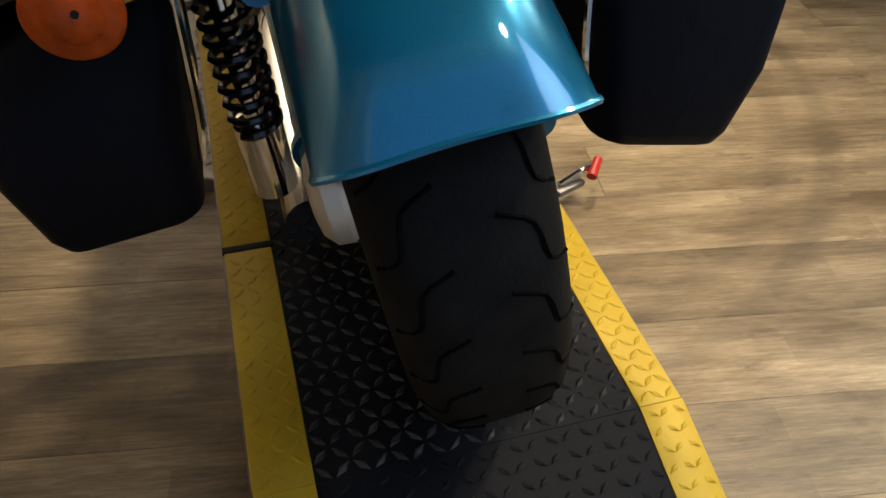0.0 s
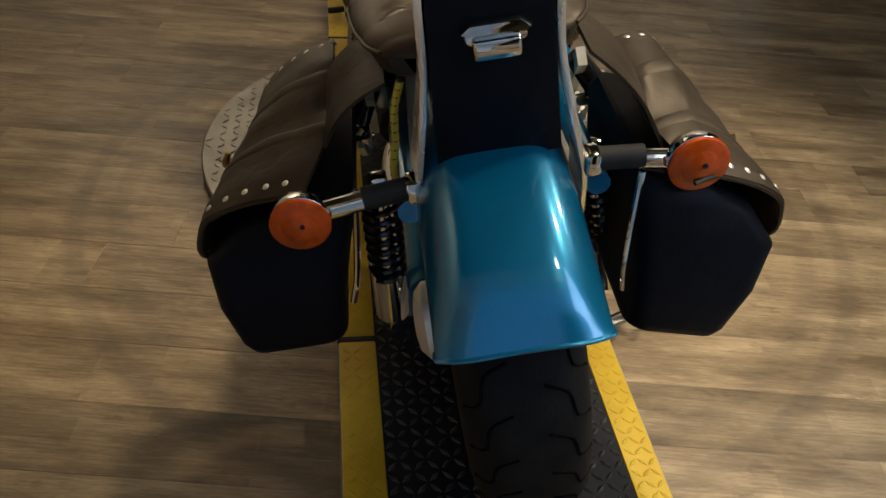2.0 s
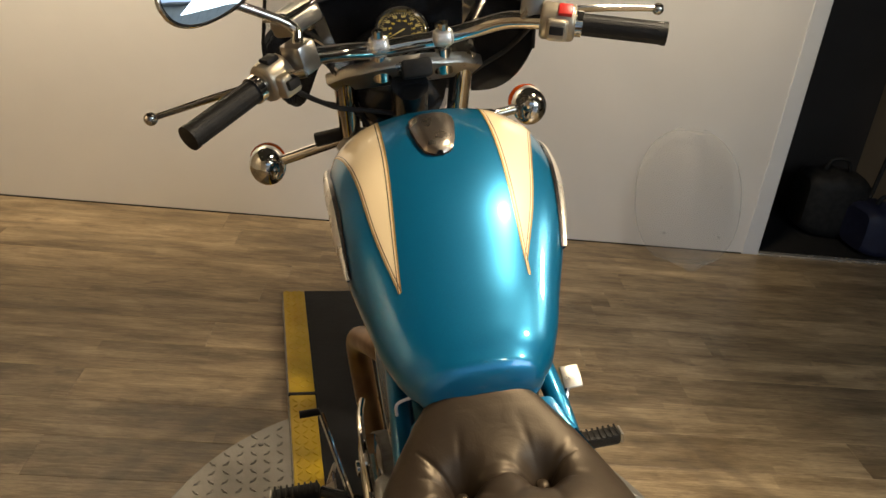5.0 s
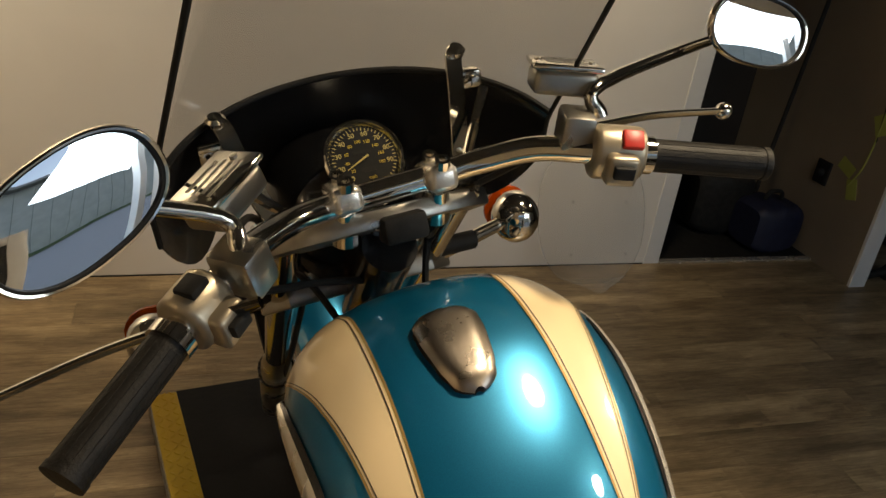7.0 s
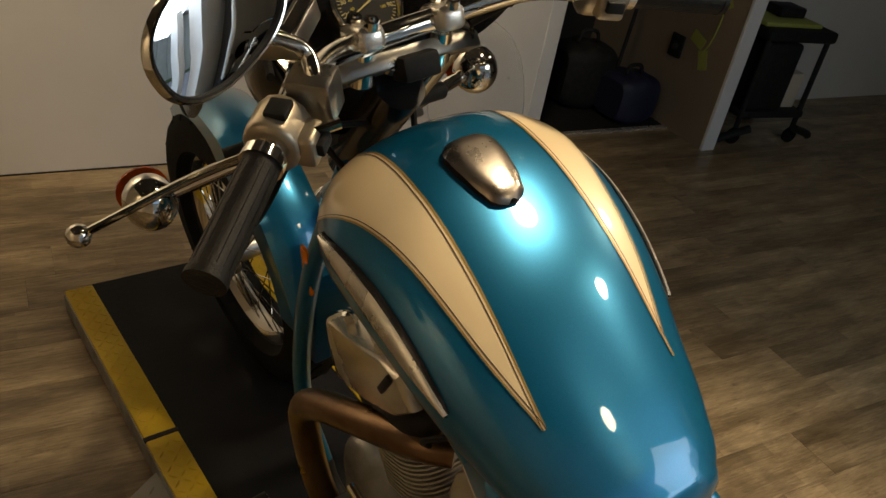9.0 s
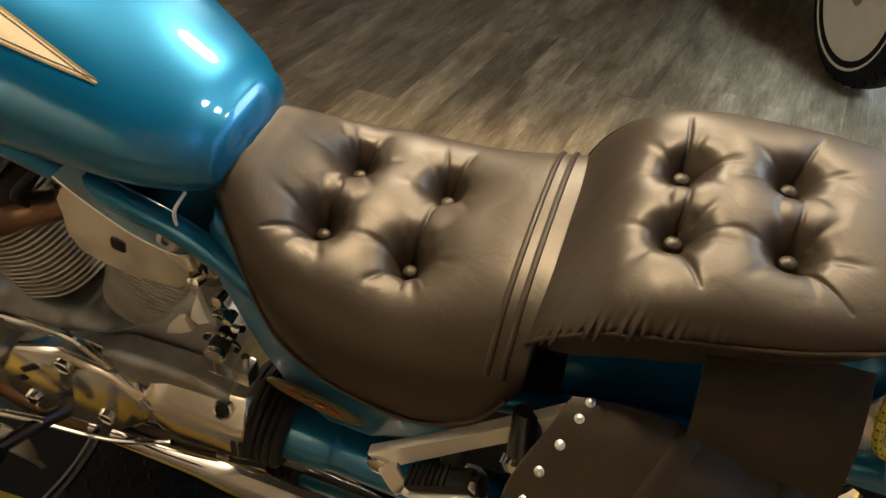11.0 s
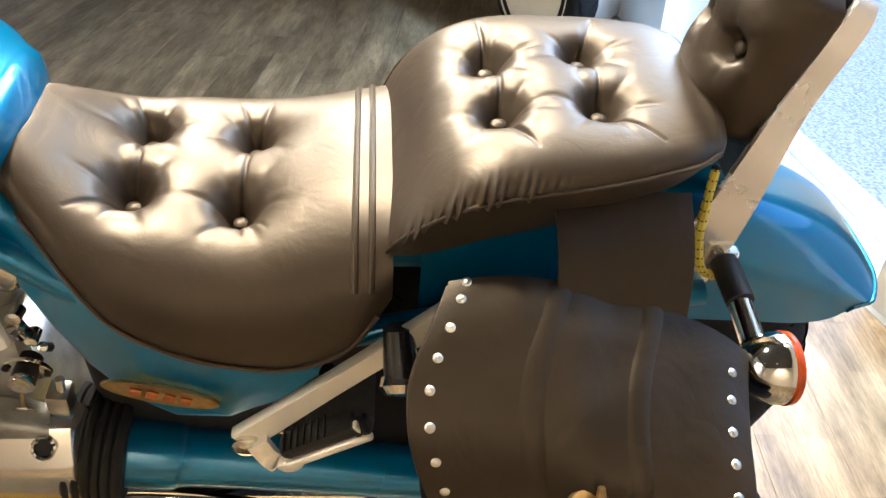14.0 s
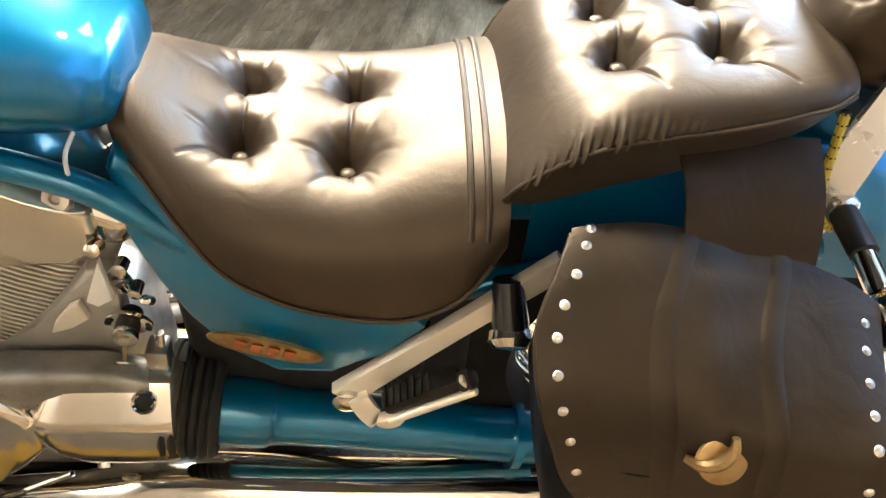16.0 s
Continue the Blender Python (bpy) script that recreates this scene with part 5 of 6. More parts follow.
    part("lens", lathe([(0.0, 0.014), (0.011, 0.013), (0.021, 0.010), (0.029, 0.004), (0.033, -0.004)], axis(c + Vector((0, -0.008, 0)), (0, -1, 0)), 28), AMBER, sig, "amber faceted lens")
    part("lens_rim", lathe([(0.0345, -0.001), (0.0362, 0.001), (0.0358, 0.006), (0.031, 0.009)], axis(c + Vector((0, -0.008, 0)), (0, -1, 0)), 28), AMBER, sig, "amber lens rim")
    part("screw", lathe([(0.003, 0), (0.003, 0.002), (0, 0.002)], axis(c + Vector((0.004, -0.0215, 0.004)), (0, -1, 0)), 8), BLACKM, sig)
    part("stalk", tube([c + Vector((-sg * 0.03, 0.008, 0)), (sg * 0.135, -0.262, 0.642)], 0.0125, 14), CHROME, sig)
    part("sleeve", tube([(sg * 0.165, -0.262, 0.640), (sg * 0.112, -0.260, 0.644)], 0.0145, 14), BLACKM, sig, "black stalk sleeve")
    part("mount", box(0.020, 0.03, 0.03, Matrix.Translation((sg * 0.104, -0.260, 0.644)), 0.005), CHROME, sig)
    # rider pegs
    pe = thing("foot_peg", "", "")
    pe.parent = bike
    p0, p1 = Vector((sg * 0.262 - 0.012, 0.834, 0.243)), Vector((sg * 0.356 - 0.012, 0.834, 0.246))
    part("rubber", box((p1 - p0).length, 0.032, 0.028, Matrix.Translation((p0 + p1) / 2), 0.007), GRIPR, pe, "ribbed black rubber peg")
    for k in range(8):
        part("rib", box(0.004, 0.034, 0.004, Matrix.Translation(p0 + (p1 - p0) * ((k + 0.5) / 8) + Vector((0, 0, 0.0145))), 0.001), GRIPR, pe)
    part("end_cap", box(0.006, 0.028, 0.024, Matrix.Translation(p1 + Vector((sg * 0.003, 0, 0))), 0.002), ALLOY, pe)
    part("bracket", tube([p0, (sg * 0.20, 0.80, 0.23), (sg * 0.12, 0.76, 0.20)], [0.012, 0.012, 0.014], 10), BLACK, pe)
# shift lever and brake pedal
part("peg_hanger", flat_bar([(-0.244, 0.905, 0.240), (-0.252, 0.862, 0.245), (-0.256, 0.825, 0.232), (-0.256, 0.808, 0.200), (-0.254, 0.812, 0.160)], [0.006, 0.012, 0.015, 0.012, 0.007], lambda s: (0.5, 0.6, 0.6), 0.008), ALLOY, bike, "twisted bright peg hanger")
part("shift_lever", tube([(-0.215, 0.80, 0.240), (-0.232, 0.88, 0.258), (-0.254, 0.975, 0.300), (-0.258, 0.990, 0.308)], 0.0062, 10), CHROME, bike, "chrome shift lever")
part("shift_pedal", tube([(-0.258, 0.972, 0.330), (-0.300, 0.969, 0.333)], 0.008, 12), GRIPR, bike, "black shift pedal rubber")
part("brake_pedal", tube([(0.19, 0.80, 0.22), (0.23, 0.87, 0.26), (0.265, 0.93, 0.315)], 0.008, 10), CHROME, bike, "chrome brake pedal arm")
part("brake_pad", box(0.042, 0.050, 0.010, Matrix.Translation((0.277, 0.943, 0.328)) @ Matrix.Rotation(radians(35), 4, "X"), 0.003), ALLOY, bike, "chequered brake pedal pad")
# side stand
# upper length coloured black for the shadow under the bike; lit end left chrome
stand = part("side_stand", tube([(-0.13, 0.76, 0.17), (-0.24, 0.79, 0.11), (-0.375, 0.837, 0.087)], 0.0105, 10), BLACK, bike, "side stand, blackened where it lies in shadow")
part("stand_tip", tube([(-0.370, 0.836, 0.088), (-0.462, 0.868, 0.072)], [0.0095, 0.008], 10), CHROME, stand, "chrome stand end outside the painted shadow")
part("stand_foot", lathe([(0.020, 0), (0.022, 0.004), (0.012, 0.008)], axis((-0.471, 0.872, 0.056), (0.195, 0.0, 0.98)), 14), CHROME, bike)

# drive shaft housing
part("shaft_housing", tube([(-0.122, 0.440, 0.300), (-0.122, 0.38, 0.289), (-0.122, 0.355, 0.284), (-0.122, 0.315, 0.276), (-0.122, 0.06, 0.229), (-0.122, 0.0, 0.219)], [0.047, 0.047, 0.045, 0.039, 0.037, 0.037], 26, 5), TEAL, bike, "teal drive shaft housing")
part("shaft_ring", tube([(-0.122, 0.094, 0.235), (-0.122, 0.086, 0.2335)], 0.0380, 26), TEAL, bike)
part("shaft_flange", tube([(-0.122, 0.036, 0.225), (-0.122, 0.024, 0.223)], 0.046, 26), TEAL, bike)
part("final_drive", lathe([(0.03, -0.05), (0.050, -0.035), (0.066, -0.012), (0.064, 0.008), (0.048, 0.022), (0.028, 0.026)], axis((-0.124, -0.115, 0.265), (-1, 0, 0)), 28), SATIN, bike, "polished final drive case")
for k in range(6):
    part("boot_ring", lathe([(0.062, -0.007), (0.072 - 0.001 * k, -0.003), (0.074 - 0.001 * k, 0.002), (0.070 - 0.001 * k, 0.006), (0.062, 0.007)], axis((-0.122, 0.470 - 0.0105 * k, 0.319 - 0.003 * k), (0, 1, 0.15)), 26), BLACKM, bike, "black rubber bellows ring")

part("swing_arm", tube([(0.118, 0.42, 0.300), (0.122, 0.15, 0.295), (0.126, -0.16, 0.318)], [0.030, 0.027, 0.024], 16), TEAL, bike, "teal swing arm")
part("axle_nut", lathe([(0.018, -0.01), (0.020, 0.01), (0.012, 0.016), (0, 0.016)], axis((0.140, -0.12, 0.345), (1, 0, 0)), 6), CHROME, bike)
part("cable_tie", tube([(-0.092, 0.492, 0.712), (-0.112, 0.497, 0.700), (-0.112, 0.500, 0.672), (-0.098, 0.502, 0.655)], 0.0022, 6, 4), PAPER, bike, "white cable tie")
eng = thing("engine", "", "")
eng.parent = bike
part("crankcase", box(0.25, 0.46, 0.25, Matrix.Translation((0, 0.76, 0.255)), 0.045, 4), CAST, eng, "cast aluminium crankcase")
CASE = [(0.460, 0.30), (0.475, 0.268), (0.547, 0.262), (0.69, 0.245), (0.80, 0.170), (0.90, 0.150), (0.955, 0.190), (0.958, 0.245), (0.91, 0.305), (0.83, 0.335), (0.74, 0.375), (0.64, 0.424), (0.524, 0.424), (0.470, 0.405), (0.458, 0.385)]
FRONTC = [(0.610, 0.300), (0.650, 0.250), (0.690, 0.224), (0.760, 0.194), (0.850, 0.188), (0.892, 0.240), (0.876, 0.318), (0.812, 0.385), (0.720, 0.420), (0.640, 0.396), (0.612, 0.356)]


def pod(sg):
    """Long rounded cover: upright face, top half leaning in towards the engine."""
    rows = []
    for v, lo, mid, hi, out in ((0.636, 0.318, 0.330, 0.344, 0.150), (0.628, 0.304, 0.340, 0.362, 0.170), (0.612, 0.286, 0.350, 0.378, 0.184), (0.590, 0.272, 0.354, 0.396, 0.189), (0.565, 0.265, 0.356, 0.407, 0.191), (0.52, 0.264, 0.357, 0.409, 0.191),
                                (0.47, 0.266, 0.358, 0.408, 0.191), (0.453, 0.270, 0.357, 0.404, 0.188), (0.447, 0.282, 0.352, 0.394, 0.178), (0.445, 0.292, 0.346, 0.384, 0.150)):
        rows.append([(sg * u, v, w) for u, w in ((0.120, lo + 0.004), (out - 0.018, lo), (out - 0.006, lo + 0.006), (out, lo + 0.022), (out + 0.001, (lo + mid) / 2), (out, mid - 0.008), (out - 0.002, mid), (out - 0.008, mid + 0.008), (out - 0.030, hi - 0.006), (out - 0.037, hi - 0.001), (0.120, hi))])
    return grid(rows, cv=True, cap=True)


for sg in (-1, 1):
    cc = part("side_case", prism(CASE, 0.046, side(sg * 0.142, sg), 0.014, 4), CAST, eng, "dark cast engine side case")
    rc = part("rear_side_cover", pod(sg), POLISH, eng, "polished rear side cover")
    fc = part("front_side_cover", prism(FRONTC, 0.042, side(sg * 0.164, sg), 0.013, 5), POLISH, eng, "polished front side cover")
    for u, v, w, pc in ((0.173, 0.480, 0.389, rc), (0.173, 0.622, 0.357, rc), (0.187, 0.72, 0.392, fc), (0.187, 0.845, 0.235, fc), (0.187, 0.70, 0.262, fc)):
        bo = part("bolt", lathe([(0.0135, -0.012), (0.0145, 0.003), (0.0125, 0.005), (0.0105, 0.003), (0.010, -0.002)], axis((sg * u, v, w), (sg * 0.8, 0, 0.6 if u < 0.18 else 0)), 16), CHROME, pc, "recessed socket bolt")
        part("bolt_socket", lathe([(0.0102, 0.0), (0.0102, 0.0012), (0, 0.0012)], axis((sg * u, v, w), (sg * 0.8, 0, 0.6 if u < 0.18 else 0)), 6), BLACKM, bo)
    for v, w, l2, r2 in ((0.80, 0.345, 0.050, -38), (0.765, 0.290, 0.044, -38), (0.835, 0.300, 0.030, -38)):
        part("cooling_slot", box(0.006, l2, 0.012, Matrix.Translation((sg * 0.1845, v, w)) @ Matrix.Rotation(radians(r2), 4, "X"), 0.003), BLACKM, fc)
    part("case_edge", tube([(sg * 0.165, 0.845, 0.440), (sg * 0.172, 0.775, 0.458), (sg * 0.172, 0.70, 0.458), (sg * 0.170, 0.668, 0.420), (sg * 0.168, 0.640, 0.365)], 0.0065, 10, 5), CHROME, eng, "chrome cover edge")
    part("link_rod", tube([(sg * 0.190, 0.87, 0.150), (sg * 0.186, 0.72, 0.175), (sg * 0.180, 0.60, 0.235)], 0.0045, 8), CHROME, eng)
for v0, w0, tilt, nm in ((0.662, 0.385, 26, "rear_cylinder"), (0.815, 0.385, -25, "front_cylinder")):
    mm = Matrix.Translation((0, v0, w0)) @ Matrix.Rotation(radians(tilt), 4, "X")
    cy = part(nm, lathe([(0.062, 0), (0.062, 0.20)], mm, 32), CAST, eng, "air-cooled finned cylinder")
    for k in range(22):
        h = 0.012 + 0.0082 * k
        part("fin", prism([(0.098 * math.copysign(abs(math.cos(a)) ** 0.6, math.cos(a)), 0.085 * math.copysign(abs(math.sin(a)) ** 0.6, math.sin(a))) for a in np.linspace(0, 2 * math.pi, 28, endpoint=False)], 0.0034, mm @ Matrix.Translation((0, 0, h)), 0), FINM, cy, smooth=False)
    hd = part("cylinder_head", box(0.19, 0.165, 0.055, mm @ Matrix.Translation((0, 0, 0.218)), 0.012, 3), CAST, eng, "cast cylinder head")
    hc = part("head_cover", box(0.205, 0.175, 0.05, mm @ Matrix.Translation((-0.004, 0, 0.268)), 0.016, 4), CHROME, eng, "chrome head cover")
    for dx in (-0.085, 0.085):
        for dy in (-0.07, 0.07):
            part("bolt", lathe([(0.0075, 0), (0.0075, 0.008), (0.004, 0.009), (0, 0.009)], mm @ Matrix.Translation((dx, dy, 0.292)), 8), CHROME, hc)
# chrome shield on the rear cylinder
SHIELD = [(0.632, 0.718), (0.612, 0.700), (0.560, 0.660), (0.510, 0.640), (0.494, 0.630), (0.494, 0.606), (0.512, 0.585), (0.524, 0.560), (0.60, 0.556), (0.662, 0.582), (0.668, 0.618), (0.650, 0.68)]
shd = part("cylinder_shield", prism(SHIELD, 0.022, side(-0.110, -1), 0.007, 3), SHIELDM, eng, "polished cylinder side shield")
part("socket", box(0.005, 0.018, 0.020, Matrix.Translation((-0.1215, 0.590, 0.622)) @ Matrix.Rotation(radians(15), 4, "X"), 0.002), BLACKM, shd)
part("rim_plate", flat_bar([(-0.112, 0.630, 0.724), (-0.114, 0.600, 0.699), (-0.114, 0.555, 0.664), (-0.114, 0.512, 0.646), (-0.110, 0.496, 0.640)], [0.016, 0.016, 0.016, 0.015, 0.012], lambda s: (1, 0, 0.1), 0.004), BRIGHT, shd, "bright upper rim plate")
part("lug", lathe([(0.013, -0.006), (0.015, 0.0), (0.013, 0.006), (0.006, 0.007), (0.005, 0.002)], axis((-0.116, 0.516, 0.652), (-0.8, 0, 0.6)), 16), ALLOY, shd, "round lug with a hole")
SH2 = [(0.972, 0.660), (0.903, 0.685), (0.812, 0.719), (0.772, 0.732), (0.741, 0.690), (0.781, 0.640), (0.86, 0.590), (0.950, 0.555), (0.968, 0.60)]
part("head_shield", prism(SH2, 0.050, side(-0.100, -1), 0.010, 3), SHIELDM, eng, "polished front head cover")
COVER = [(0.494, 0.545), (0.496, 0.507), (0.503, 0.440), (0.515, 0.398), (0.540, 0.374), (0.575, 0.362), (0.64, 0.340), (0.70, 0.325), (0.765, 0.318), (0.775, 0.350), (0.71, 0.372), (0.655, 0.402), (0.600, 0.450), (0.555, 0.500), (0.522, 0.545)]
part("gear_cover", prism(COVER, 0.030, side(-0.098, -1), 0.010, 3), MATTC, eng, "smooth matt cast gear cover")
part("wedge_bracket", prism([(0.498, 0.572), (0.497, 0.512), (0.515, 0.500), (0.526, 0.508), (0.512, 0.540)], 0.010, side(-0.120, -1), 0.002), PAPER, eng, "white wedge-shaped bracket")
part("wedge_bracket", prism([(0.535, 0.505), (0.530, 0.478), (0.552, 0.462), (0.578, 0.452), (0.570, 0.470), (0.548, 0.498)], 0.010, side(-0.120, -1), 0.003), SATIN, eng, "satin bracket beside the fins")
for k in range(6):
    part("case_rib", tube([(-0.108, 0.512 + 0.014 * k, 0.366 - 0.003 * k), (-0.128, 0.520 + 0.014 * k, 0.352 - 0.003 * k), (-0.140, 0.534 + 0.014 * k, 0.322 - 0.003 * k)], 0.0045, 8), CAST, eng, "dark cast cooling rib")
part("rear_bracket", box(0.030, 0.026, 0.085, Matrix.Translation((-0.124, 0.470, 0.392)) @ Matrix.Rotation(radians(6), 4, "X"), 0.005), ALLOY, eng, "polished rear mounting bracket")
part("head_bolt", lathe([(0.010, -0.006), (0.010, 0.010), (0.005, 0.012), (0, 0.012)], axis((-0.100, 0.935, 0.682), (-0.2, 0.2, 1)), 8), CHROME, eng)
part("head_bolt", lathe([(0.010, -0.006), (0.010, 0.010), (0.005, 0.012), (0, 0.012)], axis((-0.100, 0.86, 0.712), (-0.2, 0.2, 1)), 8), CHROME, eng)
part("head_slot", box(0.010, 0.012, 0.055, Matrix.Translation((-0.124, 0.80, 0.69)) @ Matrix.Rotation(radians(28), 4, "X"), 0.003), BLACKM, eng)
part("air_duct", tube([(-0.06, 0.74, 0.66), (-0.098, 0.77, 0.625), (-0.10, 0.86, 0.572), (-0.085, 0.94, 0.535)], [0.018, 0.02, 0.02, 0.016], 14), BLACKM, eng, "black rubber duct")
part("intake_box", box(0.11, 0.16, 0.12, Matrix.Translation((0.02, 0.70, 0.62)), 0.02, 3), BLACKM, eng, "black intake box")
part("plug_lead", tube([(-0.09, 0.74, 0.60), (-0.12, 0.72, 0.66), (-0.10, 0.68, 0.70), (-0.05, 0.66, 0.72)], 0.0045, 8), BLACKM, eng)
lock = part("key_lock", tube([(-0.105, 0.492, 0.468), (-0.140, 0.490, 0.470)], 0.0135, 18), BLACKM, eng, "black lock barrel")
part("lock_face", lathe([(0.0138, -0.004), (0.0150, 0.0), (0.0138, 0.004), (0.009, 0.0045), (0.004, 0.002), (0, 0.002)], axis((-0.141, 0.490, 0.470), (-1, 0, 0)), 20), CHROME, lock, "chrome lock face")
part("lock_flange", prism([(0.026 * math.copysign(abs(math.cos(a)) ** 1.5, math.cos(a)), 0.018 * math.sin(a)) for a in np.linspace(0, 2 * math.pi, 28, endpoint=False)], 0.005, side(-0.121, -1) @ Matrix.Translation((0.490, 0.470, 0)) @ Matrix.Rotation(radians(14), 4, "Z"), 0.0015), CHROME, lock, "oval chrome lock flange")
for dv, dw in ((0.021, 0.005), (-0.021, -0.005)):
    part("flange_bolt", lathe([(0.004, -0.002), (0.004, 0.003), (0, 0.004)], axis((-0.124, 0.490 + dv, 0.470 + dw), (-1, 0, 0)), 8), BLACKM, lock)
ring_o = part("key_ring", tube([(-0.140 - 0.004 * math.sin(a), 0.503 + 0.0115 * math.cos(a), 0.414 + 0.0115 * math.sin(a)) for a in np.linspace(0, 2 * math.pi, 16)], 0.0016, 6, 2), CHROME, eng, "split key ring")
part("link", tube([(-0.140, 0.494, 0.456), (-0.144, 0.497, 0.440), (-0.141, 0.501, 0.425)], 0.0022, 6, 3), BRASS, ring_o)
part("chain", tube([(-0.141, 0.503, 0.403), (-0.146, 0.500, 0.380), (-0.150, 0.494, 0.358)], 0.0014, 6, 3), CHROME, ring_o)
for u, v, w, r, d in ((0.108, 0.486, 0.545, 0.008, (-1, 0, 0.2)), (0.112, 0.486, 0.528, 0.010, (-0.3, 0, 1)), (0.112, 0.476, 0.512, 0.007, (-1, 0, 0)), (0.114, 0.466, 0.500, 0.006, (-0.6, 0, 0.8)), (0.128, 0.463, 0.424, 0.0065, (-1, 0, 0)), (0.118, 0.500, 0.585, 0.008, (-1, 0, 0.5))):
    part("bolt", lathe([(r, -0.012), (r, 0.006), (r * 0.5, 0.008), (0, 0.008)], axis((-u, v, w), d), 12), CHROME, eng)
part("pin", tube([(-0.128, 0.463, 0.424), (-0.122, 0.461, 0.452)], 0.0055, 10), CHROME, eng)
part("drain_bolt", lathe([(0.014, -0.014), (0.014, -0.004), (0.018, -0.003), (0.018, 0.003), (0.010, 0.004), (0.010, 0.012), (0, 0.013)], axis((-0.150, 0.570, 0.222), (-0.7, 0, -0.7)), 14), CHROME, eng, "chrome bolt under the cover")
# exhausts
ex = thing("exhaust", "", "")
ex.parent = bike
part("front_header", tube([(-0.07, 0.72, 0.600), (-0.105, 0.76, 0.600), (-0.135, 0.86, 0.560), (-0.152, 0.955, 0.505), (-0.158, 1.010, 0.445), (-0.158, 1.020, 0.36), (-0.155, 1.00, 0.24), (-0.150, 0.93, 0.150), (-0.150, 0.80, 0.118)], [0.023, 0.0235, 0.024, 0.0245, 0.025, 0.025, 0.025, 0.025, 0.025], 18, 8), HEADER, ex, "heat-browned exhaust header")
for sg, back_end in ((-1, -0.03), (1, 0.16)):
    part("muffler", tube([(sg * 0.150, 0.80, 0.118), (sg * 0.158, 0.62, 0.140), (sg * 0.160, 0.47, 0.160), (sg * 0.165, 0.26, 0.152), (sg * 0.165, back_end, 0.150)], [0.025, 0.030, 0.046, 0.046, 0.042], 20, 6), CHROME, ex, "chrome muffler")
# mud and battery cover between shaft and frame
part("swing_box", box(0.20, 0.36, 0.24, Matrix.Translation((0.0, 0.27, 0.400)), 0.03, 3), BLACKM, bike, "black inner cover")
part("inner_fender", box(0.17, 0.26, 0.09, Matrix.Translation((-0.005, 0.06, 0.640)), 0.02, 3), TEAL, bike, "teal fender strut panel")
part("radiator_guard", box(0.16, 0.03, 0.26, Matrix.Translation((0, 1.13, 0.50)) @ Matrix.Rotation(radians(12), 4, "X"), 0.008), TEAL, bike, "teal front panel")
part("reflector", prism([(-0.012, -0.045), (0.012, -0.045), (0.012, 0.045), (-0.012, 0.045)], 0.008, side(-0.092, -1) @ Matrix.Translation((1.090, 0.648, 0)) @ Matrix.Rotation(radians(3), 4, "Z"), 0.003), REFL, bike, "orange side reflector")
for sg in (-1, 1):
    lk = part("helmet_lock", tube([(sg * 0.158, 0.084, 0.590), (sg * 0.188, 0.078, 0.540)], [0.016, 0.020], 16), BLACK, bike, "black and chrome helmet lock")
    part("lock_face", lathe([(0.023, -0.006), (0.025, 0.004), (0.018, 0.012), (0, 0.014)], axis((sg * 0.190, 0.078, 0.536), (sg * 0.9, 0, -0.5)), 20), CHROME, lk)
# cord round the strut
cd = part("cord", tube([(-0.100, -0.216, 0.760), (-0.112, -0.214, 0.725), (-0.118, -0.218, 0.685), (-0.126, -0.228, 0.650), (-0.120, -0.25, 0.630)], 0.0048, 8, 6), CORDY, bike, "yellow and black braided cord")
for k in range(14):
    q = at([(0, -0.100, -0.216, 0.760), (1, -0.112, -0.214, 0.725), (2, -0.118, -0.218, 0.685), (3, -0.126, -0.228, 0.650), (4, -0.120, -0.25, 0.630)], 4 * k / 14)
    part("cord_mark", ball(0.0054, q, 6, (1, 1, 0.45)), BLACKM, cd)

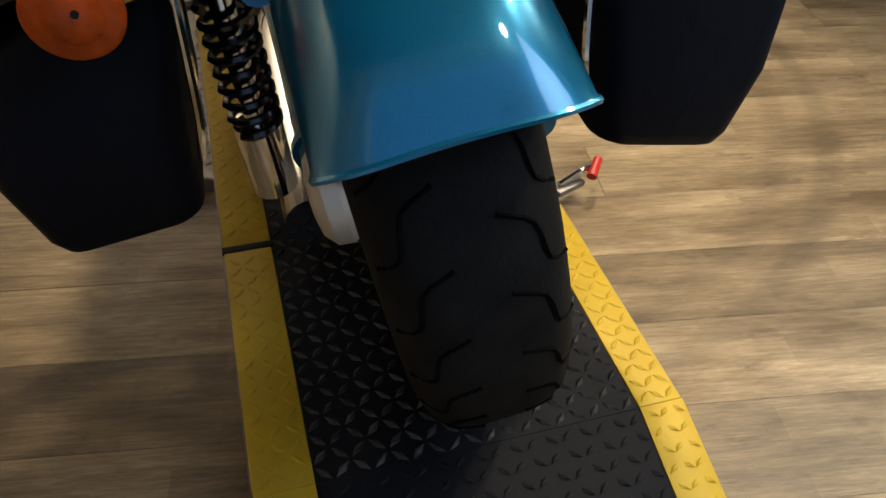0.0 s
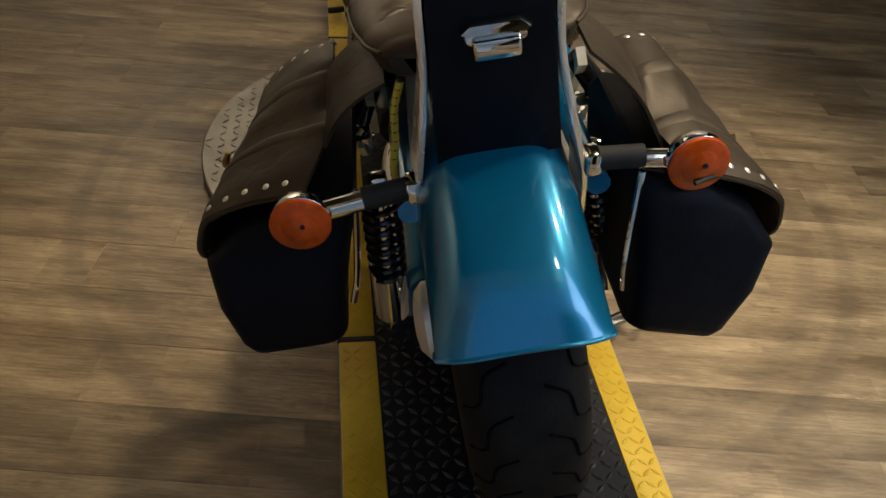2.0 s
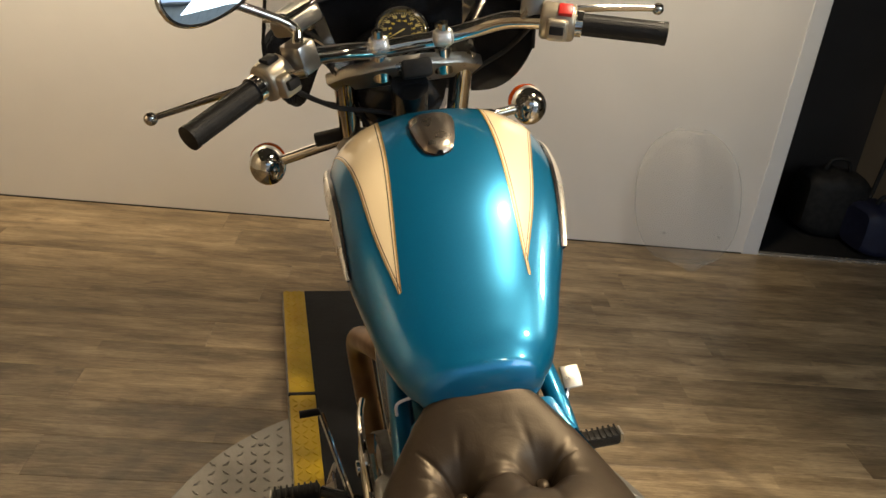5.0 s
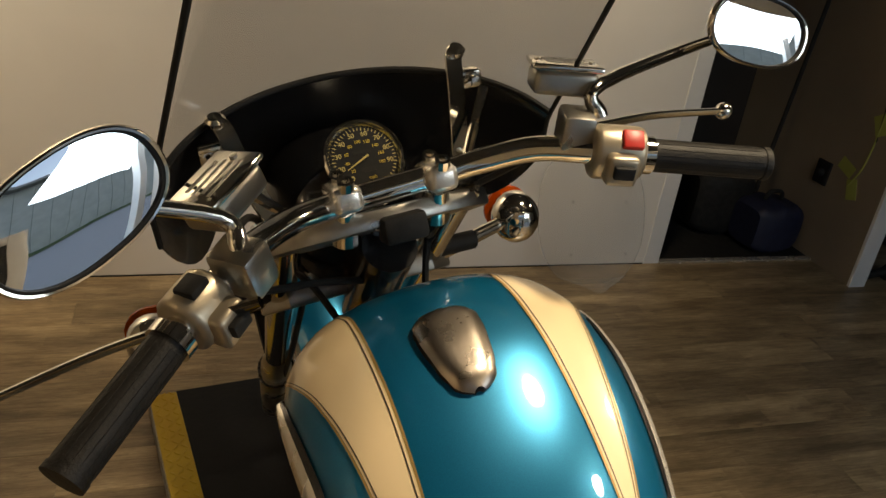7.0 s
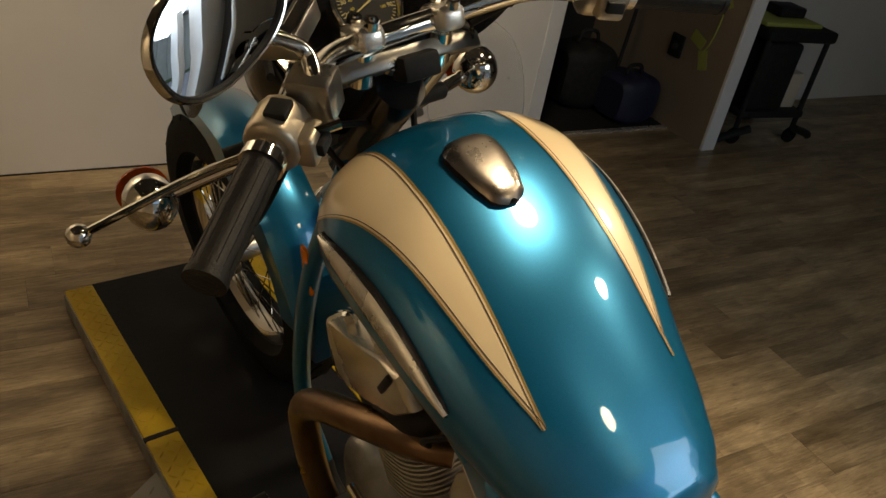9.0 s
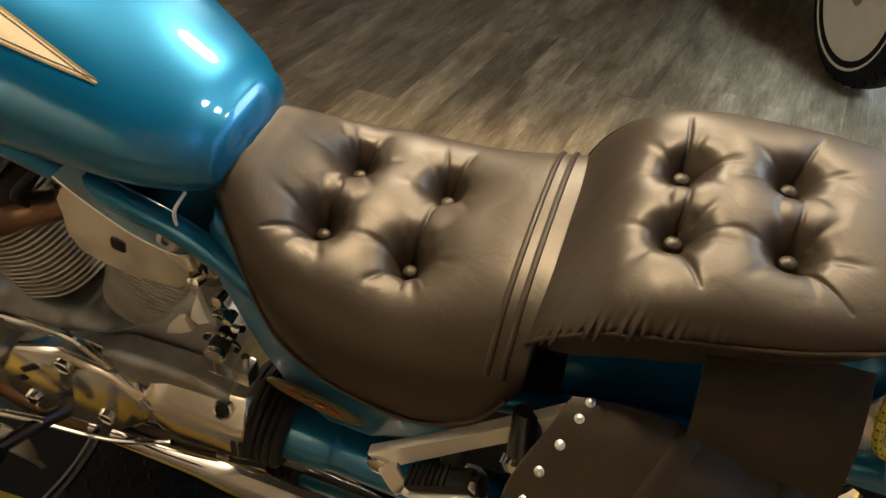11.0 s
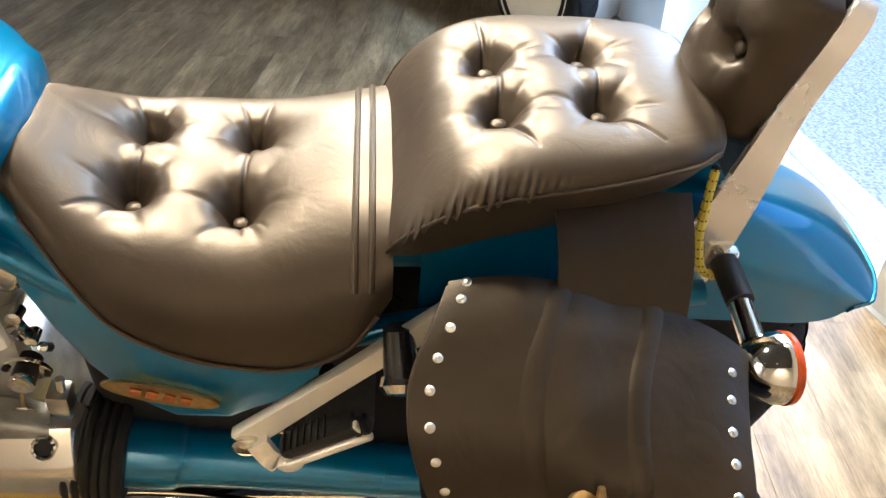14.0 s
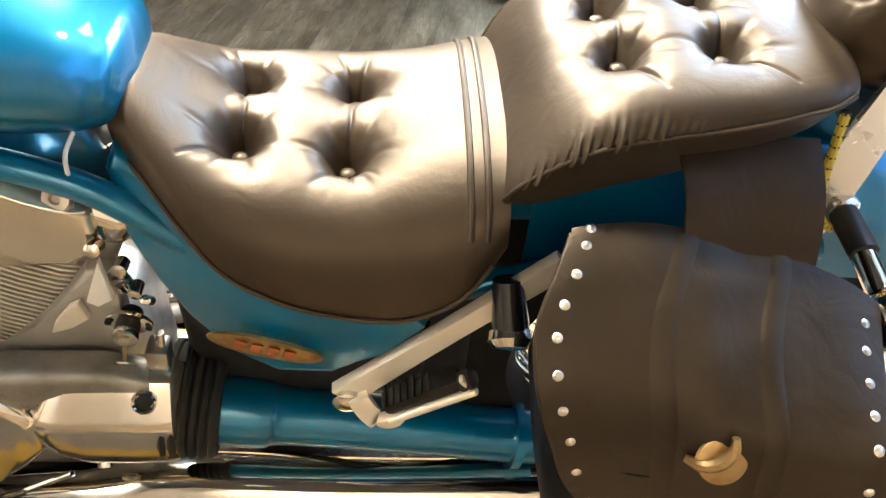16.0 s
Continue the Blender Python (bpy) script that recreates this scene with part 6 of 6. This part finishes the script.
# ---------------------------------------------------------------- saddlebags
def saddlebag(sg):
    # the lean of the bike lets the left bag swing out and the right one in
    hang = Matrix() if sg < 0 else Matrix.Translation((0.17, -0.05, 0.66)) @ Matrix.Rotation(radians(20), 4, "Y") @ Matrix.Translation((-0.17, 0, -0.66))
    bag = thing("saddlebag", "black leather saddlebag with a studded lid strapped over the rear fender", "saddlebag", BIKE @ hang, "saddlebags")
    # body: lofted up from the bottom; rows of outline points
    def ring(w, u0, u1, v0, v1, r, slim=0.045):
        pts = []
        for cx, cy, a0 in ((u1 - slim - r, v1 - r, 0), (u0 + r, v1 - r, 90), (u0 + r, v0 + r, 180), (u1 - r, v0 + r, 270)):
            for k in range(6):
                a = radians(a0 + 18 * k)
                pts.append(Vector((sg * (cx + r * math.cos(a)), cy + r * math.sin(a), w)))
        return pts
    rows = [ring(0.412, 0.250, 0.352, -0.240, 0.010, 0.02), ring(0.398, 0.238, 0.366, -0.255, 0.030, 0.030), ring(0.402, 0.232, 0.374, -0.260, 0.038, 0.030), ring(0.415, 0.229, 0.380, -0.262, 0.044, 0.030),
            ring(0.48, 0.217, 0.390, -0.258, 0.056, 0.028), ring(0.55, 0.198, 0.386, -0.246, 0.066, 0.026), ring(0.590, 0.182, 0.340, -0.234, 0.058, 0.026, 0.030), ring(0.618, 0.182, 0.27, -0.222, 0.034, 0.02, 0.01)]
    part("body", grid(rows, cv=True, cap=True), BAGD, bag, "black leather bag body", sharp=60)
    # lid: drapes from the inner top edge over the top and down the outside
    FRONT = [(0.0, 0.164, 0.698), (0.12, 0.190, 0.696), (0.21, 0.206, 0.691), (0.31, 0.231, 0.680), (0.395, 0.252, 0.667), (0.49, 0.276, 0.651), (0.575, 0.299, 0.633), (0.68, 0.318, 0.608), (0.82, 0.335, 0.568), (1.0, 0.348, 0.490)]
    REAR = [(0.0, 0.172, 0.654), (0.12, 0.200, 0.652), (0.28, 0.235, 0.647), (0.42, 0.271, 0.640), (0.55, 0.310, 0.632), (0.66, 0.345, 0.622), (0.74, 0.370, 0.609), (0.82, 0.386, 0.580), (1.0, 0.402, 0.520)]

    def lid(s, q):
        (uf, wf), (ur, wr) = at(FRONT, s), at(REAR, s)
        e = smoothstep(-0.1, 0.9, q)
        u, w = ur + (uf - ur) * e, wr + (wf - wr) * e
        # front and rear edges curve: narrow at the top, wide at the shoulder
        vf = at([(0.0, 0.040), (0.15, 0.044), (0.28, 0.056), (0.37, 0.068), (0.46, 0.077), (0.56, 0.078), (0.68, 0.071), (0.80, 0.058), (0.9, 0.044), (1.0, 0.015)], s)[0]
        vr = at([(0.0, -0.250), (0.2, -0.246), (0.3, -0.239), (0.42, -0.230), (0.56, -0.221), (0.75, -0.214), (0.9, -0.203), (1.0, -0.172)], s)[0]
        v = vr + (vf - vr) * q
        sag = (0.004 * math.sin(q * 9 + s * 5) + 0.0022 * math.sin(q * 23 - s * 11 + sg) * math.sin(s * 14 + q * 6)) * (1 - abs(2 * q - 1)) + 0.007 * (abs(2 * q - 1) ** 6) * -1
        if sg > 0:
            w -= 0.14 * max(0.0, 0.35 - s)
        belly = smoothstep(0.70, 1.0, s) * (1 - (2 * q - 1) ** 2)
        return Vector((sg * (u + 0.003 + 0.008 * belly), v, w + sag + 0.003 - 0.045 * belly))

    def start(q):
        return at([(0.0, 0.27), (0.12, 0.20), (0.3, 0.13), (0.7, 0.10), (1.0, 0.11)] if sg < 0 else [(0.0, 0.28), (0.12, 0.22), (0.3, 0.15), (0.7, 0.10), (1.0, 0.10)], q)[0]
    lid_o = part("lid", shell([[lid(start(q) + (1 - start(q)) * s, q) for q in np.linspace(0, 1, 34)] for s in np.linspace(0, 1, 44)][::(1 if sg < 0 else -1)], 0.0045), BAGL, bag, "dark brown-black leather lid", sharp=60)
    def lid_n(s, q):
        a = lid(s + 0.01, q) - lid(s - 0.01, q)
        b = lid(s, min(q + 0.02, 1)) - lid(s, max(q - 0.02, 0))
        n = a.cross(b).normalized()
        return n if n.z + n.x * sg > 0 else -n
    # stitched ridges across the lid
    for q0, q1 in ((0.305, 0.372), (0.615, 0.690)):
        band = [[lid(s, q) + lid_n(s, q) * (0.0012 + 0.0022 * (1 - abs(2 * (q - q0) / (q1 - q0) - 1) ** 3)) for q in np.linspace(q0, q1, 8)] for s in np.linspace(start(q0) + 0.01, 0.97, 30)]
        part("band", shell(band[::(1 if sg < 0 else -1)], 0.003), BAGL, lid_o, "stitched leather band")
        for q in (q0 + 0.004, q1 - 0.004):
            part("stitching", tube([lid(s, q) + lid_n(s, q) * 0.0014 for s in np.linspace(start(q) + 0.02, 0.96, 24)], 0.0013, 5, 2), BAGD, lid_o)
    part("binding", tube([lid(s, 1) for s in np.linspace(0.13, 1, 20)] , 0.0034, 6, 2), BAGL, lid_o)
    part("binding", tube([lid(s, 0) for s in np.linspace(0.25, 1, 20)] , 0.0034, 6, 2), BAGL, lid_o)
    def stud(p, n, r=0.0062):
        part("stud", lathe([(r, -0.001), (r, 0.001), (r * 0.8, 0.0032), (r * 0.4, 0.0046), (0, 0.005)], axis(p, n), 14), STUDM, lid_o)
    for q, places in ((0.945, (0.125, 0.21, 0.305, 0.395, 0.485, 0.575, 0.675, 0.77, 0.86, 0.945)), (0.055, (0.36, 0.455, 0.55, 0.635, 0.715, 0.80, 0.88, 0.955))):
        for s in places:
            stud(lid(s, q) + lid_n(s, q) * 0.001, lid_n(s, q))
    for q in np.linspace(0.2, 0.8, 6):
        stud(lid(0.965, q), lid_n(0.965, q))
    # round concho with small steer-head ornament
    c = lid(0.785, 0.49)
    n = (lid_n(0.785, 0.49) + lid_n(0.62, 0.49)).normalized()
    M = axis(c + n * 0.005, n)
    con = part("concho", lathe([(0.0, 0.0035), (0.017, 0.0035), (0.021, 0.0025), (0.0225, 0.0)], M, 28), BRASS, lid_o, "brass concho ornament")
    ev, es = (lid(0.785, 0.54) - lid(0.785, 0.44)).normalized(), (lid(0.74, 0.49) - lid(0.83, 0.49)).normalized()
    part("horn", tube([c + n * (h + 0.003) + ev * a + es * b for a, b, h in ((0.031, 0.000, 0.006), (0.018, -0.004, 0.009), (0.004, 0.001, 0.010), (-0.006, 0.014, 0.009), (-0.007, 0.029, 0.006))], [0.0035, 0.0055, 0.0065, 0.0055, 0.0035], 8, 5), BRASS, con, "small brass steer-horn ornament")
    for k in range(4):
        stud(lid(0.90, 0.36 + 0.085 * k), lid_n(0.90, 0.36 + 0.085 * k), 0.0052)
    # mounting flap between bag and seat
    back_in = hang.inverted()

    def yoke(s, q):
        top = back_in @ Vector((sg * 0.118, -0.190 + 0.135 * q, 0.742))
        foot = lid(0.14, 0.22 + 0.44 * q)
        return top.lerp(foot, s) + Vector((sg * 0.010 * math.sin(math.pi * s), 0, 0.008 * math.sin(math.pi * s)))
    part("flap", shell([[yoke(s, q) for q in np.linspace(0, 1, 10)] for s in np.linspace(0, 1, 10)][::(1 if sg < 0 else -1)], 0.004), BAGL, bag, "leather mounting yoke")
    for q in (0.3, 0.72):
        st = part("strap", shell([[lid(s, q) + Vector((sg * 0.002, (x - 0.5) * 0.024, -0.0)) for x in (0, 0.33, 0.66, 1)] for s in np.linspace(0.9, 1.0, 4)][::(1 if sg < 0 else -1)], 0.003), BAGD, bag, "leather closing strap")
        part("buckle", box(0.006, 0.03, 0.024, Matrix.Translation(lid(1.0, q) + Vector((sg * 0.004, 0, -0.03))), 0.002), CHROME, st)
        part("strap_tail", box(0.004, 0.022, 0.10, Matrix.Translation(lid(1.0, q) + Vector((-sg * 0.008, 0, -0.045))), 0.001), BAGD, st)
    part("bracket", tube([(sg * 0.178, -0.215, 0.62), (sg * 0.200, -0.232, 0.50), (sg * 0.215, -0.235, 0.45)], 0.0045, 8, 5), CHROME, bag, "chrome bag support bar")
    return bag


for sg in (-1, 1):
    saddlebag(sg)

# ---------------------------------------------------------------- other things in the room
# spare windscreen leaning on the wall
def spare(a, h):
    half = 0.235 * (1 - abs(2 * h - 0.95) ** 2.4 / 1.13) ** 0.5 if 0 < h < 1 else 0.05
    x = max(half, 0.05) * a
    bow = 0.09 * (1 - a * a)
    return ROOM @ Vector((-0.40 + x - 0.05 * h, -0.015 - bow - 0.14 * (1 - h), 0.006 + 0.555 * h))


sp = thing("spare_windscreen", "clear acrylic motorcycle windscreen leaning on the white wall", "windscreen")
part("sheet", shell([[spare(a, h) for a in np.linspace(-1, 1, 30)] for h in np.linspace(0, 1, 26)], 0.004), CLEAR, sp)

rim = [spare(-1, h) for h in np.linspace(0.02, 0.98, 24)] + [spare(1, h) for h in np.linspace(0.98, 0.02, 24)]
part("edge", tube(rim + [rim[0]], 0.0026, 6, 2), CLEAR, sp, "polished clear edge")
for a, h in ((-0.55, 0.25), (0.55, 0.25), (-0.5, 0.62), (0.5, 0.62)):
    part("grommet", lathe([(0.006, -0.004), (0.008, 0.0), (0.006, 0.004)], axis(spare(a, h), (0, -1, 0.2)), 12), CLEAR, sp)
# doorway: soft bags on the recess floor
def soft_bag(m, sx, sy, sz, material, label):
    b = thing("duffel_bag", label, "bag", m)
    rows = []
    for k in range(14):
        t = k / 13
        r = (math.sin(math.pi * (0.06 + 0.88 * t))) ** 0.18
        rows.append([Vector((sx * (t - 0.5), sy * r * math.copysign(abs(math.cos(a)) ** 0.42, math.cos(a)) * 0.5, sz * 0.5 + sz * 0.5 * r * math.copysign(abs(math.sin(a)) ** 0.42, math.sin(a)) * (1 if math.sin(a) < 0 else 0.95 + 0.05 * math.sin(t * 17)))) for a in (2 * math.pi * j / 24 for j in range(24))])
    part("body", grid(rows, cv=True, cap=True), material, b)
    part("handle", tube([(-sx * 0.2, 0, sz * 0.97), (-sx * 0.12, 0, sz * 1.12), (sx * 0.12, 0, sz * 1.12), (sx * 0.2, 0, sz * 0.97)], 0.010, 8, 5), BLACKM, b)
    return b


soft_bag(ROOM @ pose(0.635, 0.15, 0.0, 0, 0, 4), 0.26, 0.24, 0.25, BLUEBAG, "navy blue soft bag on the doorway floor")
soft_bag(ROOM @ pose(0.475, 0.36, 0.0, 0, 0, -5), 0.30, 0.26, 0.34, BLACKM, "black soft bag on the doorway floor")
part_strap = thing("pole", "dark pole leaning in the doorway recess", "pole")
part("shaft", tube([ROOM @ Vector((0.60, 0.24, 0.24)), ROOM @ Vector((0.76, 0.34, 1.2))], 0.010, 8), BLACKM, part_strap)

# things on the partition
wp = thing("wall_switch", "dark wall switch plate on the partition", "switch")
part("plate", box(0.012, 0.085, 0.11, ROOM @ Matrix.Translation((0.809, 0.10, 0.40)), 0.004), BLACKM, wp)
part("knob", ball(0.02, ROOM @ Vector((0.799, 0.10, 0.40)), 12, (1, 1, 1)), BLACKM, wp)
wt = thing("wall_tape", "green and yellow tape flags on the partition", "tape")
for y, z, r in ((-0.085, 0.39, 70), (-0.11, 0.69, 60), (-0.02, 0.47, 20)):
    part("flag", box(0.003, 0.09, 0.055, ROOM @ Matrix.Translation((0.8125, y, z)) @ Matrix.Rotation(radians(r), 4, "X"), 0.0), GREENT, wt, smooth=False)
part("tape_line", tube([ROOM @ Vector((0.812, -0.06, 0.40)), ROOM @ Vector((0.812, -0.11, 0.55)), ROOM @ Vector((0.812, -0.125, 1.0))], 0.004, 6), GREENT, wt)
wc = thing("hanging_cord", "thin dark cord hanging down the partition", "cord")
part("cord", tube([ROOM @ Vector((0.812, -0.05, 1.9)), ROOM @ Vector((0.811, -0.07, 1.2)), ROOM @ Vector((0.812, -0.12, 0.62))], 0.003, 6), BLACKM, wc)

# tool cart beyond the partition
cart = thing("tool_cart", "black rolling shop cart with a yellow tray top", "cart", ROOM @ pose(1.27, -0.08, 0, 0, 0, -6))
part("tray", box(0.44, 0.36, 0.06, Matrix.Translation((0, 0, 0.56)), 0.02, 3), BLACKM, cart)
part("tray_top", box(0.36, 0.26, 0.02, Matrix.Translation((-0.04, 0, 0.60)), 0.006), GREENT, cart, "yellow-green tray top")
part("tool_box", box(0.16, 0.12, 0.05, Matrix.Translation((0.02, 0.02, 0.635)), 0.01), BLACKM, cart)
part("shelf", box(0.42, 0.34, 0.04, Matrix.Translation((0, 0, 0.16)), 0.012), BLACKM, cart)
part("cabinet", box(0.24, 0.32, 0.34, Matrix.Translation((-0.07, 0, 0.35)), 0.02), BLACKM, cart)
part("carton", box(0.14, 0.20, 0.18, Matrix.Translation((0.10, -0.02, 0.27)), 0.006), WALLB, cart, "brown cardboard carton")
for x in (-0.19, 0.19):
    for y in (-0.15, 0.15):
        part("leg", tube([(x, y, 0.08), (x, y, 0.55)], 0.014, 10), BLACKM, cart)
        part("caster", lathe([(0.02, -0.012), (0.04, -0.010), (0.04, 0.010), (0.02, 0.012)], axis((x, y, 0.04), (0, 1, 0)), 16), RUBBER, cart)
part("foot_rail", tube([(-0.15, -0.20, 0.10), (-0.28, -0.18, 0.05), (-0.34, -0.16, 0.02)], 0.02, 8), BLACKM, cart)
part("foot_rail", tube([(0.15, -0.20, 0.10), (0.30, -0.16, 0.05), (0.36, -0.12, 0.02)], 0.02, 8), BLACKM, cart)
bin_ = thing("grey_bin", "grey plastic bin behind the partition", "bin", ROOM @ pose(0.95, 0.0, 0))
part("body", lathe([(0.055, 0.0), (0.06, 0.004), (0.075, 0.44), (0.08, 0.45), (0.07, 0.44), (0.055, 0.01), (0, 0.01)], None, 20), CAST, bin_)

# white display board standing in the street door
board = thing("display_board", "white framed display board with a black face standing in the doorway", "board", pose(0.512, -1.055, 0, 0, 0, 11))
part("frame", box(0.13, 0.035, 1.30, Matrix.Translation((-0.065, 0, 0.65)), 0.004), WHITET, board)
part("frame", box(0.06, 0.035, 1.30, Matrix.Translation((-0.47, 0, 0.65)), 0.004), WHITET, board)
part("frame", box(0.31, 0.035, 0.20, Matrix.Translation((-0.285, 0, 0.10)), 0.004), WHITET, board)
part("frame", box(0.31, 0.035, 0.08, Matrix.Translation((-0.285, 0, 1.26)), 0.004), WHITET, board)
part("face", box(0.31, 0.012, 1.02, Matrix.Translation((-0.285, 0, 0.71)), 0.0), BLACK, board, "black board face", smooth=False)
part("scrawl", tube([(-0.15, 0.009, 0.24), (-0.19, 0.009, 0.26), (-0.24, 0.009, 0.245), (-0.31, 0.009, 0.27)], 0.003, 6), PAPER, board, "pale chalk scrawl")
part("screw", ball(0.008, (-0.143, 0.010, 0.215), 10), ALLOY, board)
# open glazed door leaf at the far jamb
leaf = thing("street_door", "white street door leaf with a dark glass panel, standing open", "door", pose(2.45, -0.86, 0, 0, 0, 140))
part("stile", box(0.09, 0.04, 2.05, Matrix.Translation((-0.40, 0, 1.03)), 0.004), WHITET, leaf)
part("stile", box(0.09, 0.04, 2.05, Matrix.Translation((0.40, 0, 1.03)), 0.004), WHITET, leaf)
part("rail", box(0.71, 0.04, 0.16, Matrix.Translation((0, 0, 0.09)), 0.004), WHITET, leaf)
part("rail", box(0.71, 0.04, 0.10, Matrix.Translation((0, 0, 2.0)), 0.004), WHITET, leaf)
part("pane", box(0.71, 0.01, 1.78, Matrix.Translation((0, 0, 1.06)), 0.0), BLACK, leaf, "dark glass panel", smooth=False)

# second motorcycle near the street door
pb = thing("parked_motorcycle", "black and chrome cruiser with whitewall tyres parked by the street door", "motorcycle", pose(2.18, -0.58, 0.0, 0, 0, 111))
wheel("front_wheel", (0.0, 0.31), 0.31, 0.060, 0.215, pb, 40, wall=WHITEW)
wheel("rear_wheel", (-1.60, 0.31), 0.31, 0.070, 0.215, pb, 40, wall=WHITEW)
part("front_fender", shell(arc_fender((0.0, 0.31), 0.335, 30, 190, 0.075, 0.02, 0.10), 0.003), BLACK, pb, "black front fender", sharp=50)
part("rear_fender", shell(arc_fender((-1.60, 0.31), 0.335, -5, 160, 0.09, 0.02, 0.12), 0.003), BLACK, pb, "black rear fender", sharp=50)
for s in (-1, 1):
    part("fork_leg", tube([(s * 0.10, 0.0, 0.31), (s * 0.10, -0.30, 0.90)], 0.028, 14), CHROME, pb, "chrome fork leg")
    part("handlebar_half", tube([(s * 0.02, -0.32, 1.0), (s * 0.18, -0.33, 1.05), (s * 0.42, -0.52, 1.02)], 0.013, 10), CHROME, pb)
    part("muffler", tube([(s * 0.16, -0.5, 0.18), (s * 0.18, -1.0, 0.17), (s * 0.18, -1.75, 0.20)], [0.025, 0.042, 0.042], 14), CHROME, pb)
    part("signal_lamp", ball(0.035, (s * 0.22, -0.20, 0.84), 12), CHROME, pb)
part("headlamp", lathe([(0.02, -0.10), (0.08, -0.06), (0.095, 0.0), (0.09, 0.01), (0.0, 0.02)], axis((0, -0.17, 0.86), (0, 1, -0.1)), 28), CHROME, pb, "chrome headlamp")
part("fuel_tank", ball(0.17, (0, -0.62, 0.76), 28, (0.9, 1.75, 0.72)), BLACK, pb, "black fuel tank")
part("seat", ball(0.17, (0, -1.15, 0.66), 24, (0.95, 1.9, 0.38)), BAGL, pb, "black leather seat")
part("engine", box(0.26, 0.46, 0.42, Matrix.Translation((0, -0.72, 0.38)), 0.06, 3), ALLOY, pb, "alloy engine")
for s in (-1, 1):
    part("pannier", box(0.20, 0.50, 0.30, Matrix.Translation((s * 0.26, -1.50, 0.50)), 0.06, 3), BLACK, pb)

# across the street
CLAD = mat("pale_green_cladding", (0.50, 0.50, 0.45), (0.58, 0.58, 0.52), 1.2, 0.6, 0, 0.1, 30)
bld = thing("warehouse", "long pale metal-clad building across the street", "building", pose(0, -19, -0.05))
part("wall", box(60, 0.3, 7.0, Matrix.Translation((0, 0, 3.5)), 0), CLAD, bld, smooth=False)
for k in range(40):
    part("panel_rib", box(0.05, 0.06, 6.9, Matrix.Translation((-30 + 1.5 * k, 0.17, 3.45)), 0), CLAD, bld, smooth=False)
part("roof", box(61, 1.2, 0.25, Matrix.Translation((0, 0.6, 7.1)), 0.02), CAST, bld, smooth=False)
GRASS = mat("verge_grass", (0.05, 0.10, 0.02), (0.09, 0.14, 0.04), 14, 0.9, 0, 0.8, 40)
tagged(slab("verge", -60, 60, -18.8, -15.5, -0.06, 0.01, GRASS), "strip of green grass before the building", "grass", kind="structure")

# unseen trim rings above all the lamps, the added fill ones too
for x, y, z, *_rest in LAMPS:
    cl = thing("assumed_ceiling_light", "small round ceiling spotlight ring, unseen and assumed", "ceiling light", pose(x, y, CEIL), "ceiling lights")
    part("trim_ring", lathe([(0.085, -0.004), (0.105, -0.004), (0.108, 0.0), (0.085, 0.0)], None, 24), WHITET, cl)

# ---------------------------------------------------------------- floor planks
floor = tagged(new("floor"), "grey-brown wood-look plank floor", "floor", kind="structure")
PL, PW = 1.22, 0.152
_plank = box(PL - 0.0004, PW - 0.0004, 0.008, None, 0.0007, 1)
_me = bpy.data.meshes.new("plank")
_plank.to_mesh(_me)
_plank.free()
_me.materials.append(PLANK)
rnd = random.Random(4)
nrow = 0
for j in range(-34, 12):
    shift = rnd.random() * PL
    for i in range(-6, 5):
        c = ROOM @ Vector((i * PL + shift, (j + 0.5) * PW - 0.008, -0.004))
        lim = max(0.14 if e < -0.62 else 0.84 if e < 0.80 else 0.34 for e in (i * PL + shift - PL / 2, i * PL + shift + PL / 2))
        if not (-3.2 < c.x < 6.2 and -1.05 < c.y < 3.8 and (j + 0.1) * PW < lim):
            continue
        corners = [ROOM @ Vector((i * PL + shift + sx * PL / 2, (j + 0.5) * PW + sy * PW / 2, 0)) for sx in (-1, 1) for sy in (-1, 1)]
        me = _me
        if min(k.y for k in corners) < -1.055 or min(k.x for k in corners) < -2.78:
            if max(k.x for k in corners) < -2.77:
                continue
            me = _me.copy()
            b = bmesh.new()
            b.from_mesh(me)
            mw = ROOM @ Matrix.Translation((i * PL + shift, (j + 0.5) * PW - 0.008, -0.004))
            inv = mw.inverted()
            bmesh.ops.bisect_plane(b, geom=b.verts[:] + b.edges[:] + b.faces[:], plane_co=inv @ Vector((0, -1.050, 0)), plane_no=inv.to_3x3() @ Vector((0, -1, 0)), clear_outer=True)
            bmesh.ops.bisect_plane(b, geom=b.verts[:] + b.edges[:] + b.faces[:], plane_co=inv @ Vector((-2.78, 0, 0)), plane_no=inv.to_3x3() @ Vector((-1, 0, 0)), clear_outer=True)
            b.to_mesh(me)
            b.free()
        o = new("plank", me)
        o.parent = floor
        o.matrix_local = ROOM @ Matrix.Translation((i * PL + shift, (j + 0.5) * PW - 0.008, -0.004)) @ Matrix.Rotation(math.pi if rnd.random() < 0.5 and me is _me else 0, 4, "Z")
        nrow += 1
